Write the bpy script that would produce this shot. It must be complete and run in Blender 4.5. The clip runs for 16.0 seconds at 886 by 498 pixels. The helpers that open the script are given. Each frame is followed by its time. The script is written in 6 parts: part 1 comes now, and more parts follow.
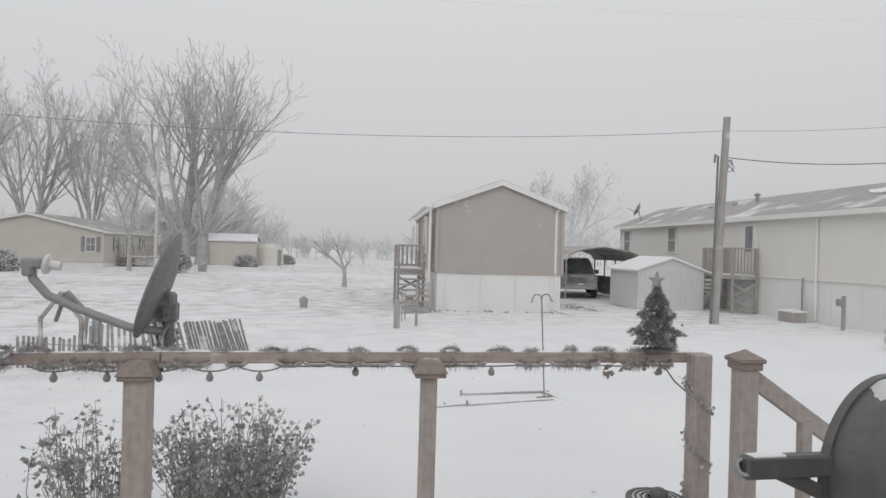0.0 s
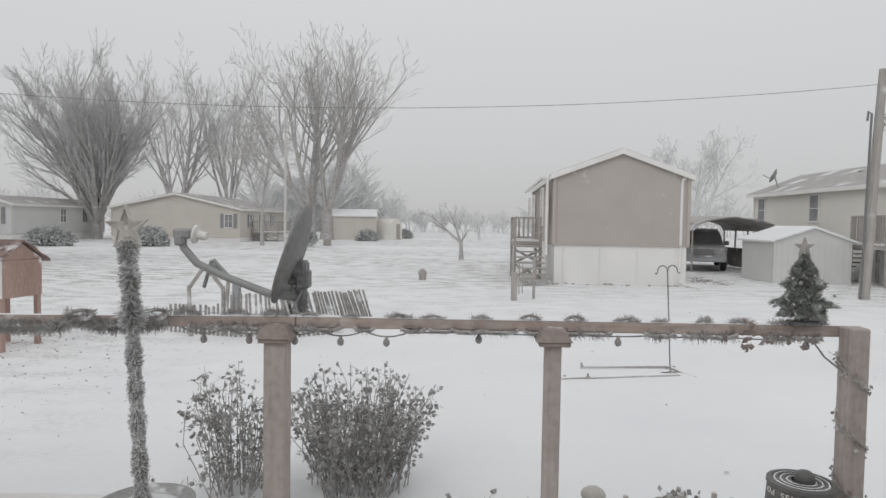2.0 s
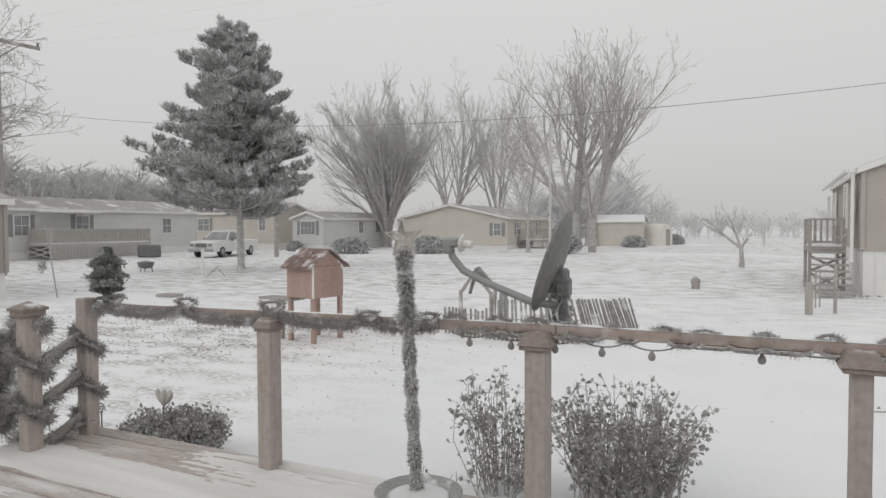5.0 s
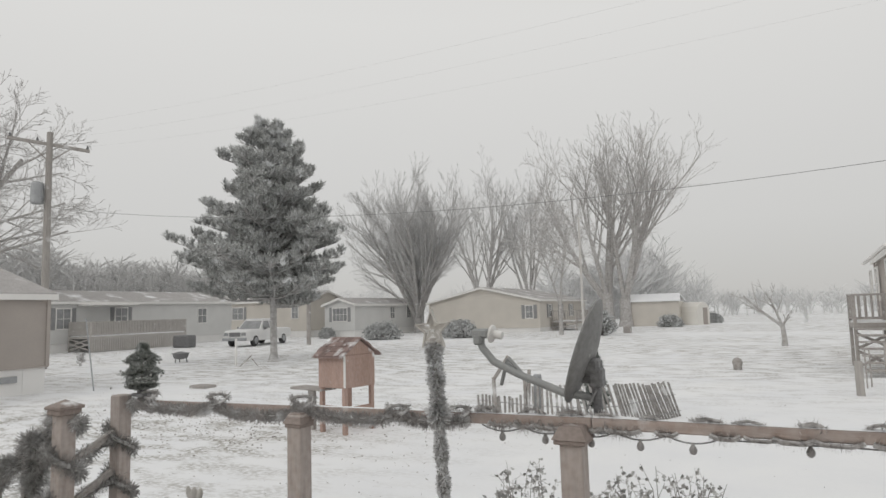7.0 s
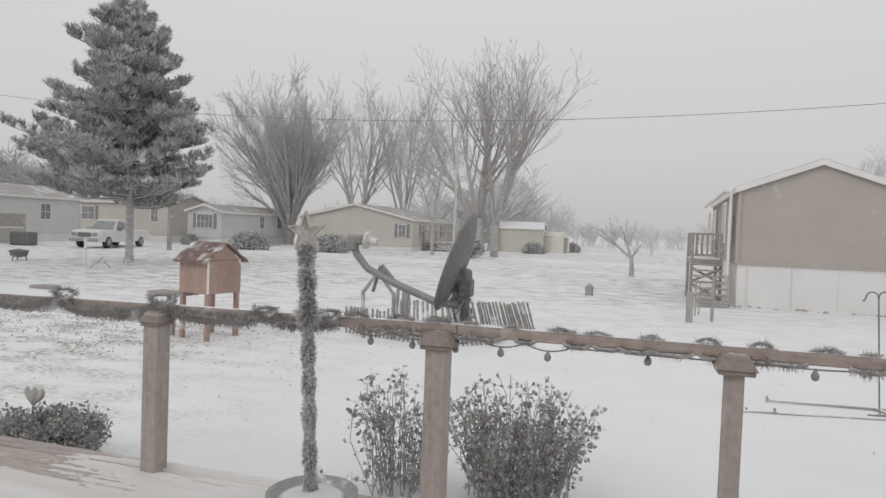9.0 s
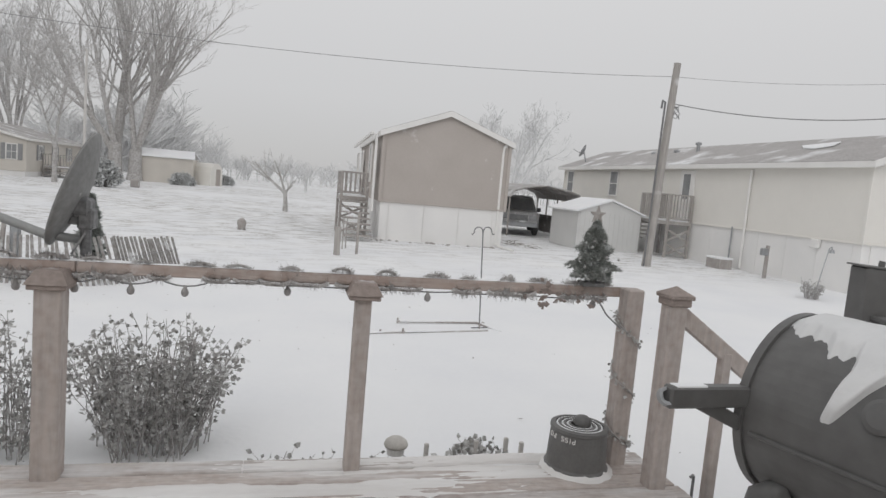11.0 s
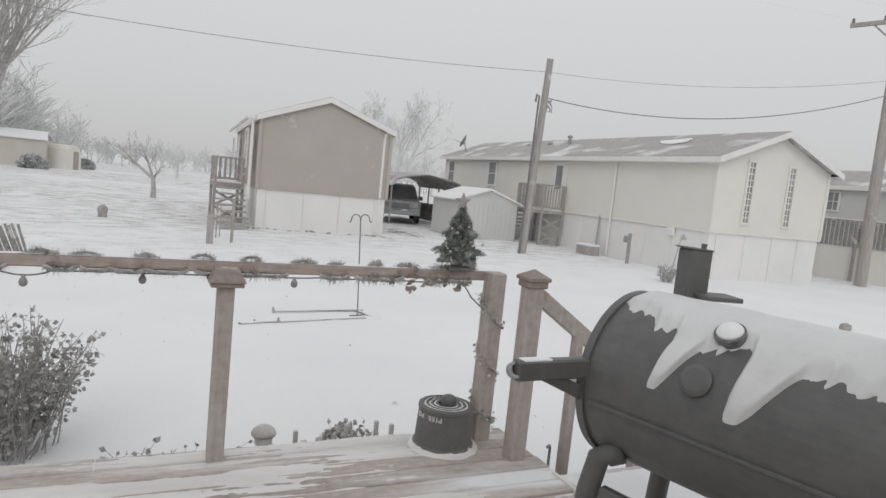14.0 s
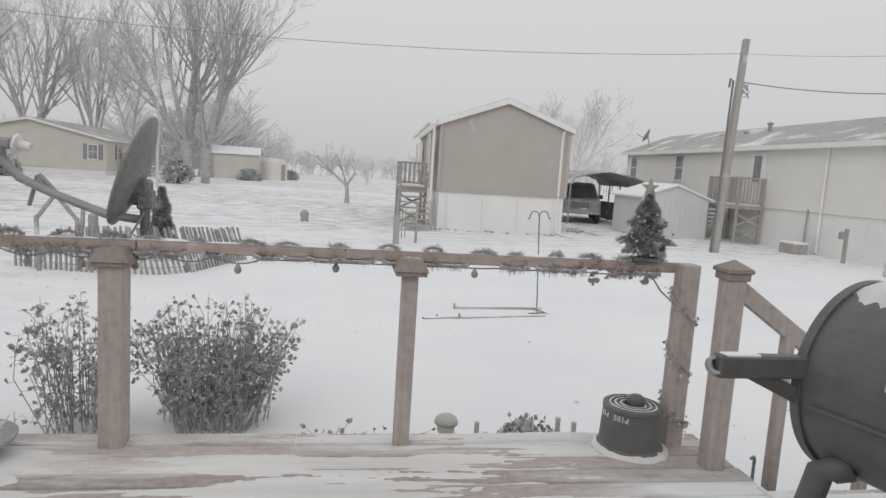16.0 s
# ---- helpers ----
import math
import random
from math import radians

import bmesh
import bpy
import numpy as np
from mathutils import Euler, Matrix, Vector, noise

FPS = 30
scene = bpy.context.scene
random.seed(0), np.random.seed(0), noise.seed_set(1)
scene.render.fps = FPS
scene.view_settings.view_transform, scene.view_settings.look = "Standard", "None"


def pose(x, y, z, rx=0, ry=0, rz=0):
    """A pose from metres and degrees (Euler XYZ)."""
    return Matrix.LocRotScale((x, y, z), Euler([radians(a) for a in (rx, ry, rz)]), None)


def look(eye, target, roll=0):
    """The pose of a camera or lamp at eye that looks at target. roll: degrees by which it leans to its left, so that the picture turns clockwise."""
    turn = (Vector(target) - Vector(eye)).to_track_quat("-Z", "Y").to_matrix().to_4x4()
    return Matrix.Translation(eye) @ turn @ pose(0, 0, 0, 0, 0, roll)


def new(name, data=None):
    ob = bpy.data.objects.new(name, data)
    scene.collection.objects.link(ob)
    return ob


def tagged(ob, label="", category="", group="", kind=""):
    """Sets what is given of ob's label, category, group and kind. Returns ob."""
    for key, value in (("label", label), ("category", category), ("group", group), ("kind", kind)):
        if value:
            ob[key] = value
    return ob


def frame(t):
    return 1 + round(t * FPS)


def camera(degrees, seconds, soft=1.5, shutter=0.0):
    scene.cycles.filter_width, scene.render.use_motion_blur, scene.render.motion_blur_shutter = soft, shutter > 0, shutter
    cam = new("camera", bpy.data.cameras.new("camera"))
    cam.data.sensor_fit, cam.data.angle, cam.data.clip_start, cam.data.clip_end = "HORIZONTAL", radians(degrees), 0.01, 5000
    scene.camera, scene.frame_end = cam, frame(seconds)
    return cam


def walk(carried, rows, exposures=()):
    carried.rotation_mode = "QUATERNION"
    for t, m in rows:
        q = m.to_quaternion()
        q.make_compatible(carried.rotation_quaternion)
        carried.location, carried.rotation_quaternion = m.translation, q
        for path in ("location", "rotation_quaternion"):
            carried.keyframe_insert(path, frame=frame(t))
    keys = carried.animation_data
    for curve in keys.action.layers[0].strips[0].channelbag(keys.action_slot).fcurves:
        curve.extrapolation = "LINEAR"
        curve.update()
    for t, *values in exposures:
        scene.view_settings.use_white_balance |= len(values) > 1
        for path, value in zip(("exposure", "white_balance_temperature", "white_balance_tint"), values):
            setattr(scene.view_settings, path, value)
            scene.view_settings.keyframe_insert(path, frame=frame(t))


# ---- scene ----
cam = camera(69.6, 16.0)

PATH = [
    (0, (0.776, -0.113, 2.019), (1.092, 1.862, 2.024), 1.6),
    (0.5, (0.772, -0.107, 2.003), (0.991, 1.878, 1.899), 2.4),
    (1, (0.76, -0.086, 1.999), (0.903, 1.903, 1.843), 2.4),
    (1.5, (0.748, -0.081, 2.001), (0.826, 1.914, 1.888), 1.6),
    (2, (0.744, -0.08, 1.987), (0.702, 1.918, 1.901), 0.9),
    (2.5, (0.739, -0.054, 1.998), (0.399, 1.913, 1.882), 2.3),
    (3, (0.734, -0.052, 1.975), (0.091, 1.833, 1.796), 1.8),
    (3.5, (0.674, -0.071, 1.962), (0.345, 1.892, 1.768), 5.4),
    (4, (0.705, -0.038, 1.973), (0.337, 1.924, 1.856), 5.1),
    (4.5, (0.754, -0.01, 1.985), (0.107, 1.876, 1.836), 2.6),
    (4.7, (0.756, -0.013, 1.988), (-0.004, 1.833, 1.871), 1.1),
    (6.8, (0.773, -0.025, 2.022), (-0.176, 1.731, 2.157), -1.6),
    (7, (0.78, -0.032, 2.035), (-0.135, 1.735, 2.228), -1.6),
    (7.5, (0.787, -0.029, 2.045), (-0.09, 1.758, 2.241), -1.0),
    (8, (0.784, -0.024, 2.04), (-0.076, 1.779, 2.138), -1.0),
    (8.5, (0.767, -0.005, 2.011), (-0.031, 1.828, 1.938), 1.1),
    (9, (0.748, -0.006, 1.973), (0.193, 1.915, 1.913), 2.2),
    (9.5, (0.741, -0.007, 1.946), (0.442, 1.964, 1.795), 5.1),
    (10, (0.77, -0.014, 1.941), (0.765, 1.973, 1.712), 6.3),
    (10.2, (0.773, -0.016, 1.949), (0.882, 1.968, 1.72), 6.0),
    (12.3, (0.889, -0.084, 1.975), (1.67, 1.751, 1.822), 4.6),
    (12.5, (0.881, -0.096, 1.97), (1.649, 1.743, 1.803), 4.7),
    (13, (0.88, -0.096, 1.976), (1.696, 1.723, 1.822), 4.9),
    (13.5, (0.881, -0.103, 1.973), (1.732, 1.7, 1.817), 5.1),
    (14, (0.885, -0.098, 1.964), (1.725, 1.706, 1.767), 5.8),
    (14.5, (0.885, -0.081, 1.908), (1.497, 1.8, 1.619), 3.4),
    (15, (0.877, -0.083, 1.89), (1.351, 1.833, 1.567), 3.8),
    (15.5, (0.891, -0.081, 1.895), (1.373, 1.843, 1.636), 4.7),
    (16, (0.9, -0.033, 1.894), (1.211, 1.929, 1.656), 3.7),
]
walk(cam, [(t, look(eye, target, roll)) for t, eye, target, roll in PATH],
     [(0, 0.04, 6400, 10), (4.5, 0.05, 6550, 9), (7.0, 0.06, 6630, 9), (7.5, -0.02, 6600, 9), (8.0, 0.0, 6580, 9), (8.5, 0.03, 6560, 10), (10.0, 0.05, 6480, 11), (12.5, 0.06, 6460, 10), (16.0, 0.09, 6430, 10)])


# ---- light ----
world = bpy.data.worlds.new("overcast_sky")
scene.world = world
world.use_nodes = True
wn, wl = world.node_tree.nodes, world.node_tree.links
wn.clear()
w_out, w_bg, w_mix = wn.new("ShaderNodeOutputWorld"), wn.new("ShaderNodeBackground"), wn.new("ShaderNodeMixRGB")
w_sky, w_scale = wn.new("ShaderNodeTexSky"), wn.new("ShaderNodeMixRGB")
w_sky.sky_type, w_sky.sun_disc = "NISHITA", False
w_sky.sun_elevation, w_sky.sun_rotation = radians(32), radians(150)
w_scale.blend_type, w_scale.inputs[0].default_value = "MULTIPLY", 1.0
w_scale.inputs[2].default_value = (0.1, 0.1, 0.1, 1)
w_co, w_sep, w_ramp = wn.new("ShaderNodeTexCoord"), wn.new("ShaderNodeSeparateXYZ"), wn.new("ShaderNodeValToRGB")
w_ramp.color_ramp.elements[0].position, w_ramp.color_ramp.elements[0].color = 0.0, (0.50, 0.498, 0.497, 1)
w_ramp.color_ramp.elements[1].position, w_ramp.color_ramp.elements[1].color = 0.42, (0.69, 0.689, 0.686, 1)
e = w_ramp.color_ramp.elements.new(0.12)
e.color = (0.585, 0.583, 0.582, 1)
wl.new(w_co.outputs["Generated"], w_sep.inputs[0])
wl.new(w_sep.outputs[2], w_ramp.inputs[0])
wl.new(w_sky.outputs[0], w_scale.inputs[1])
w_mix.inputs[0].default_value = 0.03
wl.new(w_ramp.outputs[0], w_mix.inputs[1])
wl.new(w_scale.outputs[0], w_mix.inputs[2])
wl.new(w_mix.outputs[0], w_bg.inputs[0])
w_bg.inputs[1].default_value = 1.0
wl.new(w_bg.outputs[0], w_out.inputs[0])

sun_data = bpy.data.lights.new("sun", "SUN")
sun_data.energy, sun_data.angle, sun_data.color = 0.5, radians(40), (1, 0.985, 0.97)
sun = new("sun", sun_data)
sun.matrix_world = look((-10, -17, 14), (0, 0, 0))


# ---- materials ----
def mat(name, col, alt=None, rough=0.8, scale=6.0, fine=60.0, mix=0.5, metal=0.0, bump=0.15, stretch=(1, 1, 1), snow=0.0, snow_scale=3.0, piece=0.0, spec=0.3, frost_haze=0.0, placed=False):
    """Two scales of noise between two colours, relief, a white tint for snow dust and painted haze, and wind-blown snow
    stuck on part of the surface.
    """
    m = bpy.data.materials.new(name)
    m.use_nodes = True
    n, l = m.node_tree.nodes, m.node_tree.links
    b = n["Principled BSDF"]
    alt = alt or tuple(c * 0.75 for c in col)
    co, mp = n.new("ShaderNodeNewGeometry" if placed else "ShaderNodeTexCoord"), n.new("ShaderNodeMapping")
    where = co.outputs["Position" if placed else "Object"]
    mp.inputs["Scale"].default_value = stretch
    l.new(where, mp.inputs[0])
    big, small = n.new("ShaderNodeTexNoise"), n.new("ShaderNodeTexNoise")
    big.inputs["Scale"].default_value, small.inputs["Scale"].default_value = scale, fine
    big.inputs["Detail"].default_value, small.inputs["Detail"].default_value = 5, 3
    l.new(mp.outputs[0], big.inputs[0])
    l.new(mp.outputs[0], small.inputs[0])
    r = n.new("ShaderNodeMapRange")
    r.inputs[1].default_value, r.inputs[2].default_value = 0.3, 0.7
    l.new(big.outputs[0], r.inputs[0])
    c1, c2 = n.new("ShaderNodeMixRGB"), n.new("ShaderNodeMixRGB")
    c1.inputs[1].default_value, c1.inputs[2].default_value = (*col, 1), (*alt, 1)
    l.new(r.outputs[0], c1.inputs[0])
    c2.blend_type, c2.inputs[0].default_value = "OVERLAY", mix * 0.6
    l.new(c1.outputs[0], c2.inputs[1])
    l.new(small.outputs[0], c2.inputs[2])
    last = c2.outputs[0]
    if piece:
        info, hs, mr = n.new("ShaderNodeObjectInfo"), n.new("ShaderNodeHueSaturation"), n.new("ShaderNodeMapRange")
        mr.inputs[3].default_value, mr.inputs[4].default_value = 1 - piece, 1 + piece
        l.new(info.outputs["Random"], mr.inputs[0])
        l.new(mr.outputs[0], hs.inputs["Value"])
        l.new(last, hs.inputs["Color"])
        last = hs.outputs[0]
    b.inputs["Roughness"].default_value, b.inputs["Metallic"].default_value = rough, metal
    b.inputs["Specular IOR Level"].default_value = spec
    # fine white tint: snow dust on deck boards, elsewhere airborne haze put into the colour
    if frost_haze:
        fm, fr = n.new("ShaderNodeMixRGB"), n.new("ShaderNodeMapRange")
        fn = n.new("ShaderNodeTexNoise")
        fn.inputs["Scale"].default_value, fn.inputs["Detail"].default_value = fine * 0.5, 4
        l.new(where, fn.inputs[0])
        fr.inputs[1].default_value, fr.inputs[2].default_value = 0.3, 0.7
        fr.inputs[3].default_value, fr.inputs[4].default_value = frost_haze * 0.4, frost_haze * 1.6
        l.new(fn.outputs[0], fr.inputs[0])
        l.new(fr.outputs[0], fm.inputs[0])
        l.new(last, fm.inputs[1])
        fm.inputs[2].default_value = (0.82, 0.83, 0.84, 1)
        last = fm.outputs[0]
    if snow:
        sn, sr, c3 = n.new("ShaderNodeTexNoise"), n.new("ShaderNodeMapRange"), n.new("ShaderNodeMixRGB")
        sn.inputs["Scale"].default_value, sn.inputs["Detail"].default_value = snow_scale, 6
        l.new(mp.outputs[0] if placed else where, sn.inputs[0])
        sr.inputs[1].default_value, sr.inputs[2].default_value = 0.68 - snow * 0.4, 0.84 - snow * 0.4
        l.new(sn.outputs[0], sr.inputs[0])
        l.new(sr.outputs[0], c3.inputs[0])
        l.new(last, c3.inputs[1])
        c3.inputs[2].default_value = (0.84, 0.85, 0.86, 1)
        last = c3.outputs[0]
    l.new(last, b.inputs["Base Color"])
    if bump:
        bp = n.new("ShaderNodeBump")
        bp.inputs["Strength"].default_value, bp.inputs["Distance"].default_value = bump, 0.02
        l.new(small.outputs[0], bp.inputs["Height"])
        l.new(bp.outputs[0], b.inputs["Normal"])
    return m


THINSNOW = mat("thin_trodden_snow", (0.79, 0.782, 0.775), (0.67, 0.65, 0.635), 0.8, 2.2, 30, 0.2, bump=0.15, stretch=(0.35, 3.5, 1))
SNOW = mat("snow", (0.86, 0.865, 0.87), (0.80, 0.81, 0.83), 0.75, 1.2, 25, 0.12, bump=0.12)
WOOD = mat("cedar_wood", (0.33, 0.27, 0.24), (0.42, 0.36, 0.325), 0.75, 3, 40, 0.6, bump=0.3, stretch=(1, 1, 0.12), snow=0.06, snow_scale=5, frost_haze=0.15)
RAILWOOD = mat("rail_wood", (0.30, 0.22, 0.185), (0.40, 0.315, 0.27), 0.75, 3, 40, 0.6, bump=0.3, stretch=(0.12, 1, 1), snow=0.06, snow_scale=6, frost_haze=0.15)
DECKWOOD = mat("deck_wood", (0.33, 0.27, 0.24), (0.43, 0.37, 0.335), 0.8, 2.5, 45, 0.7, bump=0.35, stretch=(0.22, 1.5, 1), snow=0.42, snow_scale=2.6, piece=0.12, frost_haze=0.16, placed=True)
TAN = mat("tan_siding", (0.435, 0.395, 0.365), (0.465, 0.425, 0.395), 0.6, 1.2, 30, 0.15, bump=0.05, snow=0.06, snow_scale=2)
CREAM = mat("cream_siding", (0.765, 0.745, 0.70), (0.73, 0.71, 0.67), 0.6, 1.0, 30, 0.12, bump=0.05)
PALEGREY = mat("pale_grey_siding", (0.66, 0.66, 0.65), (0.61, 0.61, 0.60), 0.6, 1.0, 30, 0.12, bump=0.05)
BEIGE = mat("beige_siding", (0.61, 0.575, 0.525), (0.56, 0.53, 0.485), 0.6, 1.0, 30, 0.12, bump=0.05)
GREYTAN = mat("taupe_siding", (0.42, 0.38, 0.35), (0.38, 0.345, 0.32), 0.6, 1.0, 30, 0.12, bump=0.05)
TRIM = mat("white_trim", (0.80, 0.79, 0.77), (0.74, 0.73, 0.71), 0.5, 2, 40, 0.1, bump=0.03)
SKIRT = mat("white_skirting", (0.80, 0.79, 0.775), (0.74, 0.735, 0.725), 0.65, 0.8, 30, 0.12, bump=0.06)
SHINGLE = mat("grey_shingles", (0.32, 0.30, 0.29), (0.38, 0.36, 0.35), 0.9, 2.5, 30, 0.5, bump=0.3, snow=0.34, snow_scale=0.7, frost_haze=0.15)
GLASS = mat("window_glass", (0.16, 0.165, 0.17), (0.24, 0.245, 0.25), 0.12, 1, 5, 0.1, bump=0.0, spec=0.6, frost_haze=0.12)
POLEWOOD = mat("weathered_pole", (0.34, 0.32, 0.30), (0.42, 0.40, 0.38), 0.9, 2, 30, 0.6, bump=0.3, stretch=(1, 1, 0.08), snow=0.2, snow_scale=1.5)
PORCHWOOD = mat("bleached_porch_wood", (0.34, 0.31, 0.28), (0.42, 0.39, 0.36), 0.85, 3, 40, 0.4, bump=0.2, snow=0.1, snow_scale=4, frost_haze=0.2)
PALEPOLE = mat("bleached_pole", (0.56, 0.54, 0.52), (0.64, 0.62, 0.60), 0.85, 2, 30, 0.4, bump=0.2, stretch=(1, 1, 0.08), snow=0.25, snow_scale=1.5)
WETSNOW = mat("thin_wet_snow", (0.74, 0.745, 0.75), (0.64, 0.645, 0.65), 0.6, 3.0, 30, 0.15, bump=0.1)
GREYWOOD = mat("weathered_deck_wood", (0.25, 0.22, 0.20), (0.34, 0.31, 0.285), 0.85, 3, 40, 0.5, bump=0.2, snow=0.2, snow_scale=4, frost_haze=0.16)
WIRE = mat("cable_grey", (0.20, 0.20, 0.20), None, 0.6, 3, 20, 0.2, bump=0, frost_haze=0.15)
METAL = mat("galvanized_metal", (0.42, 0.43, 0.44), (0.34, 0.35, 0.36), 0.45, 4, 50, 0.3, metal=0.7, bump=0.05)
# colour paled to fade far things as haze would; high wires use it too
FARWOOD = mat("hazed_far_wood", (0.42, 0.41, 0.40), (0.48, 0.47, 0.46), 0.9, 2, 12, 0.3, bump=0, snow=0.3, snow_scale=1, frost_haze=0.4)
DARKMETAL = mat("dark_metal", (0.07, 0.07, 0.075), (0.11, 0.11, 0.11), 0.55, 5, 60, 0.4, metal=0.1, bump=0.08, frost_haze=0.14)


# ---- building helpers ----
class Geo:
    """Collects corners and faces of one mesh."""

    def __init__(self):
        self.v, self.f = [], []

    def face(self, *pts):
        k = len(self.v)
        self.v.extend(tuple(p) for p in pts)
        self.f.append(tuple(range(k, k + len(pts))))

    def box(self, c, s, bevel=0.004, rot=None):
        """A box at c of size s with worn, cut edges; rot is a 3 x 3 turn about c."""
        h = [d / 2 for d in s]
        b = min(bevel, *[d * 0.45 for d in h])
        k, ids, c = len(self.v), {}, Vector(c)
        for sx in (-1, 1):
            for sy in (-1, 1):
                for sz in (-1, 1):
                    for ax in range(3):
                        p = Vector([sg * (h[i] - (0 if i == ax else b)) for i, sg in enumerate((sx, sy, sz))])
                        if rot is not None:
                            p = rot @ p
                        ids[sx, sy, sz, ax] = len(self.v)
                        self.v.append(tuple(c + p))
        for ax in range(3):
            o1, o2 = (ax + 1) % 3, (ax + 2) % 3
            for s0 in (-1, 1):
                loop = []
                for a, d in ((-1, -1), (1, -1), (1, 1), (-1, 1)):
                    q = [0, 0, 0]
                    q[ax], q[o1], q[o2] = s0, a, d
                    loop.append(ids[(*q, ax)])
                self.f.append(tuple(loop if s0 > 0 else loop[::-1]))
            for a in (-1, 1):
                for d in (-1, 1):
                    q0, q1 = [0, 0, 0], [0, 0, 0]
                    q0[ax], q0[o1], q0[o2] = -1, a, d
                    q1[ax], q1[o1], q1[o2] = 1, a, d
                    loop = [ids[(*q0, o1)], ids[(*q1, o1)], ids[(*q1, o2)], ids[(*q0, o2)]]
                    self.f.append(tuple(loop if a * d > 0 else loop[::-1]))
        for sx in (-1, 1):
            for sy in (-1, 1):
                for sz in (-1, 1):
                    loop = [ids[sx, sy, sz, i] for i in range(3)]
                    self.f.append(tuple(loop if sx * sy * sz > 0 else loop[::-1]))
        return self

    def beam(self, a, b, w, d, bevel=0.004, up=(0, 0, 1)):
        """A squared bar from a to b, w wide and d deep."""
        a, b = Vector(a), Vector(b)
        x = (b - a).normalized()
        y = Vector(up).cross(x)
        y = y.normalized() if y.length > 1e-4 else Vector((0, 1, 0)).cross(x).normalized()
        z = x.cross(y)
        return self.box((a + b) / 2, ((b - a).length, w, d), bevel, Matrix((x, y, z)).transposed())

    def tube(self, pts, radii, sides=8, cap=True):
        """A round rod through pts, with a radius or one for each point."""
        pts = [Vector(p) for p in pts]
        if not isinstance(radii, (list, tuple)):
            radii = [radii] * len(pts)
        k, n = len(self.v), len(pts)
        ref = None
        for i, p in enumerate(pts):
            t = (pts[min(i + 1, n - 1)] - pts[max(i - 1, 0)])
            t = t.normalized() if t.length > 1e-9 else Vector((0, 0, 1))
            if ref is None:
                ref = Vector((1, 0, 0)) if abs(t.x) < 0.8 else Vector((0, 1, 0))
            u = t.cross(ref).normalized()
            w = u.cross(t)
            ref = w
            for j in range(sides):
                a = 2 * math.pi * j / sides
                q = p + (u * math.cos(a) + w * math.sin(a)) * radii[i]
                self.v.append((q.x, q.y, q.z))
        for i in range(n - 1):
            for j in range(sides):
                j2 = (j + 1) % sides
                self.f.append((k + i * sides + j, k + i * sides + j2, k + (i + 1) * sides + j2, k + (i + 1) * sides + j))
        if cap:
            self.f.append(tuple(k + j for j in range(sides))[::-1])
            self.f.append(tuple(k + (n - 1) * sides + j for j in range(sides)))
        return self

    def lathe(self, profile, c=(0, 0, 0), sides=24, rot=None):
        """A turned body: (radius, height) pairs about the upright axis at c."""
        k, c = len(self.v), Vector(c)
        for r, z in profile:
            for j in range(sides):
                a = 2 * math.pi * j / sides
                p = Vector((r * math.cos(a), r * math.sin(a), z))
                self.v.append(tuple(c + (rot @ p if rot is not None else p)))
        for i in range(len(profile) - 1):
            for j in range(sides):
                j2 = (j + 1) % sides
                self.f.append((k + i * sides + j, k + i * sides + j2, k + (i + 1) * sides + j2, k + (i + 1) * sides + j))
        for i, flip in ((0, True), (len(profile) - 1, False)):
            if profile[i][0] > 1e-4:
                loop = tuple(k + i * sides + j for j in range(sides))
                self.f.append(loop[::-1] if flip else loop)
        return self

    def prism(self, outline, offset):
        """A flat outline made solid along offset."""
        o = [Vector(p) for p in outline]
        d = Vector(offset)
        k, n = len(self.v), len(o)
        self.v.extend(tuple(p) for p in o)
        self.v.extend(tuple(p + d) for p in o)
        self.f.append(tuple(range(k, k + n)))
        self.f.append(tuple(range(k + 2 * n - 1, k + n - 1, -1)))
        for i in range(n):
            j = (i + 1) % n
            self.f.append((k + j, k + i, k + n + i, k + n + j))
        return self

    def mesh(self, name, material, smooth=False, fix=True):
        me = bpy.data.meshes.new(name)
        me.from_pydata(self.v, [], self.f)
        if fix:
            bm = bmesh.new()
            bm.from_mesh(me)
            bmesh.ops.recalc_face_normals(bm, faces=bm.faces)
            bm.to_mesh(me)
            bm.free()
        me.materials.append(material)
        if smooth:
            me.shade_smooth()
        return me


def part(name, geo, material, parent, label="", smooth=False, fix=True):
    ob = new(name, geo.mesh(name, material, smooth, fix))
    ob.parent = parent
    if label:
        ob["label"] = label
    return ob


def whole(name, geo, material, label, category, group="", kind="", smooth=False, fix=True):
    return tagged(new(name, geo.mesh(name, material, smooth, fix)), label, category, group, kind)


def thing(name, loc, label, category, group="", kind=""):
    ob = new(name)
    ob.location = loc
    ob.empty_display_size = 0.1
    return tagged(ob, label, category, group, kind)


def smooth_step(a, b, x):
    t = min(1, max(0, (x - a) / (b - a)))
    return t * t * (3 - 2 * t)


def nz(x, y, z=0.0):
    return noise.noise(Vector((x, y, z)))


# ---- ground ----
def ground_height(x, y):
    h = 0.05 * nz(x * 0.12, y * 0.12) + 0.02 * nz(x * 0.6, y * 0.6, 3)
    d = math.hypot(x - 0.8, y)
    return h * smooth_step(2, 12, d) + 0.012 * nz(x * 2.5, y * 2.5, 7)


def spread(lo, hi, mid, n, tight):
    a, b = math.asinh((lo - mid) / tight), math.asinh((hi - mid) / tight)
    return [mid + tight * math.sinh(a + (b - a) * i / (n - 1)) for i in range(n)]


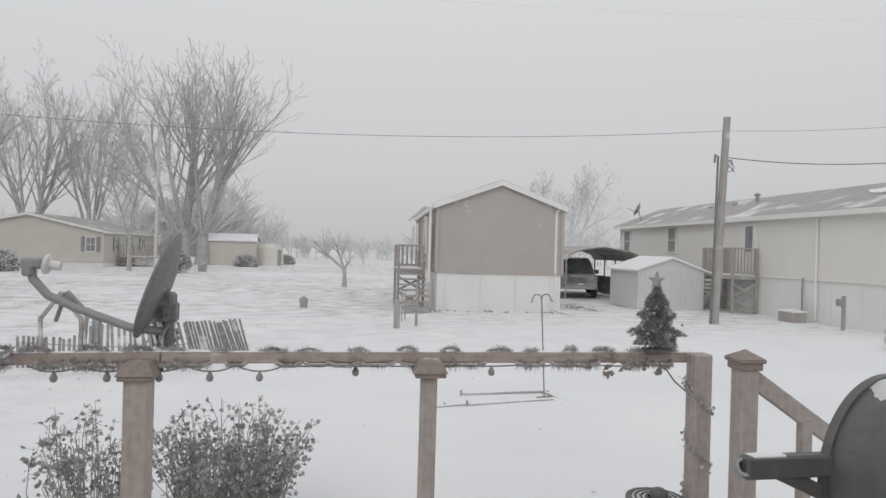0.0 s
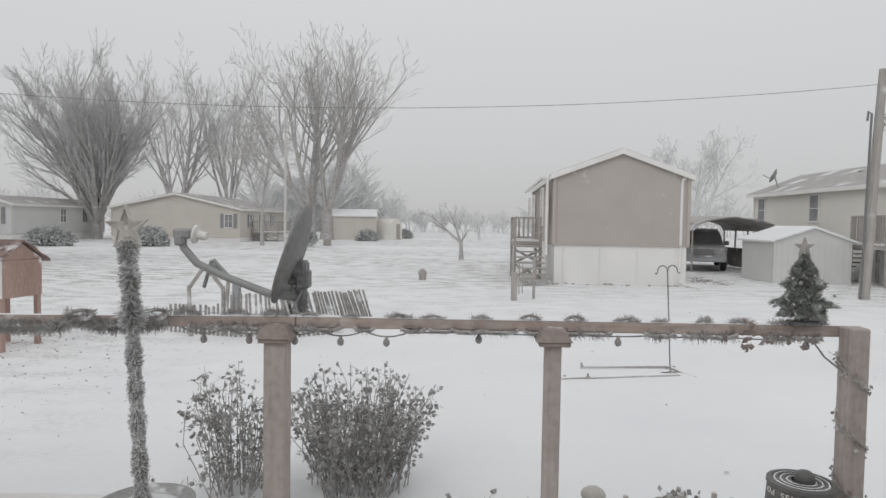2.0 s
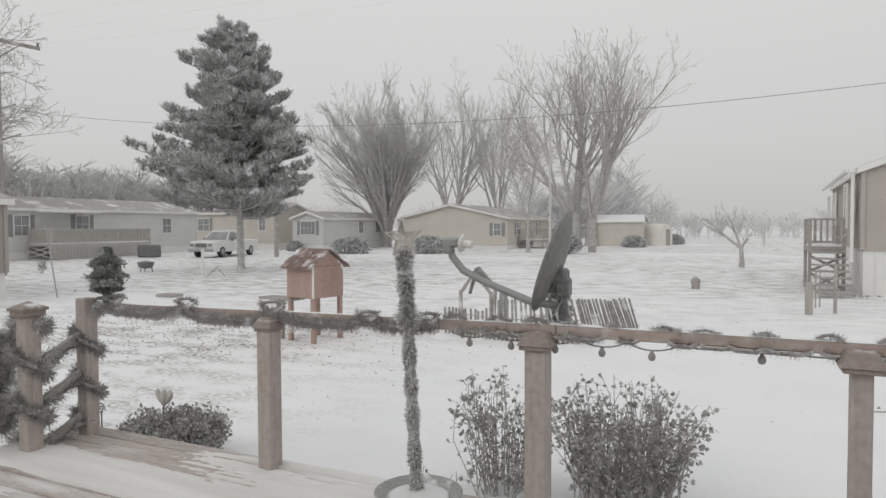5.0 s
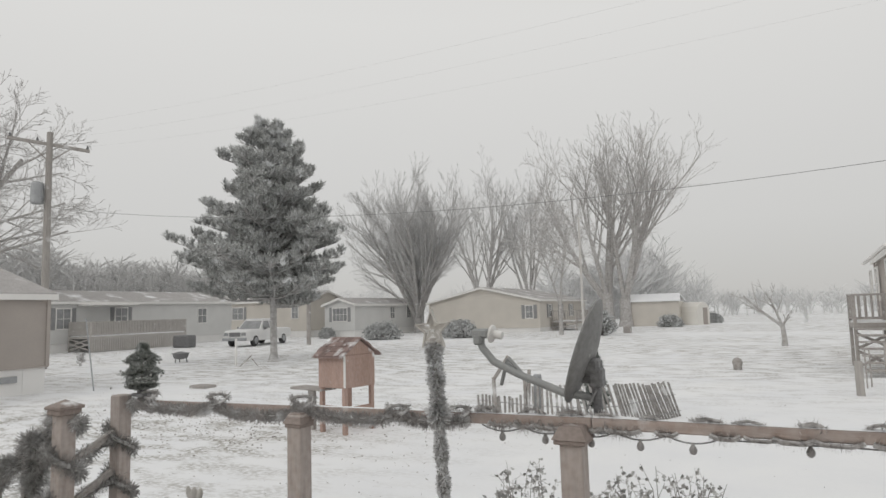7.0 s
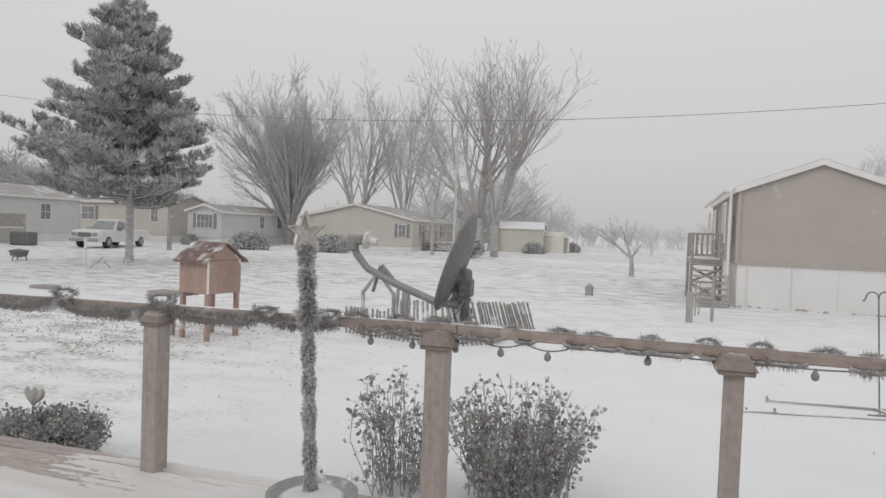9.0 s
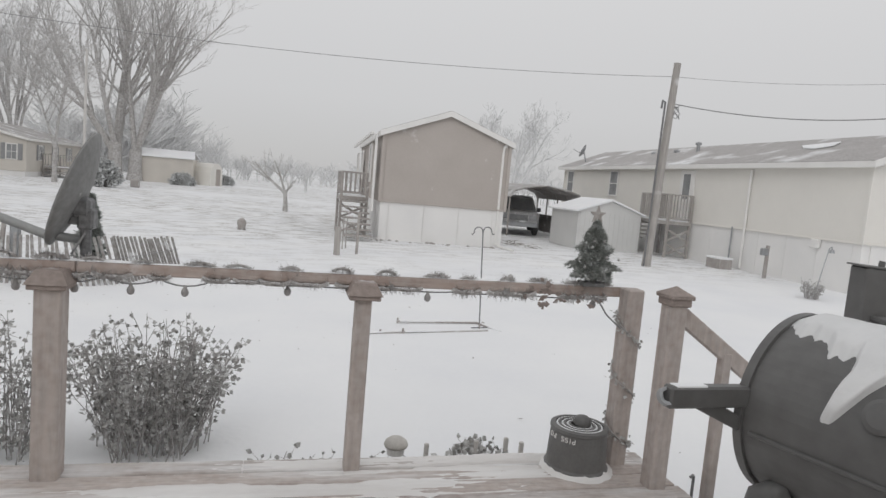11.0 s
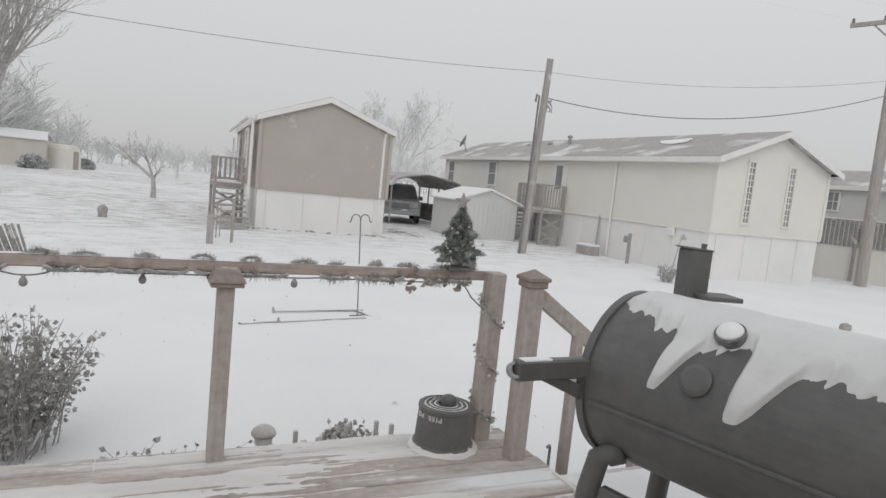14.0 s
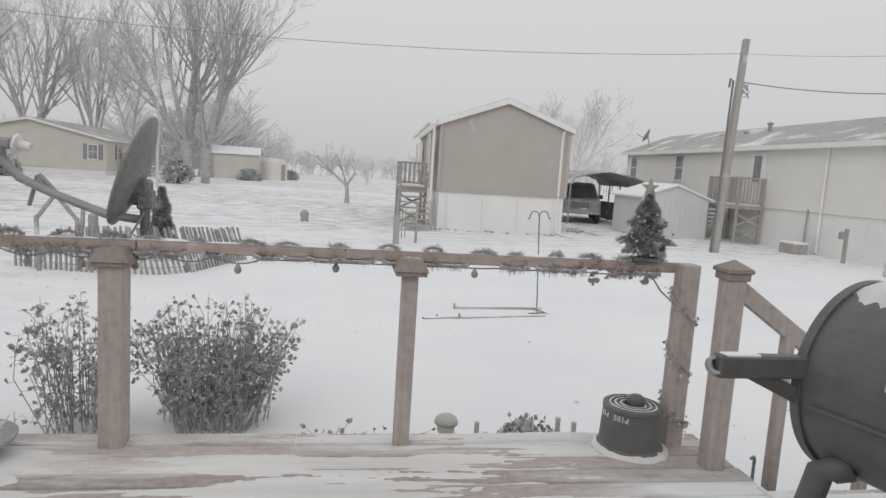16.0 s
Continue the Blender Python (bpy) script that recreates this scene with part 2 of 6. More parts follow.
def ground_material():
    m = mat("snowy_ground", (0.86, 0.865, 0.87), (0.80, 0.81, 0.83), 0.8, 0.5, 14, 0.12, bump=0.25)
    n, l = m.node_tree.nodes, m.node_tree.links
    b = n["Principled BSDF"]
    white = b.inputs["Base Color"].links[0].from_socket
    geo = n.new("ShaderNodeNewGeometry")

    def tex(scale, detail, stretch):
        mp, t = n.new("ShaderNodeMapping"), n.new("ShaderNodeTexNoise")
        mp.inputs["Scale"].default_value = stretch
        t.inputs["Scale"].default_value, t.inputs["Detail"].default_value = scale, detail
        l.new(geo.outputs["Position"], mp.inputs[0])
        l.new(mp.outputs[0], t.inputs[0])
        return t.outputs[0]

    def rng(src, a, c):
        r = n.new("ShaderNodeMapRange")
        r.inputs[1].default_value, r.inputs[2].default_value = a, c
        l.new(src, r.inputs[0])
        return r.outputs[0]

    def mul(p, q):
        k = n.new("ShaderNodeMath")
        k.operation = "MULTIPLY"
        l.new(p, k.inputs[0])
        l.new(q, k.inputs[1])
        return k.outputs[0]

    # wide areas where the wind has thinned the snow, broken up by tufts
    wide = rng(tex(0.075, 3, (1, 1.6, 1)), 0.33, 0.52)
    tufts = rng(tex(1.6, 10, (0.75, 1.4, 1)), 0.44, 0.60)
    grit = rng(tex(13, 8, (0.9, 1.2, 1)), 0.40, 0.58)
    # the yard close to the deck lies deep; the open lawn and the field are blown thin
    sep = n.new("ShaderNodeSeparateXYZ")
    l.new(geo.outputs["Position"], sep.inputs[0])
    most = n.new("ShaderNodeMath")
    most.operation = "MAXIMUM"
    l.new(rng(sep.outputs[0], -2.0, -6.5), most.inputs[0])
    l.new(rng(sep.outputs[1], 12.0, 22.0), most.inputs[1])
    bare = mul(mul(mul(wide, tufts), grit), most.outputs[0])
    grass, mixer = n.new("ShaderNodeMixRGB"), n.new("ShaderNodeMixRGB")
    grass.inputs[1].default_value, grass.inputs[2].default_value = (0.37, 0.35, 0.31, 1), (0.26, 0.245, 0.215, 1)
    l.new(tex(9, 4, (1, 1, 1)), grass.inputs[0])
    l.new(bare, mixer.inputs[0])
    l.new(white, mixer.inputs[1])
    l.new(grass.outputs[0], mixer.inputs[2])
    l.new(mixer.outputs[0], b.inputs["Base Color"])
    return m


GROUND = ground_material()
gx, gy = spread(-900, 900, 0, 190, 6), spread(-300, 1500, 8, 190, 6)
g = Geo()
g.v = [(x, y, ground_height(x, y) - (0.12 if -6 < x < 3.1 and y < 3.3 else 0)) for y in gy for x in gx]
g.f = [(j * 190 + i, j * 190 + i + 1, j * 190 + i + 191, j * 190 + i + 190) for j in range(189) for i in range(189)]
whole("ground", g, GROUND, "wind-blown snow over winter grass, thin in patches", "ground", kind="structure", smooth=True, fix=False)


# ---- deck ----
DECK = 0.45
deck = thing("floor", (0, 0, 0), "weathered brown wooden deck boards under drifted snow", "deck", kind="structure")
frame_geo = Geo()
for yy in (-0.85, 0.6, 2.0, 3.27):
    frame_geo.box((-0.45, yy, DECK - 0.13), (7.0, 0.045, 0.18))
part("deck_frame", frame_geo, GREYWOOD, deck)
step = 0.145
board_mesh = Geo().box((0, 0, 0), (2.3, 0.131, 0.035), 0.005).mesh("deck_board", DECKWOOD)
long_mesh = Geo().box((0, 0, 0), (4.658, 0.131, 0.035), 0.005).mesh("deck_board", DECKWOOD)
for i in range(29):
    for k, cx in enumerate((-2.80, 0.685) if i % 2 else (1.855, -1.63)):
        ob = new("deck_board", long_mesh if k else board_mesh)
        ob.parent = deck
        ob.location = (cx, -0.8 + i * step, DECK - 0.0175 + 0.002 * nz(i * 3.1, k * 5.7))

# snow lying on the boards, blown bare along streaks
nx_, ny_ = 380, 420
g = Geo()
for j in range(ny_):
    for i in range(nx_):
        x, y = -3.95 + 6.93 * i / (nx_ - 1), -0.85 + 4.2 * j / (ny_ - 1)
        b = math.floor((y + 0.872) / step)
        f = (y + 0.872) / step - b
        c = 0.5 * nz(x * 0.5, y * 1.2, 2) + 1.1 * nz(x * 0.7, b * 3.7, 5) + 0.5 * nz(x * 1.5, y * 16, 4) + 0.3 * nz(x * 3.5, y * 45, 9) + 0.22 * nz(x * 9, y * 75, 3) + 0.16 * nz(x * 22, y * 30, 6)
        c += 0.16 + 0.14 * smooth_step(0.2, 0.7, x) - 0.75 * smooth_step(2.15, 2.6, x) - 0.55 * math.exp(-((x + 0.15) / 0.5) ** 2)
        # one smooth drift along the far side by the planter, bare boards before and behind it
        west = smooth_step(-0.35, -0.62, x + 0.12 * nz(x * 2.2, y * 5, 8))
        wob = 0.05 * nz(x * 1.8, 3.3, 1) + 0.02 * nz(x * 7, 3.3, 2)
        drift = west * smooth_step(2.44, 2.56, y + wob) * smooth_step(2.92, 2.82, y + 2 * wob - 0.26 * smooth_step(-1.9, -1.1, x))
        c = c * (1 - drift) - 0.42 * west * (1 - drift) + 1.3 * drift
        c -= 1.1 * (1 - drift) * smooth_step(0.16, 0.07, min(f, 1 - f)) * smooth_step(-0.06, 0.06, nz(x * 0.8, b * 5.1, 7) - 0.12 * smooth_step(-0.6, -1.3, x))
        h = max(-0.012, min(0.024, 0.026 * c))
        edge = min(x + 3.95, 2.98 - x, 3.35 - y)
        h = h * smooth_step(0, 0.05, edge) - 0.012 * (1 - smooth_step(0, 0.05, edge))
        g.v.append((x, y, DECK + max(h, -0.012)))
g.f = [(j * nx_ + i, j * nx_ + i + 1, j * nx_ + i + nx_ + 1, j * nx_ + i + nx_) for j in range(ny_ - 1) for i in range(nx_ - 1)]
whole("deck_snow", g, THINSNOW, "drifted snow lying in patches on the deck boards", "snow", kind="stuff", smooth=True, fix=False)


# ---- the home behind the deck ----
def siding(x0, x1, z0, z1, y, face=-1, course=0.2):
    """A lapped wall in the plane y, leaning out at the foot of each course; face is the side that it looks to."""
    g = Geo()
    n = max(1, round((z1 - z0) / course))
    d = (z1 - z0) / n
    for i in range(n):
        a, b = z0 + i * d, z0 + (i + 1) * d
        o0, o1 = y + face * 0.022, y + face * 0.004
        g.face((x0, o0, a), (x1, o0, a), (x1, o1, b), (x0, o1, b))
        g.face((x0, y, a), (x1, y, a), (x1, o0, a), (x0, o0, a))
    g.box(((x0 + x1) / 2, y - face * 0.05, (z0 + z1) / 2), (x1 - x0, 0.1, z1 - z0), 0.002)
    return g


own = thing("wall_south", (0, 0, 0), "plain cream siding wall behind the deck", "wall", kind="structure")
part("siding", siding(-7, 7, 0.0, 3.0, -0.95, 1), CREAM, own)


# ---- houses ----
def window(parent, c, w, h, face, shutters=False, cols=2, rows=2, shade=GREYWOOD, trim=TRIM):
    """A window at c in a wall that looks along face ('y-' or 'x-' and so on)."""
    ax = 0 if face[0] == "x" else 1
    sg = -1 if face[1] == "-" else 1
    o = Vector((0, 0, 0))
    o[ax] = sg
    s = Vector((0, 0, 0))
    s[1 - ax] = 1
    win = Geo()

    def bar(u, z, bw, bh, d, geo):
        size = [0, 0, bh]
        size[ax], size[1 - ax] = d, bw
        geo.box(Vector(c) + s * u + Vector((0, 0, z)) + o * (d / 2), size, 0.006)

    for u in (-w / 2, w / 2):
        bar(u, 0, 0.07, h + 0.062, 0.06, win)
    for z in (-h / 2, h / 2):
        bar(0, z, w + 0.078, 0.07, 0.064, win)
    fr = part("window", win, trim, parent)
    pane = Geo()
    bar(0, 0, w - 0.06, h - 0.06, 0.03, pane)
    part("pane", pane, GLASS, fr)
    mun = Geo()
    for i in range(1, cols):
        bar(-w / 2 + w * i / cols, 0, 0.028, h - 0.05, 0.045, mun)
    for i in range(1, rows):
        bar(0, -h / 2 + h * i / rows, w - 0.05, 0.03, 0.047, mun)
    if cols > 1 or rows > 1:
        part("glazing_bars", mun, trim, fr)
    if shutters:
        for u in (-1, 1):
            sh = Geo()
            bar(u * (w / 2 + 0.2), 0, 0.3, h + 0.08, 0.04, sh)
            for k in range(7):
                bar(u * (w / 2 + 0.2), -h / 2 + 0.08 + k * (h - 0.1) / 6, 0.24, 0.06, 0.055, sh)
            part("shutter", sh, shade, parent)
    return fr


def gable_house(name, x0, x1, y0, y1, skirt, eave, ridge, wall, label, ridge_axis="y", group="", roof=SHINGLE, overhang=0.25, lap=0.125, skirt_mat=SKIRT):
    """A manufactured home: skirting, lapped walls, gables, a roof with fascia."""
    home = thing(name, ((x0 + x1) / 2, (y0 + y1) / 2, 0), label, "house", group)
    off = Matrix.Translation(-Vector(home.location))

    def p(nm, geo, m, lab="", **kw):
        geo.v = [tuple(off @ Vector(q)) for q in geo.v]
        return part(nm, geo, m, home, lab, **kw)

    g = Geo()
    g.box(((x0 + x1) / 2, (y0 + y1) / 2, skirt / 2 - 0.1), (x1 - x0 - 0.04, y1 - y0 - 0.04, skirt + 0.2), 0.01)
    k = x0 + 0.3
    while k < x1:
        g.box((k, y0 + 0.01, skirt / 2 - 0.05), (0.012, 0.052, skirt - 0.02), 0.004)
        k += 1.2
    k = y0 + 0.3
    while k < y1:
        g.box((x0 + 0.01, k, skirt / 2 - 0.05), (0.012, 0.012, skirt - 0.02), 0.004)
        g.box((x1 - 0.01, k, skirt / 2 - 0.05), (0.012, 0.012, skirt - 0.02), 0.004)
        k += 1.2
    p("skirting", g, skirt_mat, "white panel skirting dusted with snow")
    # lapped walls, course by course, gables following the roof
    n = max(1, round((ridge - skirt) / lap))
    d = (ridge - skirt) / n
    cx, cy = (x0 + x1) / 2, (y0 + y1) / 2
    for axis, w0, w1, spans in (("y", x0, x1, (y0, y1)), ("x", y0, y1, (x0, x1))):
        for sg, plane in zip((-1, 1), spans):
            g = Geo()
            c, half = (w0 + w1) / 2, (w1 - w0) / 2
            for i in range(n):
                a, b = skirt + i * d, skirt + (i + 1) * d
                fa, fb = [1 if z <= eave else max(0.0, (ridge - z) / (ridge - eave)) for z in (a, b)]
                if axis != ridge_axis:
                    fa = fb = 1
                    if b > eave + d * 0.6:
                        break
                o0, o1 = plane + sg * 0.010, plane + sg * 0.003
                put = (lambda u, o, z: (u, o, z)) if axis == "y" else (lambda u, o, z: (o, u, z))
                g.face(put(c - half * fa, o1, a), put(c + half * fa, o1, a), put(c + half * fa, o0, a), put(c - half * fa, o0, a))
                g.face(put(c - half * fa, o0, a), put(c + half * fa, o0, a), put(c + half * fb, o1, b), put(c - half * fb, o1, b))
            seen, remap, vs = {}, [], []
            for q in g.v:
                k = tuple(round(t, 5) for t in q)
                if k not in seen:
                    seen[k] = len(vs)
                    vs.append(q)
                remap.append(seen[k])
            g.v, g.f = vs, [f for f in (tuple(dict.fromkeys(remap[i] for i in face)) for face in g.f) if len(f) > 2]
            p("wall", g, wall, fix=False)
    t = Geo()
    for x in (x0, x1):
        for y in (y0, y1):
            t.box((x, y, (skirt + eave) / 2), (0.11, 0.11, eave - skirt), 0.008)
    for y in (y0, y1):
        t.box((cx, y, skirt), (x1 - x0 + 0.06, 0.09, 0.05), 0.006)
    for x in (x0, x1):
        t.box((x, cy, skirt), (0.09, y1 - y0 + 0.06, 0.052), 0.006)
    p("corner_trim", t, wall)
    # roof slabs with thickness, and fascia boards along the rakes and eaves
    o = overhang
    r, f = Geo(), Geo()
    if ridge_axis == "y":
        half = (x1 - x0) / 2 + o
        drop = (ridge - eave) / ((x1 - x0) / 2) * o
        for sg in (-1, 1):
            r.prism([(cx, y0 - o, ridge + 0.12), (cx + sg * half, y0 - o, eave - drop + 0.12), (cx + sg * half, y0 - o, eave - drop + 0.02), (cx, y0 - o, ridge + 0.02)], (0, y1 - y0 + 2 * o, 0))
            for y in (y0 - o - 0.03, y1 + o):
                f.prism([(cx, y, ridge + 0.1), (cx + sg * (half + 0.03), y, eave - drop + 0.1), (cx + sg * (half + 0.03), y, eave - drop - 0.08), (cx, y, ridge - 0.08)], (0, 0.03, 0))
            f.box((cx + sg * (half + 0.015), cy, eave - drop + 0.01), (0.03, y1 - y0 + 2 * o, 0.17), 0.005)
            f.box((cx + sg * (half - o / 2), cy, eave - drop - 0.01), (o, y1 - y0 + 2 * o - 0.02, 0.02), 0.003)
    else:
        half = (y1 - y0) / 2 + o
        drop = (ridge - eave) / ((y1 - y0) / 2) * o
        for sg in (-1, 1):
            r.prism([(x0 - o, cy, ridge + 0.12), (x0 - o, cy + sg * half, eave - drop + 0.12), (x0 - o, cy + sg * half, eave - drop + 0.02), (x0 - o, cy, ridge + 0.02)], (x1 - x0 + 2 * o, 0, 0))
            for x in (x0 - o - 0.03, x1 + o):
                f.prism([(x, cy, ridge + 0.1), (x, cy + sg * (half + 0.03), eave - drop + 0.1), (x, cy + sg * (half + 0.03), eave - drop - 0.08), (x, cy, ridge - 0.08)], (0.03, 0, 0))
            f.box((cx, cy + sg * (half + 0.015), eave - drop + 0.01), (x1 - x0 + 2 * o, 0.03, 0.17), 0.005)
            f.box((cx, cy + sg * (half - o / 2), eave - drop - 0.01), (x1 - x0 + 2 * o - 0.02, o, 0.02), 0.003)
    p("roof", r, roof, "grey shingle roof streaked with snow")
    p("fascia", f, TRIM)
    return home, p


def at(home, x, y, z):
    return Vector((x, y, z)) - Vector(home.location)


brown, bp = gable_house("mobile_home", 3.95, 8.25, 21.0, 31.5, 1.3, 3.55, 4.35, TAN, "tan sided mobile home with white trim and white skirting", overhang=0.12)
white, wp = gable_house("mobile_home", 16.0, 20.9, 13.8, 33.0, 1.4, 3.62, 4.55, CREAM, "long cream mobile home with tall narrow gable windows", overhang=0.3)
left, lp = gable_house("mobile_home", -25.5, -18.3, 2.0, 11.35, 0.75, 2.8, 3.9, GREYTAN, "taupe mobile home with a dark roof and white skirting", overhang=0.16)
longh, lgp = gable_house("mobile_home", -47.0, -41.0, 14.0, 40.5, 0.6, 3.3, 4.1, PALEGREY, "long pale grey mobile home with shuttered windows and porch")
house3, h3p = gable_house("mobile_home", -50.0, -37.5, 46.5, 52.0, 0.6, 3.4, 4.2, BEIGE, "beige mobile home with a shuttered window behind the truck", ridge_axis="x")
far1, f1p = gable_house("mobile_home", -34.3, -31.2, 45.0, 57.0, 0.6, 2.8, 3.3, PALEGREY, "pale mobile home with a shuttered gable window")
mid1, m1p = gable_house("mobile_home", -28.0, -17.3, 52.5, 67.0, 0.4, 2.75, 3.95, BEIGE, "beige mobile home with dark shutters")
east, ep = gable_house("mobile_home", 25.3, 30.0, 14.0, 30.0, 1.2, 3.5, 4.2, PALEGREY, "pale grey mobile home behind the cream one")
for home, deg in ((brown, -3.0),):
    corner = Vector((3.95, 21.0, 0))
    home.matrix_basis = Matrix.Translation(corner) @ Matrix.Rotation(radians(deg), 4, "Z") @ Matrix.Translation(Vector(home.location) - corner)


# ---- railing ----
TINSEL = mat("tinsel_garland", (0.20, 0.185, 0.17), (0.29, 0.25, 0.23), 0.6, 9, 80, 0.4, bump=0, snow=0.36, snow_scale=7, frost_haze=0.38)
DARKTINSEL = mat("dark_garland", (0.14, 0.135, 0.12), (0.20, 0.185, 0.17), 0.7, 9, 80, 0.4, bump=0, snow=0.26, snow_scale=7, frost_haze=0.32)
SILVER = mat("silver_tinsel", (0.26, 0.25, 0.24), (0.34, 0.32, 0.305), 0.5, 9, 80, 0.4, bump=0, snow=0.44, snow_scale=7, frost_haze=0.62)
CAPMAT = mat("post_cap", (0.26, 0.215, 0.195), (0.34, 0.29, 0.265), 0.7, 4, 40, 0.5, bump=0.15, snow=0.2, snow_scale=8)
BULB = mat("bulb_plastic", (0.42, 0.41, 0.40), (0.30, 0.29, 0.29), 0.3, 8, 60, 0.2, bump=0)
EVERGREEN = mat("artificial_needles", (0.12, 0.145, 0.115), (0.19, 0.205, 0.175), 0.8, 20, 90, 0.4, bump=0, snow=0.34, snow_scale=14, frost_haze=0.26)


def pyramid_cap(g, x, y, z, w, h):
    """A post cap: a square skirt under a low pyramid."""
    g.box((x, y, z - h * 0.62), (w * 0.86, w * 0.86, h * 0.5), 0.006)
    g.box((x, y, z - h * 0.3), (w, w, h * 0.22), 0.008)
    k = w / 2
    q = [(x - k, y - k, z - h * 0.19), (x + k, y - k, z - h * 0.19), (x + k, y + k, z - h * 0.19), (x - k, y + k, z - h * 0.19)]
    top = (x, y, z + h * 0.35)
    for i in range(4):
        g.face(q[i], q[(i + 1) % 4], top)
    return g


def hood_cap(g, x, y, z, w):
    """A flared hood with a flat top, as on the middle posts."""
    a, b, h = w / 2, w * 0.31, 0.062
    lo = [(x - a, y - a, z - h), (x + a, y - a, z - h), (x + a, y + a, z - h), (x - a, y + a, z - h)]
    hi = [(x - b, y - b, z), (x + b, y - b, z), (x + b, y + b, z), (x - b, y + b, z)]
    for i in range(4):
        g.face(lo[i], lo[(i + 1) % 4], hi[(i + 1) % 4], hi[i])
    g.face(*hi)
    g.face(*lo[::-1])
    return g.box((x, y, z - h - 0.012), (w * 0.9, w * 0.9, 0.024), 0.004)


def post(x, y, w, top, label, cap=None, cap_w=0.2, base=DECK - 0.05):
    t = thing("railing_post", (x, y, base), label, "post", "deck railing posts")
    part("post", Geo().box((0, 0, (top - base) / 2), (w, w, top - base), 0.008), WOOD, t)
    if cap:
        part("cap", cap(Geo(), 0, 0, top - base + 0.008, cap_w), CAPMAT, t, "weathered post cap")
    return t


pyr = lambda g, x, y, z, w: pyramid_cap(g, x, y, z, w, 0.085)
post(-3.68, 3.2, 0.108, 1.47, "brown wooden corner post wound with garland")
post(-1.955, 3.2, 0.112, 1.41, "brown wooden railing post with weathered cap on deck", hood_cap, 0.145)
post(-0.18, 3.2, 0.116, 1.43, "wide brown wooden railing post under the satellite dish", hood_cap, 0.18)
post(1.25, 3.2, 0.082, 1.44, "slim brown wooden railing post with hooded cap", hood_cap, 0.178)
post(2.785, 3.2, 0.104, 1.48, "brown wooden corner post wound with dark garland")
post(2.86, 2.9, 0.1, 1.515, "brown wooden newel post with pyramid cap", pyr, 0.146)
post(-3.64, 2.74, 0.11, 1.46, "brown wooden newel post with snowy pyramid cap", pyr, 0.18)

for a, b, za, zb in ((-3.75, -1.9, 1.40, 1.425), (-1.9, -0.1, 1.425, 1.445), (-0.1, 2.86, 1.445, 1.45)):
    r = thing("handrail", (a, 3.275, za - 0.002), "brown wooden handrail board dusted with snow", "handrail", "deck handrails")
    part("board", Geo().beam((0.002, 0, 0), (b - a - 0.002, 0, zb - za), 0.042, 0.058, 0.006), RAILWOOD, r)
    g = Geo()
    n = 60
    for i in range(n):
        x0, x1 = (b - a) * i / n, (b - a) * (i + 1) / n
        z0, z1 = [(zb - za) * q / (b - a) + 0.029 for q in (x0, x1)]
        h0, h1 = [max(0.001, 0.007 + 0.012 * nz((a + q) * 4, 1.7)) for q in (x0, x1)]
        g.face((x0, -0.02, z0), (x1, -0.02, z1), (x1, 0, z1 + h1), (x0, 0, z0 + h0))
        g.face((x0, 0, z0 + h0), (x1, 0, z1 + h1), (x1, 0.02, z1), (x0, 0.02, z0))
    part("snow_ridge", g, SNOW, r, "thin ridge of snow on the rail", fix=False)


# ---- garlands ----
def tinsel(name, path, radius, per_m, label, seed, lean=0.3, m=TINSEL):
    """A garland of fine strips about a cord."""
    rnd = random.Random(seed)
    g = Geo()
    pts = [Vector(p) for p in path]
    for a, b in zip(pts, pts[1:]):
        d = b - a
        n = max(1, int(d.length * per_m))
        t = d.normalized()
        for _ in range(n):
            c = a + d * rnd.random()
            v = Vector((rnd.gauss(0, 1), rnd.gauss(0, 1), rnd.gauss(0, 1)))
            v = (v - t * v.dot(t)).normalized() + t * rnd.uniform(-lean, lean)
            s = v.cross(t).normalized() * rnd.uniform(0.0022, 0.0042)
            e = c + v * radius * rnd.uniform(0.55, 1.1)
            g.face(c - s, c + s, e + s * 0.6, e - s * 0.6)
    t = thing(name, tuple(pts[0]), label, "garland", "deck garlands")
    o = Vector(pts[0])
    g.v = [tuple(Vector(q) - o) for q in g.v]
    part("cord", Geo().tube([q - o for q in pts], radius * 0.3, 5), m, t)
    strips = part("tinsel", g, m, t, fix=False)
    strips["kind"] = "stuff"
    return t


rnd = random.Random(5)
# wound loosely round the rail: tufts standing over its top, fringe hanging below its lower edge
x, k = -0.68, 0
while x < 2.62:
    w = rnd.uniform(0.045, 0.085)
    lift = rnd.uniform(0.0, 0.012)
    tinsel("garland_tuft", [(x - w, 3.275, 1.466), (x - w * 0.6, 3.27, 1.48 + lift), (x, 3.268, 1.488 + lift), (x + w * 0.6, 3.27, 1.48 + lift), (x + w, 3.275, 1.466)], rnd.uniform(0.024, 0.034), 1300, "small tinsel tuft poking over the handrail", 60 + k, lean=0.15)
    x += rnd.uniform(0.16, 0.27)
    k += 1
x = -0.6
while x < 2.6:
    w = rnd.uniform(0.05, 0.1)
    tinsel("garland_tuft", [(x - w, 3.252, 1.42), (x - w * 0.5, 3.248, 1.406), (x + w * 0.5, 3.248, 1.405), (x + w, 3.252, 1.42)], rnd.uniform(0.03, 0.042), 1300, "tinsel fringe hanging below the handrail", 60 + k, lean=0.15)
    x += 2 * w + (rnd.uniform(0.0, 0.03) if rnd.random() < 0.6 else rnd.uniform(0.06, 0.16))
    k += 1
path = []
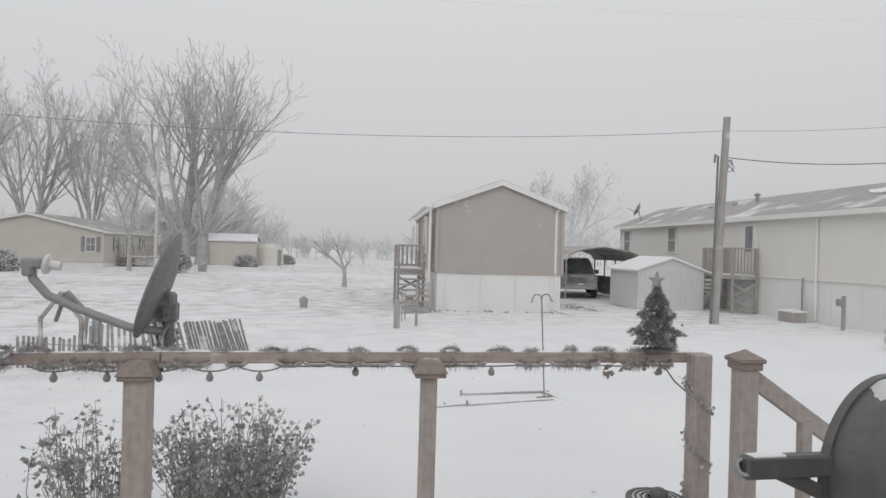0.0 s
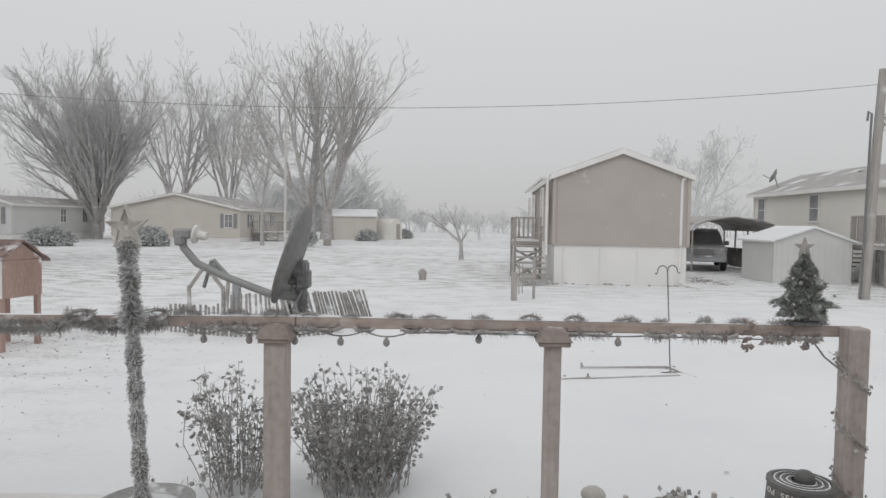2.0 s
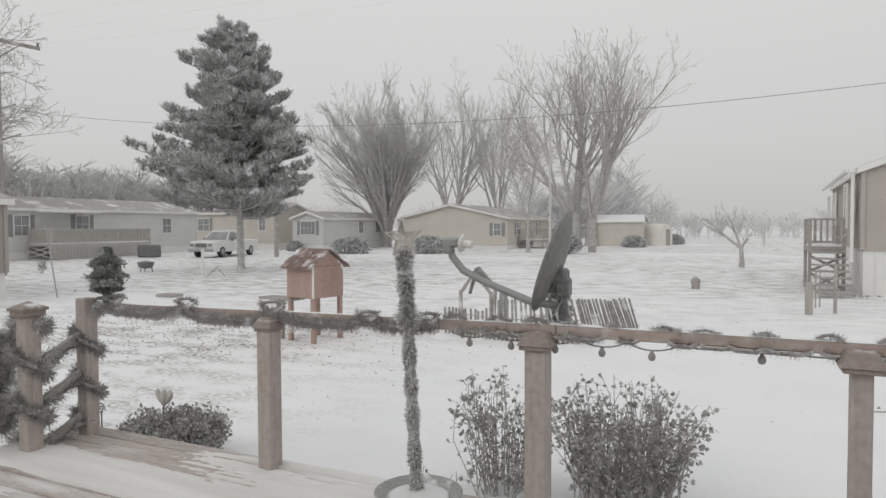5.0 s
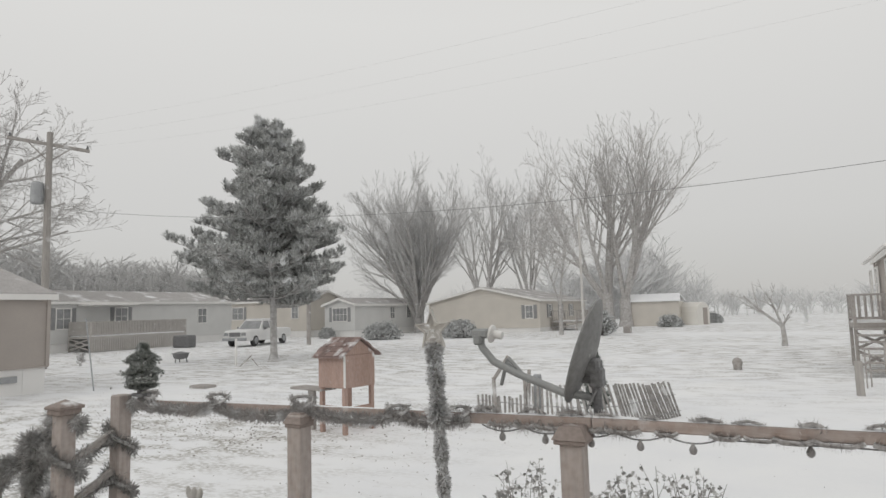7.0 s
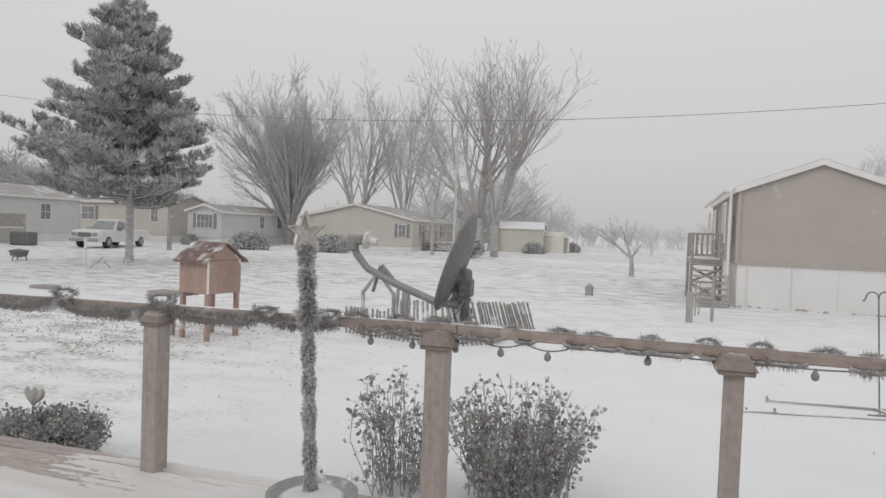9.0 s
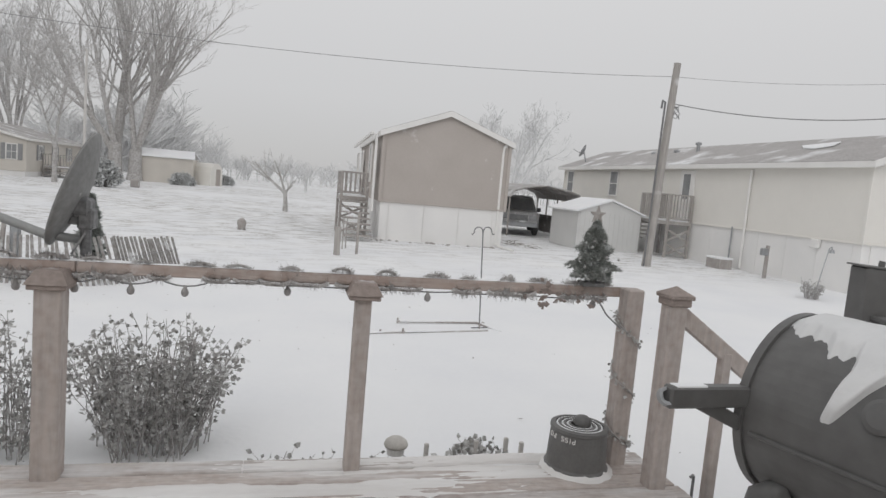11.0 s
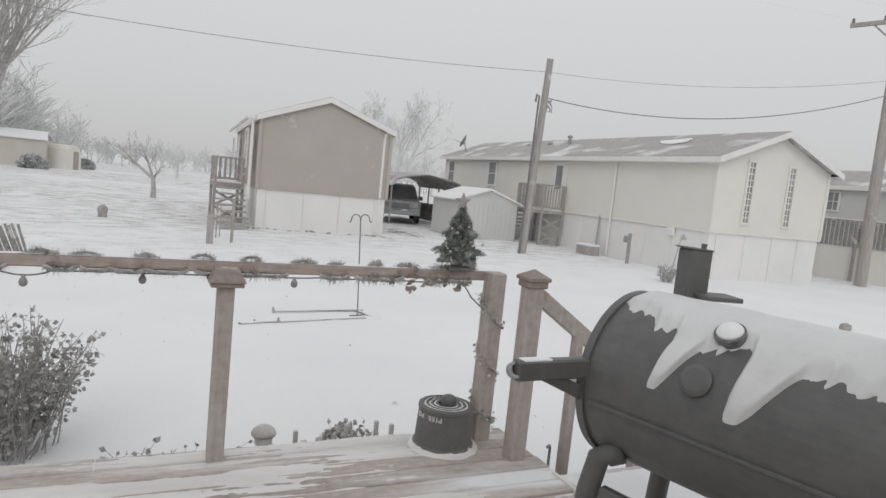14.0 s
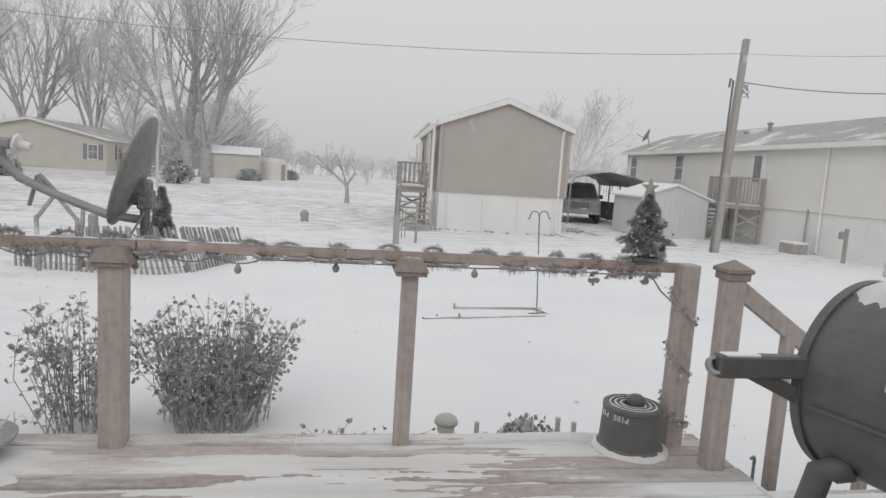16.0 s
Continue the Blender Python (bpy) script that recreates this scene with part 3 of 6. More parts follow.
for (a, b), sag in zip(((-3.55, -2.72), (-2.72, -2.0), (-1.9, -1.25), (-1.25, -0.78)), (0.045, 0.05, 0.045, 0.035)):
    for q in range(14):
        u = q / 13
        path.append((a + (b - a) * u, 3.238, 1.425 + 0.014 * (b > -1.5) - sag * (1 - (2 * u - 1) ** 4)))
tinsel("garland", path, 0.052, 2600, "thick tinsel garland swagged below the handrail", 2)
for cx, cz, r in ((-2.72, 1.47, 0.07), (-1.97, 1.48, 0.075), (-1.25, 1.46, 0.06), (-0.85, 1.47, 0.06), (-3.42, 1.47, 0.06)):
    path = [(cx + r * 1.1 * math.cos(a), 3.25 + 0.03 * math.sin(2 * a), cz + r * 0.45 * math.sin(a)) for a in [i * 0.7 for i in range(10)]]
    tinsel("garland_bow", path, 0.035, 600, "clump of tinsel garland knotted on the handrail", int(cx * 100))
path = [(2.785 + 0.07 * math.cos(a), 3.2 + 0.07 * math.sin(a), 1.44 - 0.058 * a / 1.2) for a in [i * 0.5 for i in range(38)]]
CORNER = path
path = [(-3.68 + 0.09 * math.cos(a), 3.2 + 0.09 * math.sin(a), 1.42 - 0.06 * a / 1.2) for a in [i * 0.5 for i in range(36)]]
tinsel("garland", path, 0.062, 1300, "thick garland spiralled round the corner post", 4, m=DARKTINSEL)
path = [(-3.64 + 0.1 * math.cos(a), 2.74 + 0.1 * math.sin(a), 1.36 - 0.06 * a / 1.2) for a in [i * 0.5 for i in range(34)]]
tinsel("garland", path, 0.078, 1600, "thick dark garland spiralled round the newel post", 6, m=DARKTINSEL)

# outdoor stair railing at the far end of the deck
stair = thing("stair_railing", (-3.64, 2.74, 0), "dark stair railing wrapped in thick garland", "railing")
g = Geo()
g.beam((-0.05, 0, 1.33), (-1.15, -0.0, 0.62), 0.04, 0.085)
part("handrail", g, GREYWOOD, stair)
for i, (x, z) in enumerate(((-0.42, 1.08), (-0.78, 0.85), (-1.12, 0.63))):
    part("baluster", Geo().box((x, 0, z / 2), (0.05, 0.05, z), 0.004), GREYWOOD, stair)
part("lower_rail", Geo().beam((-0.05, 0, 0.85), (-1.1, 0, 0.2), 0.04, 0.08), GREYWOOD, stair)
for zz in (1.2, 0.92, 0.6):
    part("side_rail", Geo().beam((-0.03, 0.06, zz - 0.16), (-0.04, 0.4, zz), 0.04, 0.05), GREYWOOD, stair)
tinsel("garland", [(-3.7 - 0.09 * i, 2.72 + 0.05 * math.sin(i * 1.9), 1.34 - 0.058 * i + 0.05 * math.cos(i * 1.9)) for i in range(13)], 0.10, 2200, "thick dark garland wrapped along the stair railing", 7, m=DARKTINSEL)
for k, zz in enumerate((1.12, 0.83, 0.52)):
    tinsel("garland", [(-3.68 + 0.02 * math.sin(i), 2.78 + 0.045 * i, zz - 0.1 + 0.016 * i + 0.01 * math.cos(2 * i)) for i in range(10)], 0.075, 1500, "garland draped between the end posts", 8 + k, m=DARKTINSEL)
tinsel("garland", [(-3.95 + 0.03 * math.sin(i), 2.74, 1.1 - 0.05 * i) for i in range(12)], 0.14, 2600, "bunched dark garland hanging from the stair railing", 12, m=DARKTINSEL)

# small round lamps on a cord under the rail
cord = thing("light_string", (0, 3.3, 1.4), "string of round bulbs looped under the handrail", "string lights")
cpts, bulbs = [], []
for i in range(14):
    a = -0.72 + i * 0.245
    for q in range(6):
        u = q / 6
        cpts.append((a + 0.245 * u, -0.02, 0.0 - 0.05 * (1 - (2 * u - 1) ** 2) * (0.6 if a < 0.3 else 0.1)))
    if i in (0, 1, 2, 3, 4, 6, 9, 13):
        bulbs.append((a + 0.12, -0.02, -0.05 if a < 0.6 else -0.025))
part("cord", Geo().tube(cpts, 0.004, 5), WIRE, cord)
bulb_mesh = Geo().lathe([(0.007, 0.025), (0.009, 0.01), (0.015, 0.002), (0.019, -0.01), (0.016, -0.024), (0.008, -0.031), (0.0, -0.033)], sides=12).mesh("bulb", BULB, True)
for p in bulbs:
    ob = new("bulb", bulb_mesh)
    ob.parent, ob.location = cord, p


whole("bauble", Geo().lathe([(0.0, -0.018), (0.012, -0.013), (0.018, 0.0), (0.013, 0.012), (0.006, 0.017), (0.0, 0.024)], (2.065, 3.272, 1.497), 14), BULB, "small dark round bauble lying on the handrail", "bauble", smooth=True)


# ---- small trees on the rail ends ----
def needle_tree(name, x, y, z, h, w, label, star, seed, flip=1):
    t = thing(name, (x, y, z), label, *(("ornament tree", "small trees on the railing") if name == "ornament_tree" else ("conifer", "")))
    rnd = random.Random(seed)
    part("trunk", Geo().tube([(0, 0, 0), (0, 0, h * 0.95)], [0.012, 0.004], 7), GREYWOOD, t)
    if name == "ornament_tree":
        part("stand", Geo().box((0, 0, 0.012), (0.13, 0.09, 0.024), 0.004).lathe([(0.035, 0.0), (0.03, 0.07), (0.0, 0.07)], sides=12), DARKMETAL, t)
    g = Geo()
    for _ in range(3600 if star else 4200):
        u = rnd.random() ** 1.25
        zz = h * (0.15 + 0.83 * u)
        rr = w / 2 * ((1 - u) ** 0.85 * (1.0 if u > 0.08 else 0.75) if star else 0.92 * (1 - u) ** 0.55 * min(1.0, 0.35 + u * 2.6)) * (0.8 + 0.4 * nz(u * 9, rnd.random()))
        a = rnd.uniform(0, 6.283)
        layer = 0.80 + 0.24 * math.sin(zz / h * 26 + 1.5 * math.sin(a * 2))
        r = rr * layer * math.sqrt(rnd.uniform(0.25, 1))
        c = Vector((r * math.cos(a), r * math.sin(a), zz - r * 0.15))
        for _ in range(4):
            d = Vector((math.cos(a) + rnd.gauss(0, 0.6), math.sin(a) + rnd.gauss(0, 0.6), rnd.gauss(0.1, 0.5))).normalized() * rnd.uniform(0.014, 0.03)
            s = d.cross(Vector((rnd.random(), rnd.random(), rnd.random()))).normalized() * 0.0035
            g.face(c - s, c + s, c + d)
    part("needles", g, EVERGREEN, t, fix=False)
    if star and name == "ornament_tree":
        s = Geo()
        o = [(0.052 * (1 if i % 2 == 0 else 0.42) * math.sin(math.pi * i / 5), 0, h + 0.035 + 0.052 * (1 if i % 2 == 0 else 0.42) * math.cos(math.pi * i / 5)) for i in range(10)]
        s.prism(o, (0, 0.012, 0))
        part("star", s, GREYWOOD, t, "grey-brown five-pointed star topper")
    for _ in range(12 if name == "ornament_tree" else 0):
        b = Geo()
        u = rnd.uniform(0.1, 0.8)
        a = rnd.uniform(0, 6.283)
        r = w / 2 * (1 - u) ** 0.85
        b.lathe([(0, -0.009), (0.008, -0.004), (0.008, 0.004), (0, 0.009)], (r * math.cos(a), r * math.sin(a), h * (0.12 + 0.83 * u)), 7)
        part("bauble", b, BULB, t, fix=False)
    return t


needle_tree("ornament_tree", 2.545, 3.25, 1.478, 0.37, 0.42, "small dark artificial tree with star on the railing", True, 21)
needle_tree("ornament_tree", -3.5, 3.24, 1.46, 0.40, 0.50, "small dark artificial tree on the railing end", False, 22)
young = needle_tree("young_conifer", -2.33, 12.0, 0.0, 0.46, 0.25, "young dark evergreen standing by the picket fence", True, 23)
young.scale = (3, 3, 2.9)
# wilted ribbon and leaves beside the tree's foot
bow = thing("ribbon_bow", (2.35, 3.225, 1.42), "wilted ribbon and leaves tied on the handrail", "bow")
for i in range(26):
    g = Geo()
    a, k = rnd.uniform(0, 6.283), rnd.uniform(0.03, 0.07)
    c = Vector((rnd.gauss(0, 0.10), rnd.gauss(0, 0.015), rnd.gauss(0, 0.03)))
    d = Vector((math.cos(a), 0.25 * math.sin(3 * a), math.sin(a) * 0.7)) * k
    s = d.cross(Vector((0, 1, 0.4))).normalized() * k * 0.3
    e = d.cross(s).normalized() * k * 0.12
    g.prism([c, c + d * 0.5 + s + e, c + d, c + d * 0.5 - s + e], e * 0.15)
    part("ribbon_loop", g, CAPMAT, bow)
whole("tie_cord", Geo().tube([(2.56, 3.19, 1.42), (2.62, 3.17, 1.33), (2.70, 3.14, 1.26)], 0.005, 5), WIRE, "loose dark cord hanging from the rail", "cord")


# ---- star pole in a planter bowl ----
pot = thing("planter_bowl", (-0.80, 3.03, DECK + 0.005), "wide shallow grey planter bowl filled with snow", "planter")
pot.scale = (1.1, 1.1, 1.0)
part("bowl", Geo().lathe([(0.0, 0.0), (0.115, 0.0), (0.14, 0.02), (0.18, 0.065), (0.215, 0.085), (0.22, 0.1), (0.205, 0.102), (0.19, 0.085), (0.16, 0.075), (0.0, 0.075)], sides=40), mat("stone_bowl", (0.30, 0.30, 0.295), (0.40, 0.40, 0.39), 0.8, 6, 60, 0.5, bump=0.2, snow=0.2, snow_scale=9), pot, smooth=True)
part("snow_fill", Geo().lathe([(0.165, 0.074), (0.13, 0.082), (0.08, 0.092), (0.03, 0.115), (0.0, 0.115)], sides=32), WETSNOW, pot, smooth=True)
sp = thing("star_pole", (-0.81, 3.03, DECK + 0.08), "tall pole wound with tinsel and topped by a wire star", "decoration")
part("pole", Geo().tube([(0, 0, 0), (0, 0, 1.36)], 0.02, 10), GREYWOOD, sp)
frame_star = Geo()
pts = []
for i in range(10):
    r = 0.115 if i % 2 == 0 else 0.05
    pts.append((r * math.sin(math.pi * i / 5), 0, 1.405 + r * math.cos(math.pi * i / 5)))
ring_in = [(0.82 * q[0], 0, 1.405 + 0.82 * (q[2] - 1.405)) for q in pts]
for dy in (-0.012, 0.012):
    frame_star.v += [(q[0], dy, q[2]) for q in pts] + [(q[0], dy, q[2]) for q in ring_in]
for i in range(10):
    j = (i + 1) % 10
    frame_star.f += [(i, j, 10 + j, 10 + i), (20 + j, 20 + i, 30 + i, 30 + j), (j, i, 20 + i, 20 + j), (10 + i, 10 + j, 30 + j, 30 + i)]
STARM = mat("frosted_star", (0.60, 0.58, 0.54), (0.45, 0.43, 0.41), 0.5, 9, 60, 0.3, bump=0.05)
part("star", frame_star, STARM, sp, "pale wire-framed five-pointed star")
web = Geo()
for i in range(10):
    a, b = pts[i], pts[(i + 1) % 10]
    for q in range(5):
        u = q / 5
        e = Vector(a) * (1 - u) + Vector(b) * u
        web.tube([tuple(e), (0.2 * e.x, -0.004, 1.405 + 0.2 * (e.z - 1.405))], 0.0022, 3)
part("star_web", web, STARM, sp)["kind"] = "stuff"
tin = Geo()
rnd = random.Random(31)
for _ in range(9000):
    z = rnd.uniform(0.02, 1.33)
    thick = 0.045 + 0.007 * math.sin(z * 34 + 0.8 * math.sin(z * 11)) + (0.014 if z > 0.97 else 0) + (0.032 if 0.92 < z < 0.985 else 0)
    a = rnd.uniform(0, 6.283)
    c = Vector((0.018 * math.cos(a), 0.018 * math.sin(a), z))
    e = Vector((thick * math.cos(a), thick * math.sin(a), z + rnd.uniform(-0.02, 0.02))) * 1.0
    e.x, e.y = e.x * rnd.uniform(0.55, 1), e.y * rnd.uniform(0.55, 1)
    s = Vector((-math.sin(a), math.cos(a), rnd.uniform(-1, 1))).normalized() * 0.0035
    tin.face(c - s, c + s, e + s * 0.7, e - s * 0.7)
part("tinsel", tin, SILVER, sp, "bushy tinsel wound round the pole", fix=False)
sp.rotation_euler = (0, radians(-3.0), 0)
whole("garden_stake", Geo().tube([(-1.03, 3.45, 0.0), (-1.03, 3.45, 0.83)], 0.007, 6).tube([(-1.03, 3.45, 0.84), (-1.03, 3.45, 0.85)], [0.008, 0.02], 8), DARKMETAL, "thin dark garden stake behind the pole", "stake")


# ---- satellite dish ----
DISHM = mat("dish_paint", (0.17, 0.17, 0.168), (0.22, 0.22, 0.215), 0.6, 4, 40, 0.3, bump=0.05, snow=0.1, snow_scale=9, frost_haze=0.06)
ARMM = mat("dish_arm", (0.30, 0.31, 0.31), (0.38, 0.385, 0.38), 0.5, 4, 40, 0.3, metal=0.2, bump=0.05)
dish = thing("satellite_dish", (-0.1, 3.34, 1.2), "dark grey satellite dish with arm, mounted on post", "satellite dish")
n_ = Vector((-0.935, -0.06, 0.33)).normalized()
long_ = Vector((0.33, 0.02, 0.94))
long_ = (long_ - n_ * long_.dot(n_)).normalized()
side_ = n_.cross(long_)
c_ = Vector((-0.055, 0.03, 0.605))
g = Geo()
rings, seg = 7, 36
for back in (0, 1):
    k = len(g.v)
    for i in range(rings + 1):
        u = i / rings
        for j in range(seg):
            a = 2 * math.pi * j / seg
            p = c_ + long_ * (0.29 * u * math.cos(a)) + side_ * (0.25 * u * math.sin(a)) + n_ * (0.055 * u * u - 0.055 - back * 0.012)
            g.v.append(tuple(p))
    for i in range(rings):
        for j in range(seg):
            j2 = (j + 1) % seg
            g.f.append((k + i * seg + j, k + i * seg + j2, k + (i + 1) * seg + j2, k + (i + 1) * seg + j))
K = (rings + 1) * seg
for j in range(seg):
    j2 = (j + 1) % seg
    g.f.append((rings * seg + j, rings * seg + j2, K + rings * seg + j2, K + rings * seg + j))
part("reflector", g, DISHM, dish, smooth=True)
part("mast", Geo().tube([(0.02, 0.0, 0.19), (0.015, 0.0, 0.50)], 0.025, 12), DARKMETAL, dish)
part("bracket", Geo().box((0.02, 0.005, 0.465), (0.07, 0.09, 0.10), 0.01).box((0.0, 0.01, 0.52), (0.08, 0.11, 0.09), 0.014).box((-0.03, 0.0, 0.46), (0.07, 0.04, 0.05), 0.01), DARKMETAL, dish)
part("foot_plate", Geo().box((0.02, -0.035, 0.20), (0.13, 0.12, 0.012), 0.003), METAL, dish)
part("arm", Geo().tube([(0.02, 0.0, 0.36), (-0.16, 0.0, 0.38), (-0.42, 0.0, 0.475), (-0.56, 0.0, 0.54), (-0.63, 0.0, 0.62), (-0.655, 0.0, 0.69)], [0.022, 0.022, 0.021, 0.022, 0.022, 0.018], 10), ARMM, dish, "curved pale metal feed arm", smooth=True)
head = part("feed_head", Geo().box((-0.635, 0, 0.70), (0.10, 0.06, 0.055), 0.012).box((-0.65, 0, 0.665), (0.05, 0.07, 0.06), 0.01), ARMM, dish)
part("feed_horn", Geo().lathe([(0.0, -0.05), (0.022, -0.05), (0.024, 0.0), (0.05, 0.006), (0.052, 0.018), (0.045, 0.022), (0.0, 0.022)], (-0.555, 0, 0.695), 16, Matrix.Rotation(radians(-80), 3, "Y")), TRIM, head, "white feed cover")
for a, b in (((-0.40, 0.0, 0.47), (-0.50, 0.05, 0.53)), ((-0.50, 0.05, 0.55), (-0.57, 0.12, 0.40)), ((-0.48, 0.02, 0.56), (-0.36, 0.02, 0.43))):
    part("strut", Geo().tube([a, b], 0.011, 7), ARMM, dish)
part("cable", Geo().tube([(0.02, -0.03, 0.4), (-0.03, -0.05, 0.30), (0.03, -0.07, 0.26), (0.07, -0.06, 0.30)], 0.006, 6), WIRE, dish)


# ---- smoker grill ----
BLACK = mat("black_steel", (0.098, 0.097, 0.096), (0.118, 0.116, 0.113), 0.48, 0.9, 25, 0.1, bump=0.02, spec=0.5, frost_haze=0.025)
grill = thing("smoker_grill", (2.74, 1.90, DECK), "big black barrel smoker half covered with snow", "grill")
ax_ = Vector((0.26, -0.965, 0)).normalized()
rt_ = Vector((-ax_.y, ax_.x, 0))           # away from the camera
barrel = Matrix((rt_, Vector((0, 0, 1)), ax_)).transposed()
R_, Z_, L_ = 0.335, 0.82, 1.55
part("barrel", Geo().lathe([(0.0, -0.012), (R_ - 0.02, -0.012), (R_ - 0.004, 0.0), (R_, 0.015), (R_, L_ - 0.02), (R_ - 0.01, L_), (0.0, L_)], (0, 0, Z_), 64, barrel), BLACK, grill)
part("end_flange", Geo().lathe([(R_ + 0.012, -0.02), (R_ + 0.012, 0.012), (R_ - 0.02, 0.012), (R_ - 0.02, -0.02), (R_ + 0.012, -0.02)], (0, 0, Z_), 64, barrel), BLACK, grill)


def on_barrel(s, ang, lift=0.0):
    """A place on the barrel: s along it, ang from the top towards the camera."""
    a = radians(ang)
    return Vector((0, 0, Z_)) + ax_ * s + (-rt_ * math.sin(a) + Vector((0, 0, 1)) * math.cos(a)) * (R_ + lift)


g = Geo()
ns, na = 220, 60
slab = lambda s: 34 * math.exp(-abs((s - 0.35) / 0.042) ** 3) + 38 * math.exp(-abs((s - 0.645) / 0.066) ** 3)
lim = lambda s: 27 + 19 * smooth_step(0.0, 0.36, s) + (5 * nz(s * 11, 3.1) + 7 * nz(s * 34, 8.3) + 3 * nz(s * 80, 1.3)) * (1 - slab(s) / 48) - 9 * math.exp(-abs((s - 0.55) / 0.03) ** 2) - 7 * math.exp(-abs((s - 0.28) / 0.03) ** 2) + slab(s) + 4 * smooth_step(0.75, 0.95, s)
for i in range(ns + 1):
    s = 0.01 + (L_ - 0.02) * i / ns
    hi = lim(s)
    for j in range(na + 1):
        ang = -75 + (hi + 75) * j / na
        th = 0.022 * smooth_step(0, 12, hi - ang) * smooth_step(-75, -60, ang) * smooth_step(0, 0.06, s) + 0.002 + 0.004 * nz(s * 9, ang * 0.1)
        g.v.append(tuple(on_barrel(max(0.01, s - 0.0021 * max(0, ang - 44)), ang, max(0.001, th) if 0 < j < na else -0.002)))
g.f = [(i * (na + 1) + j, i * (na + 1) + j + 1, (i + 1) * (na + 1) + j + 1, (i + 1) * (na + 1) + j) for i in range(ns) for j in range(na)]
part("snow_cap", g, WETSNOW, grill, "snow lying over the barrel top", smooth=True, fix=False)
# thermometer, lid handle, hinge line
tw = on_barrel(0.47, 34)
nrm = (tw - (Vector((0, 0, Z_)) + ax_ * 0.47)).normalized()
tq = nrm.to_track_quat("Z", "Y").to_matrix()
gauge = part("thermometer", Geo().lathe([(0.048, 0.0), (0.052, 0.02), (0.052, 0.034), (0.048, 0.036), (0.047, 0.03), (0.0, 0.03)], tuple(tw), 28, tq), DARKMETAL, grill, "round dial with dark rim")
part("dial_snow", Geo().lathe([(0.046, 0.035), (0.04, 0.045), (0.0, 0.05)], tuple(tw), 24, tq), SNOW, gauge, smooth=True)
tw = on_barrel(0.43, 66)
nrm2 = (tw - (Vector((0, 0, Z_)) + ax_ * 0.43)).normalized()
part("plate", Geo().lathe([(0.055, 0.0), (0.055, 0.012), (0.04, 0.02), (0.0, 0.022)], tuple(tw), 24, nrm2.to_track_quat("Z", "Y").to_matrix()), BLACK, grill, "dull round maker's plate")
part("lid_seam", Geo().tube([on_barrel(0.04, 100, 0.004), on_barrel(L_ - 0.04, 100, 0.004)], 0.008, 6), BLACK, grill)
# chimney behind
base = Vector((0, 0, 0.0)) + ax_ * 0.015 + rt_ * 0.34
ch = part("chimney", Geo().box(tuple(base + Vector((0, 0, 1.12))), (0.105, 0.105, 0.46), 0.006, Matrix.Rotation(radians(-15), 3, "Z") ), BLACK, grill, "square black chimney")
part("chimney_lid", Geo().box(tuple(base + Vector((-0.008, 0, 1.352))), (0.125, 0.108, 0.007), 0.002, Matrix.Rotation(radians(-15), 3, "Z") @ Matrix.Rotation(radians(3), 3, "Y")).tube([tuple(base + Vector((0.045, 0, 1.35))), tuple(base + Vector((0.047, 0, 1.375)))], 0.012, 8), BLACK, ch)
part("rear_shelf", Geo().box(tuple(base + ax_ * 0.11 + rt_ * 0.02 + Vector((0, 0, 1.155))), (0.17, 0.14, 0.02), 0.004, Matrix.Rotation(radians(-15), 3, "Z")), BLACK, grill)
# shelf bracket beyond the end
e0, e1 = Vector((-0.31, -0.08, 0.88)), Vector((-0.66, -0.13, 0.895))
br = part("shelf_bracket", Geo().beam(e0, e1, 0.05, 0.075, 0.008), BLACK, grill)
part("bracket_snow", Geo().beam(e0 + (e1 - e0) * 0.55 + Vector((0, 0, 0.036)), e0 + (e1 - e0) * 0.93 + Vector((0, 0, 0.034)), 0.04, 0.012, 0.005), SNOW, br)
part("bracket_eye", Geo().lathe([(0.03, -0.01), (0.03, 0.01), (0.019, 0.01), (0.019, -0.01), (0.03, -0.01)], tuple(e1), 20, Matrix.Rotation(radians(62), 3, "X")), METAL, br, "pale metal ring at the bracket's end")
part("brace", Geo().beam(Vector((-0.52, -0.11, 0.87)), Vector((-0.28, -0.07, 0.76)), 0.03, 0.05, 0.005), BLACK, grill)
for s in (0.18, 1.35):
    for sd in (-1, 1):
        f0 = ax_ * (s - 0.04 if s < 1 else s) + rt_ * (sd * 0.22) + Vector((0, 0, 0.58))
        p1 = ax_ * (s - 0.11 if s < 1 else s + 0.08) + rt_ * (sd * 0.27) + Vector((0, 0, 0.54))
        p2 = Vector((p1.x, p1.y, 0.40)) - ax_ * (0.03 if s < 1 else -0.03)
        p3 = Vector((p2.x, p2.y, 0.0)) - ax_ * (0.03 if s < 1 else -0.03)
        part("leg", Geo().tube([f0, f0.lerp(p1, 0.6), p1, p2, p3], 0.044, 12), BLACK, grill, smooth=True)
for sd in (-1, 1):
    part("side_bar", Geo().beam(ax_ * 0.1 + rt_ * (sd * 0.27) + Vector((0, 0, 0.41)), ax_ * 1.42 + rt_ * (sd * 0.27) + Vector((0, 0, 0.41)), 0.04, 0.06, 0.006), BLACK, grill)

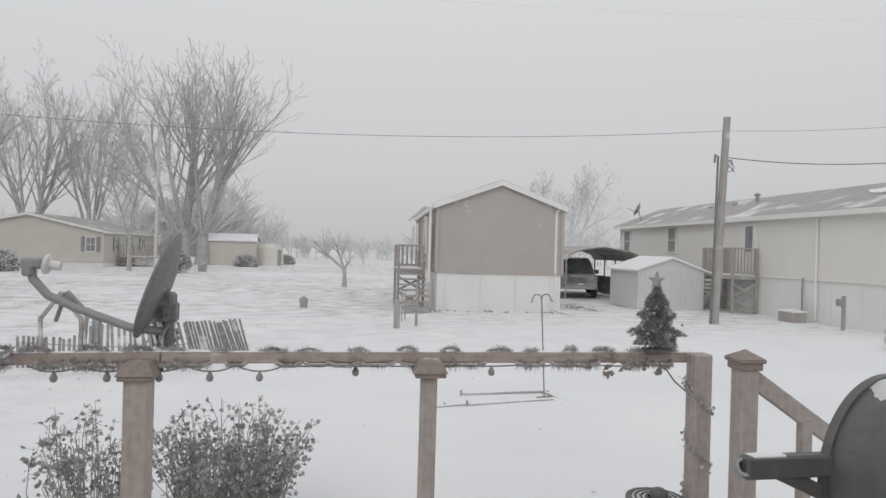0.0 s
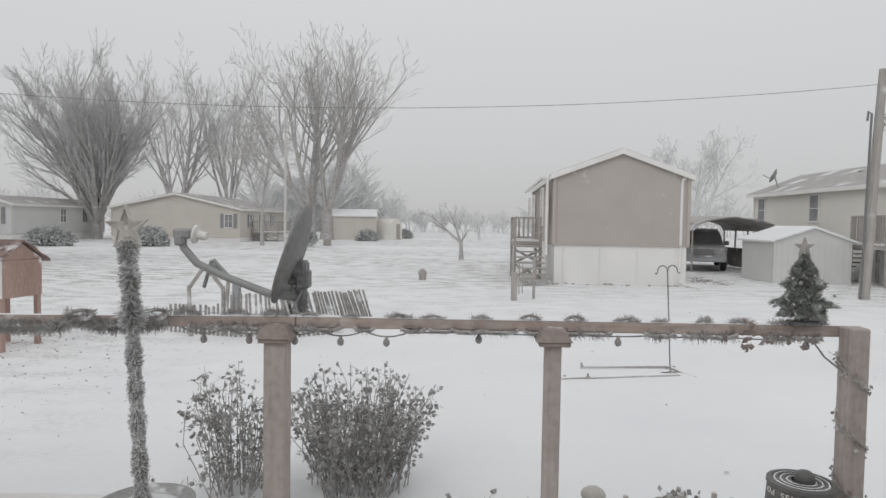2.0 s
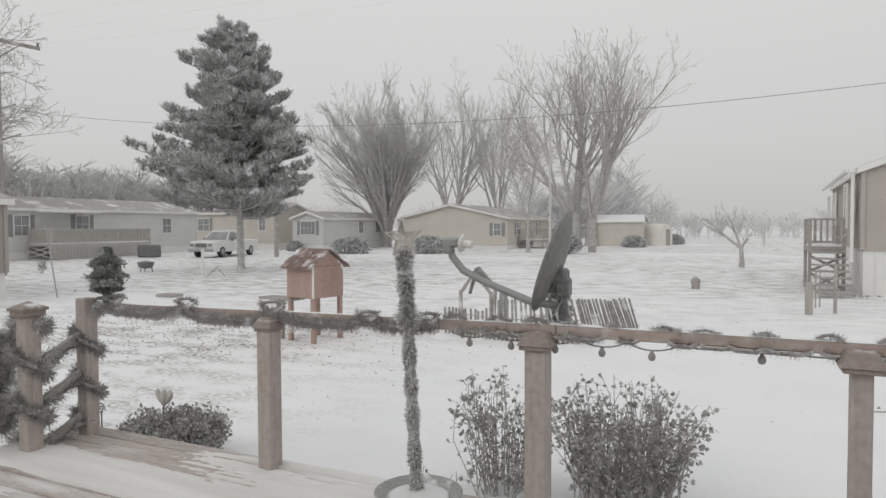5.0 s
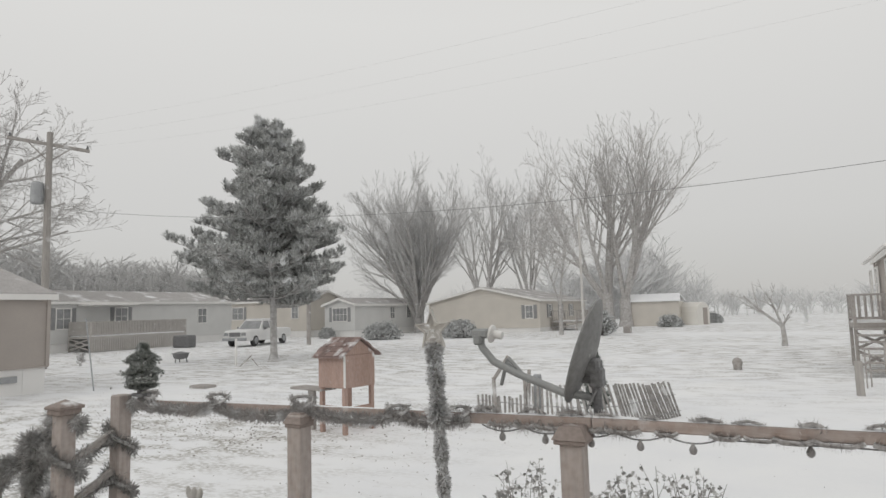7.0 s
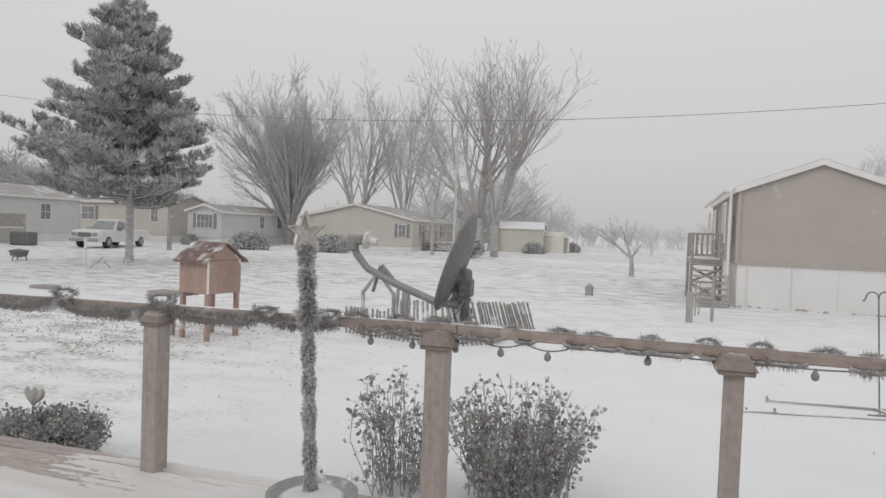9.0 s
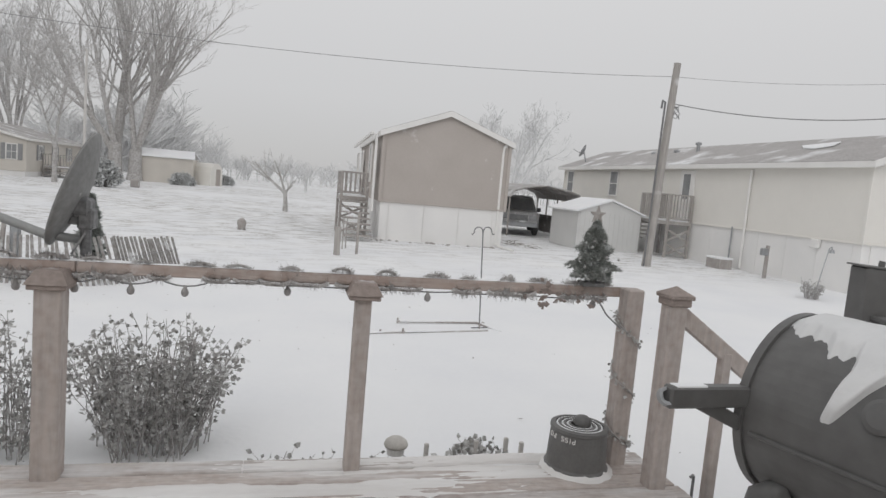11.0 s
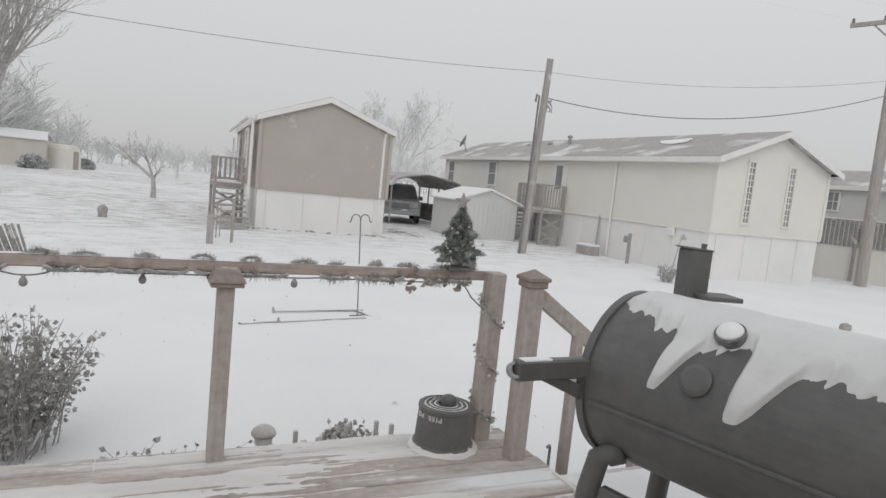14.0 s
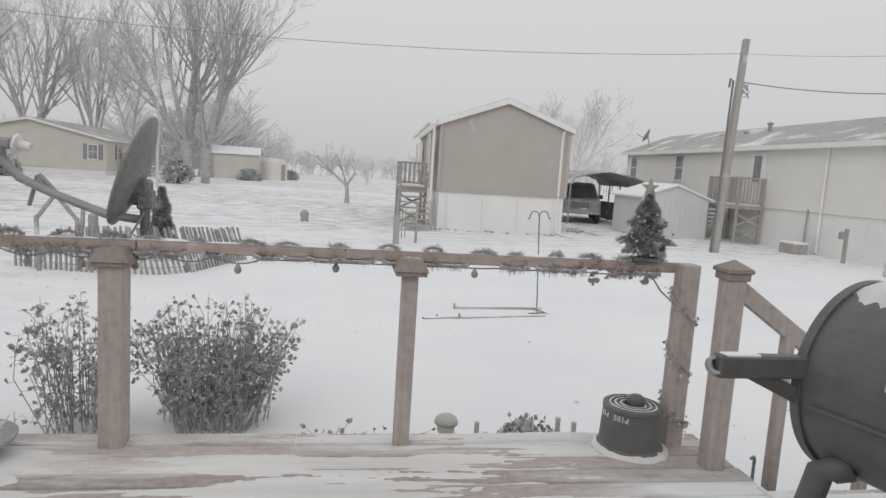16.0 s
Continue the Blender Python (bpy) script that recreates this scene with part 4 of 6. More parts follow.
# steps beyond the newel, and the platform under the smoker
plat = thing("landing", (3.42, 0.9, 0), "snowy wooden landing beside the deck", "landing", kind="structure")
lb = Geo().box((0, 0, 0), (0.138, 3.5, 0.035), 0.005).mesh("plank", DECKWOOD)
for i in range(6):
    ob = new("plank", lb)
    ob.parent, ob.location = plat, (-0.36 + i * 0.146, 0, DECK - 0.02)
part("landing_frame", Geo().box((0, 1.73, DECK - 0.12), (0.85, 0.04, 0.16)).box((0.42, 0, DECK - 0.12), (0.04, 3.5, 0.16)), GREYWOOD, plat)
part("edge_strip", Geo().box((-0.438, 0, DECK + 0.002), (0.018, 3.55, 0.02), 0.003), TRIM, plat)
g = Geo()
for j in range(24):
    for i in range(14):
        u, v = i / 13, j / 23
        x, y = -0.42 + 0.84 * u, 0.55 + 1.2 * v
        edge = min(u, 1 - u, v, 1 - v) * 6
        g.v.append((x, y, DECK - 0.002 + (0.055 * smooth_step(0.1, 0.9, v + 0.25 * nz(x * 4, y * 4, 2)) + 0.012 * nz(x * 7, y * 7)) * smooth_step(0, 1, edge) - 0.008))
g.f = [(j * 14 + i, j * 14 + i + 1, j * 14 + i + 15, j * 14 + i + 14) for j in range(23) for i in range(13)]
part("landing_snow", g, SNOW, plat, "snow drifted on the landing's far end", smooth=True, fix=False)
sr = thing("stair_railing", (2.92, 2.9, 0), "brown wooden stair railing running down from the newel", "railing")
part("handrail", Geo().beam((-0.01, 0.01, 1.40), (1.15, 0.01, 0.62), 0.045, 0.09, 0.006), WOOD, sr)
for x in (0.3, 0.85):
    part("baluster", Geo().box((x, 0.01, (1.40 - 0.68 * x) / 2), (0.058, 0.058, 1.40 - 0.68 * x), 0.006), WOOD, sr)
whole("bent_hook", Geo().tube([(3.02, 2.78, 0.42), (3.02, 2.78, 0.55), (3.0, 2.76, 0.57), (2.97, 2.74, 0.57)], 0.008, 6), DARKMETAL, "small bent metal hook at the deck edge", "hook")


# ---- bucket ----
BK = mat("bucket_plastic", (0.13, 0.128, 0.125), (0.17, 0.168, 0.165), 0.5, 5, 50, 0.3, bump=0.06)
bk = thing("bucket", (2.52, 3.15, DECK + 0.005), "dark upturned bucket with ringed top in snow", "bucket")
bk.scale = (0.96, 0.96, 0.92)
prof = [(0.185, 0.0), (0.187, 0.02), (0.176, 0.03), (0.165, 0.235), (0.170, 0.245), (0.168, 0.262), (0.150, 0.268)]
for r in (0.135, 0.105, 0.075, 0.045):
    prof += [(r + 0.006, 0.268), (r + 0.004, 0.256), (r - 0.009, 0.256), (r - 0.011, 0.268)]
prof += [(0.0, 0.268)]
part("body", Geo().lathe(prof, sides=44), BK, bk)
rings_g = Geo()
for r in (0.132, 0.102, 0.072):
    rings_g.lathe([(r + 0.004, 0.257), (r, 0.266), (r - 0.006, 0.266), (r - 0.009, 0.257)], sides=36)
part("snow_rings", rings_g, SNOW, bk, "snow caught in the ring grooves")
part("knob", Geo().lathe([(0.046, 0.262), (0.052, 0.275), (0.047, 0.305), (0.03, 0.322), (0.0, 0.327)], (0.01, -0.01, 0), 24), BK, bk, smooth=True)
g = Geo()
for j in range(40):
    a = 2 * math.pi * j / 40
    w, hh = 0.03 + 0.035 * abs(nz(math.cos(a) * 1.7, math.sin(a) * 1.7, 4)), 0.012 + 0.03 * abs(nz(math.cos(a) * 2.5, math.sin(a) * 2.5, 8))
    for r, z in ((0.18, hh), (0.186 + w * 0.4, hh * 0.8), (0.186 + w, -0.012)):
        g.v.append((r * math.cos(a), r * math.sin(a), z))
g.f = [(j * 3 + k, j * 3 + k + 1, (j + 1) % 40 * 3 + k + 1, (j + 1) % 40 * 3 + k) for j in range(40) for k in range(2)]
part("drift", g, THINSNOW, bk, "snow drifted against the bucket", smooth=True, fix=False)
for ch_, deg in zip("PISSPO", (235, 227.5, 220, 212, 192, 180)):
    cu = bpy.data.curves.new("lettering", "FONT")
    cu.body, cu.size, cu.extrude, cu.align_x = ch_, 0.045, 0.002, "CENTER"
    cu.materials.append(TRIM)
    ob = new("letter", cu)
    ob.parent = bk
    a = radians(deg)
    ob.location = (0.169 * math.cos(a), 0.169 * math.sin(a), 0.228)
    ob.rotation_euler = (radians(90), radians(180), a + radians(90))


# ---- plants by the deck ----
DRYLEAF = mat("dry_leaves", (0.19, 0.183, 0.16), (0.26, 0.245, 0.22), 0.85, 12, 60, 0.4, bump=0, snow=0.22, snow_scale=9, frost_haze=0.36)
STEM = mat("shrub_stems", (0.21, 0.185, 0.17), (0.29, 0.265, 0.25), 0.85, 8, 60, 0.4, bump=0, snow=0.18, snow_scale=8, frost_haze=0.24)


def leaf(g, c, d, size, rnd):
    up = Vector((rnd.gauss(0, 1), rnd.gauss(0, 1), rnd.gauss(0, 1)))
    s = d.cross(up).normalized() * size * 0.42
    k = d.cross(s).normalized() * size * 0.12
    g.face(c, c + d * size * 0.45 + s + k, c + d * size + k * 0.5)
    g.face(c, c + d * size + k * 0.5, c + d * size * 0.45 - s + k)


def shrub(x, y, w, dpt, h, stems, label, seed, leafy=9, size=0.05, bare=0.25):
    t = thing("shrub", (x, y, 0), label, "shrub")
    rnd = random.Random(seed)
    st, lv = Geo(), Geo()
    for i in range(stems):
        a = rnd.uniform(0, 6.283)
        reach = rnd.uniform(0.25, 1.0) ** 0.7
        hh = h * rnd.uniform(0.55, 1.08) * (1 - 0.22 * reach)
        tip = Vector((w / 2 * reach * math.cos(a), dpt / 2 * reach * math.sin(a), hh))
        foot = Vector((tip.x * 0.5 + rnd.gauss(0, w * 0.05), tip.y * 0.5 + rnd.gauss(0, dpt * 0.05), -0.03))
        mid = foot.lerp(tip, 0.5) + Vector((rnd.gauss(0, 0.05), rnd.gauss(0, 0.05), 0.1 * hh))
        pts = [foot, foot.lerp(mid, 0.6), mid, mid.lerp(tip, 0.55) + Vector((rnd.gauss(0, 0.02), rnd.gauss(0, 0.02), 0)), tip]
        st.tube(pts, [0.0045, 0.004, 0.0033, 0.0026, 0.0016], 4, False)
        for _ in range(leafy):
            u = rnd.uniform(bare, 1.0)
            q = u * 4
            k = min(3, int(q))
            c = pts[k].lerp(pts[k + 1], q - k)
            d = Vector((rnd.gauss(0, 1), rnd.gauss(0, 1), rnd.gauss(0.1, 0.8))).normalized()
            tw = c + d * rnd.uniform(0.02, 0.09)
            st.tube([c, tw], [0.002, 0.0012], 3, False)
            for _ in range(rnd.choice((1, 2, 3))):
                d2 = (d + Vector((rnd.gauss(0, 0.7), rnd.gauss(0, 0.7), rnd.gauss(0, 0.7)))).normalized()
                leaf(lv, tw, d2, size * rnd.uniform(0.6, 1.25), rnd)
    part("stem_mass", st, STEM, t, fix=False)
    part("foliage", lv, DRYLEAF, t, "curled dark winter leaves", fix=False)
    return t


shrub(0.04, 4.55, 1.22, 0.95, 0.95, 150, "leafy dark shrub with dry leaves below the deck", 41, 14, 0.036, 0.14)
shrub(-0.83, 4.48, 0.78, 0.7, 0.98, 48, "open dark shrub with few dry leaves below the deck", 47, 15, 0.038, 0.08)
shrub(-3.63, 3.95, 0.9, 0.8, 0.42, 640, "low rounded dark evergreen shrub beside the deck", 42, 14, 0.03)
# leafy garland wound on the corner post
vine = thing("garland", (2.765, 3.2, 1.0), "dark leafy garland spiralled round the corner post", "garland", "deck garlands")
rnd = random.Random(52)
lv, o = Geo(), Vector((2.765, 3.2, 1.0))
for p, q in zip(CORNER, CORNER[1:]):
    for _ in range(3 + int(16 * max(0, nz(p[2] * 9, 3.7)))):
        c = Vector(p).lerp(Vector(q), rnd.random()) - o
        c += Vector((rnd.gauss(0, 0.008), rnd.gauss(0, 0.008), rnd.gauss(0, 0.02)))
        d = (Vector((c.x, c.y, 0)).normalized() * 0.6 + Vector((rnd.gauss(0, 0.7), rnd.gauss(0, 0.7), rnd.gauss(-0.3, 0.7)))).normalized()
        leaf(lv, c, d, rnd.uniform(0.018, 0.036), rnd)
part("cord", Geo().tube([Vector(p) - o for p in CORNER], 0.005, 5), STEM, vine)
strips = part("leaves", lv, DRYLEAF, vine, fix=False)
strips["kind"] = "stuff"
# metal flower on a stalk over the low shrub
fl = thing("garden_flower", (-3.93, 4.1, -0.01), "pale metal tulip on a thin stalk", "garden ornament")
part("stalk", Geo().tube([(0, 0, -0.08), (0.01, 0, 0.42)], 0.006, 6), DARKMETAL, fl)
for i, (lean, wide) in enumerate(((-0.075, 0.045), (0.005, 0.05), (0.08, 0.045))):
    g = Geo()
    for j in range(9):
        u = j / 8
        half = wide * math.sin(math.pi * (0.12 + 0.83 * u)) ** 0.8
        for k in (-1, 0, 1):
            g.v.append((0.01 + lean * u * (2 - u) + half * k, -0.012 * (1 - k * k) * (1 + i % 2) + 0.01 * u, 0.41 + 0.14 * u))
    g.f = [(j * 3 + k, j * 3 + k + 1, j * 3 + k + 4, j * 3 + k + 3) for j in range(8) for k in range(2)]
    petal = part("petal", g, STARM, fl, smooth=True, fix=False)
    solid = petal.modifiers.new("thickness", "SOLIDIFY")
    solid.thickness = 0.004
whole("scroll_ornament", Geo().tube([(-3.95 + 0.05 * (1 - i / 16) * math.cos(i * 0.8), 3.5, 0.52 + 0.05 * (1 - i / 16) * math.sin(i * 0.8)) for i in range(16)], 0.006, 6).tube([(-3.94, 3.5, 0.0), (-3.94, 3.5, 0.5)], 0.006, 6), DARKMETAL, "curled iron garden scroll by the deck", "garden ornament")
# edging posts, plants and a solar lamp along the deck's far edge
for i, x in enumerate((1.73, 2.04, 2.235, 2.33)):
    z = 0.46 + 0.01 * (i % 3)
    ed = whole("edging_post", Geo().box((0, 0, z / 2), (0.026, 0.026, z), 0.004), PALEPOLE, "short grey edging post past the deck", "edging post", "edging posts by the deck")
    ed.location = (x, 3.5 + 0.01 * (i % 3), -0.01)
lamp = thing("solar_lamp", (1.545, 3.5, -0.03), "small domed garden lamp capped with snow", "garden lamp")
part("stem", Geo().tube([(0, 0, 0), (0, 0, 0.43)], 0.012, 8), DARKMETAL, lamp)
part("body", Geo().lathe([(0.05, 0.42), (0.055, 0.47), (0.0, 0.47)], sides=18), TRIM, lamp, "pale lamp body")
part("dome", Geo().lathe([(0.068, 0.468), (0.071, 0.48), (0.062, 0.502), (0.036, 0.52), (0.0, 0.526)], sides=22), STARM, lamp, smooth=True)
shrub(2.07, 3.53, 0.36, 0.16, 0.47, 80, "low frosted leafy plants along the deck edge", 43, 10, 0.04)
shrub(-0.95, 3.6, 0.35, 0.2, 0.52, 26, "withered stalks beside the deck edge", 44, 4, 0.03)
shrub(0.93, 3.5, 0.6, 0.12, 0.415, 60, "low withered leafy plants along the deck edge", 45, 7, 0.036)
shrub(1.44, 3.5, 0.2, 0.12, 0.46, 16, "small frosted plant tuft at the deck edge", 48, 6, 0.036)


# ---- shepherd hook and garden bed ----
hk = thing("shepherd_hook", (3.62, 8.4, 0), "thin double shepherd hook standing in snow", "garden hook")
part("rod", Geo().tube([(0, 0, -0.05), (0, 0, 1.36)], 0.009, 7), DARKMETAL, hk)
hk.rotation_euler = (0, radians(-3.2), 0)
for sg in (-1, 1):
    pts = [(0, 0, 1.36)] + [(sg * (0.065 - 0.065 * math.cos(a)), 0, 1.38 + 0.075 * math.sin(a)) for a in [i * 0.4 for i in range(1, 9)]] + [(sg * 0.15, 0, 1.345), (sg * 0.165, 0, 1.36)]
    part("hook", Geo().tube(pts, 0.008, 7), DARKMETAL, hk)
part("cross_foot", Geo().tube([(-0.12, 0, 0.03), (0.12, 0, 0.03)], 0.008, 6), DARKMETAL, hk)
bed = thing("garden_bed", (2.9, 8.3, 0), "low snowed-in garden bed edged with timbers", "garden bed")
for a, b in (((-0.95, -0.35, 0.03), (-0.45, -0.28, 0.03)), ((-0.45, -0.28, 0.04), (0.8, -0.05, 0.03)), ((-0.42, 0.30, 0.05), (0.88, 0.38, 0.05)), ((0.75, 0.40, 0.05), (1.0, -0.1, 0.02))):
    q, r = Vector(a) - Vector((0, 0, 0.012)), Vector(b) - Vector((0, 0, 0.012))
    part("edging", Geo().beam(q, r, 0.03, 0.022, 0.006), GREYWOOD, bed)
    part("snow_ridge", Geo().beam(q + Vector((0.03, -0.01, 0.01)), r + Vector((-0.03, 0.015, 0.014)), 0.03, 0.022, 0.009), SNOW, bed)
for x, y, z in ((-0.45, -0.28, 0.08), (-0.42, 0.3, 0.09), (0.72, 0.1, 0.08), (-0.75, -0.3, 0.06)):
    part("peg", Geo().box((x, y, z / 2), (0.025, 0.025, z), 0.005), GREYWOOD, bed)


# ---- openings and fittings of the homes ----
DARKBOARD = mat("dark_stained_boards", (0.17, 0.15, 0.135), (0.23, 0.21, 0.19), 0.85, 3, 40, 0.5, bump=0.2, snow=0.24, snow_scale=3, frost_haze=0.22)
DARKSHUT = mat("dark_shutters", (0.17, 0.17, 0.175), (0.21, 0.21, 0.21), 0.7, 4, 40, 0.3, bump=0.05, frost_haze=0.16)


def W(home, x, y, z, w, h, face, **kw):
    return window(home, tuple(at(home, x, y, z)), w, h, face, **kw)


def porch(name, x0, x1, y0, y1, z, label, rail=0.95, steps=None, lattice=False, gap=0.13, sides="xXyY", group="porches", bw=0.04, wood=GREYWOOD):
    """A raised wooden stoop: posts, boards, railings with balusters."""
    t = thing(name, ((x0 + x1) / 2, (y0 + y1) / 2, 0), label, "porch", group)
    hx, hy = (x1 - x0) / 2, (y1 - y0) / 2
    part("platform", Geo().box((0, 0, z - 0.07), (2 * hx, 2 * hy, 0.14), 0.01), wood, t)
    part("platform_snow", Geo().box((0, 0, z + 0.02), (2 * hx - 0.08, 2 * hy - 0.08, 0.04), 0.018), SNOW, t)
    for x in (-hx + 0.05, hx - 0.05):
        for y in (-hy + 0.05, hy - 0.05):
            part("post", Geo().box((x, y, (z + rail) / 2), (0.09, 0.09, z + rail + 0.02), 0.006), wood, t)
    runs = {"x": ((-hx + 0.05, -hy), (-hx + 0.05, hy)), "X": ((hx - 0.05, -hy), (hx - 0.05, hy)), "y": ((-hx, -hy + 0.05), (hx, -hy + 0.05)), "Y": ((-hx, hy - 0.05), (hx, hy - 0.05))}
    for k in sides:
        a, b = [Vector((*p, 0)) for p in runs[k]]
        for zz in (z + 0.12, z + rail):
            part("rail", Geo().beam(a + Vector((0, 0, zz)), b + Vector((0, 0, zz)), 0.06, 0.05, 0.005), wood, t)
        n = max(2, int((b - a).length / gap))
        for i in range(1, n):
            p = a.lerp(b, i / n)
            part("baluster", Geo().box((p.x, p.y, z + (rail + 0.1) / 2), (bw, bw, rail - 0.1), 0.003), wood, t)
    for zz in ((0.35,) if z < 1 else (0.3, z * 0.6)):
        part("cross_brace", Geo().beam((-hx + 0.05, -hy + 0.05, zz - 0.2), (hx - 0.05, -hy + 0.05, zz + 0.25), 0.03, 0.08, 0.005).beam((-hx + 0.05, -hy + 0.05, zz + 0.25), (hx - 0.05, -hy + 0.05, zz - 0.2), 0.032, 0.08, 0.005), wood, t)
    if lattice:
        n = int(2 * hy / 0.16)
        for i in range(n):
            part("skirt_board", Geo().box((hx - 0.02, -hy + (i + 0.5) * 2 * hy / n, (z - 0.14) / 2), (0.02, 0.13, z - 0.14), 0.003), wood, t)
    if steps:
        dx, dy = steps
        n = max(2, round(z / 0.19))
        for i in range(n):
            d = 0.28 * (i + 0.5)
            part("step", Geo().box((dx * (hx + d), dy * (hy + d), z - (i + 1) * z / (n + 1)), (0.3 if dx else 0.9, 0.3 if dy else 0.9, 0.05), 0.006), wood, t)
    return t


# tan home: side windows, downspouts, stoop
for y, h in ((22.3, 1.25), (26.5, 1.1), (29.5, 1.1)):
    W(brown, 3.95, y, 2.55, 0.8, h, "x-", cols=1, rows=2)
for x in (3.97, 8.30):
    q = at(brown, x, 20.9, 0)
    part("downspout", Geo().tube([(q.x, q.y - 0.12, 3.48), (q.x, q.y - 0.05, 3.34), (q.x, q.y - 0.02, 3.2), (q.x, q.y - 0.02, 0.95)], 0.045, 8), TRIM, brown, "white downspout")
for x in (3.83, 8.37):
    q = at(brown, x, 26.2, 3.5)
    part("gutter", Geo().box(tuple(q), (0.11, 10.7, 0.11), 0.02), TRIM, brown)
q = at(brown, 4.3, 20.93, 0)
part("conduit", Geo().tube([(q.x, q.y, 0), (q.x, q.y, 1.62)], 0.018, 6), METAL, brown)
part("outlet_hood", Geo().box((q.x + 0.02, q.y, 1.66), (0.26, 0.1, 0.1), 0.03), TRIM, brown)
porch("stoop", 2.72, 3.70, 22.0, 23.4, 1.35, "weathered wooden stoop with railing beside the tan home", 0.82, (0, -1), sides="xyY", gap=0.15)
for x, y, h, w, lab in ((2.24, 16.25, 0.72, 0.15, "thick pale wooden stake in the snow"), (2.80, 16.7, 1.08, 0.07, "thin dark metal stake in the snow"), (2.5, 17.6, 0.9, 0.03, "thin rod standing in the snow"), (2.62, 17.9, 0.85, 0.03, "thin rod standing in the snow")):
    ob = whole("stake", Geo().box((0, 0, h / 2 - 0.05), (w, w, h + 0.1), 0.01), GREYWOOD if w < 0.1 else POLEWOOD, lab, "stake", "stakes in the yard")
    ob.location = (x, y, 0)
rnd = random.Random(3)
for i in range(22):
    k = rnd.uniform(0.03, 0.08)
    c = (rnd.uniform(3.6, 8.2), 20.62 + rnd.gauss(0, 0.14), k * 0.3)
    ob = whole("stone", Geo().lathe([(0, -k * 0.5), (k * 0.8, -k * 0.3), (k, 0), (k * 0.6, k * 0.45), (0, k * 0.5)], (0, 0, 0), 7), GREYWOOD, "dark edging stone poking from snow", "stone", "edging stones")
    ob.location = c

# cream home
for y in (27.5, 32.2):
    W(white, 16.0, y, 2.8, 0.75, 1.15, "x-", cols=1, rows=2)
dq = at(white, 15.98, 21.8, 2.42)
door = part("door_1", Geo().box(tuple(dq), (0.06, 0.9, 1.95), 0.01), TRIM, white, "white entrance door with oval glass")
part("door_glass", Geo().box(tuple(dq + Vector((-0.035, 0, 0.35))), (0.02, 0.42, 0.95), 0.008), GLASS, door)
for x in (17.35, 19.15):
    fr = W(white, x, 13.8, 2.68, 0.30, 1.9, "y-", cols=2, rows=10, trim=CREAM)
for y, z in ((23.7, 4.42), (25.2, 4.15), (27.0, 4.1)):
    q = at(white, 17.6, y, z)
    part("roof_vent", Geo().tube([(q.x, q.y, q.z - 0.5), (q.x, q.y, q.z + 0.22)], 0.07, 8).lathe([(0.12, 0.2), (0.12, 0.28), (0.0, 0.33)], tuple(q), 10), METAL, white)
q = at(white, 15.93, 18.3, 0)
part("downspout", Geo().tube([(q.x, q.y, 3.4), (q.x, q.y, 0.1)], 0.04, 6), TRIM, white)
q = at(white, 15.94, 18.9, 0)
part("service_pipe", Geo().tube([(q.x, q.y, 1.45), (q.x, q.y, 0.05)], 0.03, 6), METAL, white)
part("meter_box", Geo().box((q.x + 0.01, q.y - 3.6, 1.25), (0.12, 0.28, 0.26), 0.02), TRIM, white)
part("roof_drift", Geo().prism([(at(white, 17.75, 16.7, 4.43)), at(white, 17.3, 16.5, 4.26), at(white, 17.05, 17.0, 4.16), at(white, 17.2, 17.6, 4.21), at(white, 17.5, 18.0, 4.33), at(white, 17.62, 17.3, 4.38)], (0, 0, 0.03)), SNOW, white)
porch("porch", 14.9, 15.95, 21.2, 23.2, 1.4, "weathered wooden porch with balusters beside the cream home", 1.0, (0, 1), gap=0.12, sides="xyY", wood=POLEWOOD)
sd = thing("satellite_dish", (16.3, 31.6, 4.0), "small satellite dish on the far roof edge", "satellite dish")
part("mast", Geo().tube([(0.15, 0, -0.1), (0.02, 0, 0.3), (0, 0, 0.45)], 0.028, 6).tube([(0, 0, 0.32), (-0.35, 0.1, 0.42), (-0.55, 0.18, 0.55)], 0.02, 6), METAL, sd)
part("reflector", Geo().lathe([(0.0, 0.0), (0.2, 0.03), (0.36, 0.1), (0.36, 0.12), (0.2, 0.05), (0.0, 0.02)], (0.0, 0, 0.45), 20, Matrix.Rotation(radians(-35), 3, "Z") @ Matrix.Rotation(radians(-65), 3, "Y")), METAL, sd)
acb = thing("utility_box", (15.35, 18.6, 0), "low snow-capped utility box against the cream home", "utility box")
part("box", Geo().box((0, 0, 0.17), (0.5, 0.75, 0.36), 0.03), GREYWOOD, acb)
part("snow_lid", Geo().box((0, 0, 0.37), (0.52, 0.77, 0.06), 0.025), SNOW, acb)
mb = thing("meter_post", (15.3, 16.4, 0), "dark post with small meter box in the snow", "meter post")
part("post", Geo().box((0, 0, 0.5), (0.09, 0.09, 1.05), 0.008), GREYWOOD, mb)
part("box", Geo().box((-0.13, -0.02, 0.83), (0.2, 0.16, 0.22), 0.02), METAL, mb)
gl = thing("garden_light_rod", (13.75, 12.9, 0), "leaning thin rod with a lamp and dry plant at its foot", "garden light")
part("rod", Geo().tube([(0, 0, 0), (0.42, 0.15, 1.25), (0.52, 0.18, 1.3), (0.56, 0.2, 1.22)], 0.014, 6), METAL, gl)
part("lamp", Geo().lathe([(0.07, -0.06), (0.05, 0.02), (0.0, 0.05)], (0.56, 0.2, 1.2), 10), METAL, gl)
shrub(13.6, 12.8, 0.6, 0.5, 0.5, 60, "small dry plant tuft in the snow", 46, 5, 0.04)
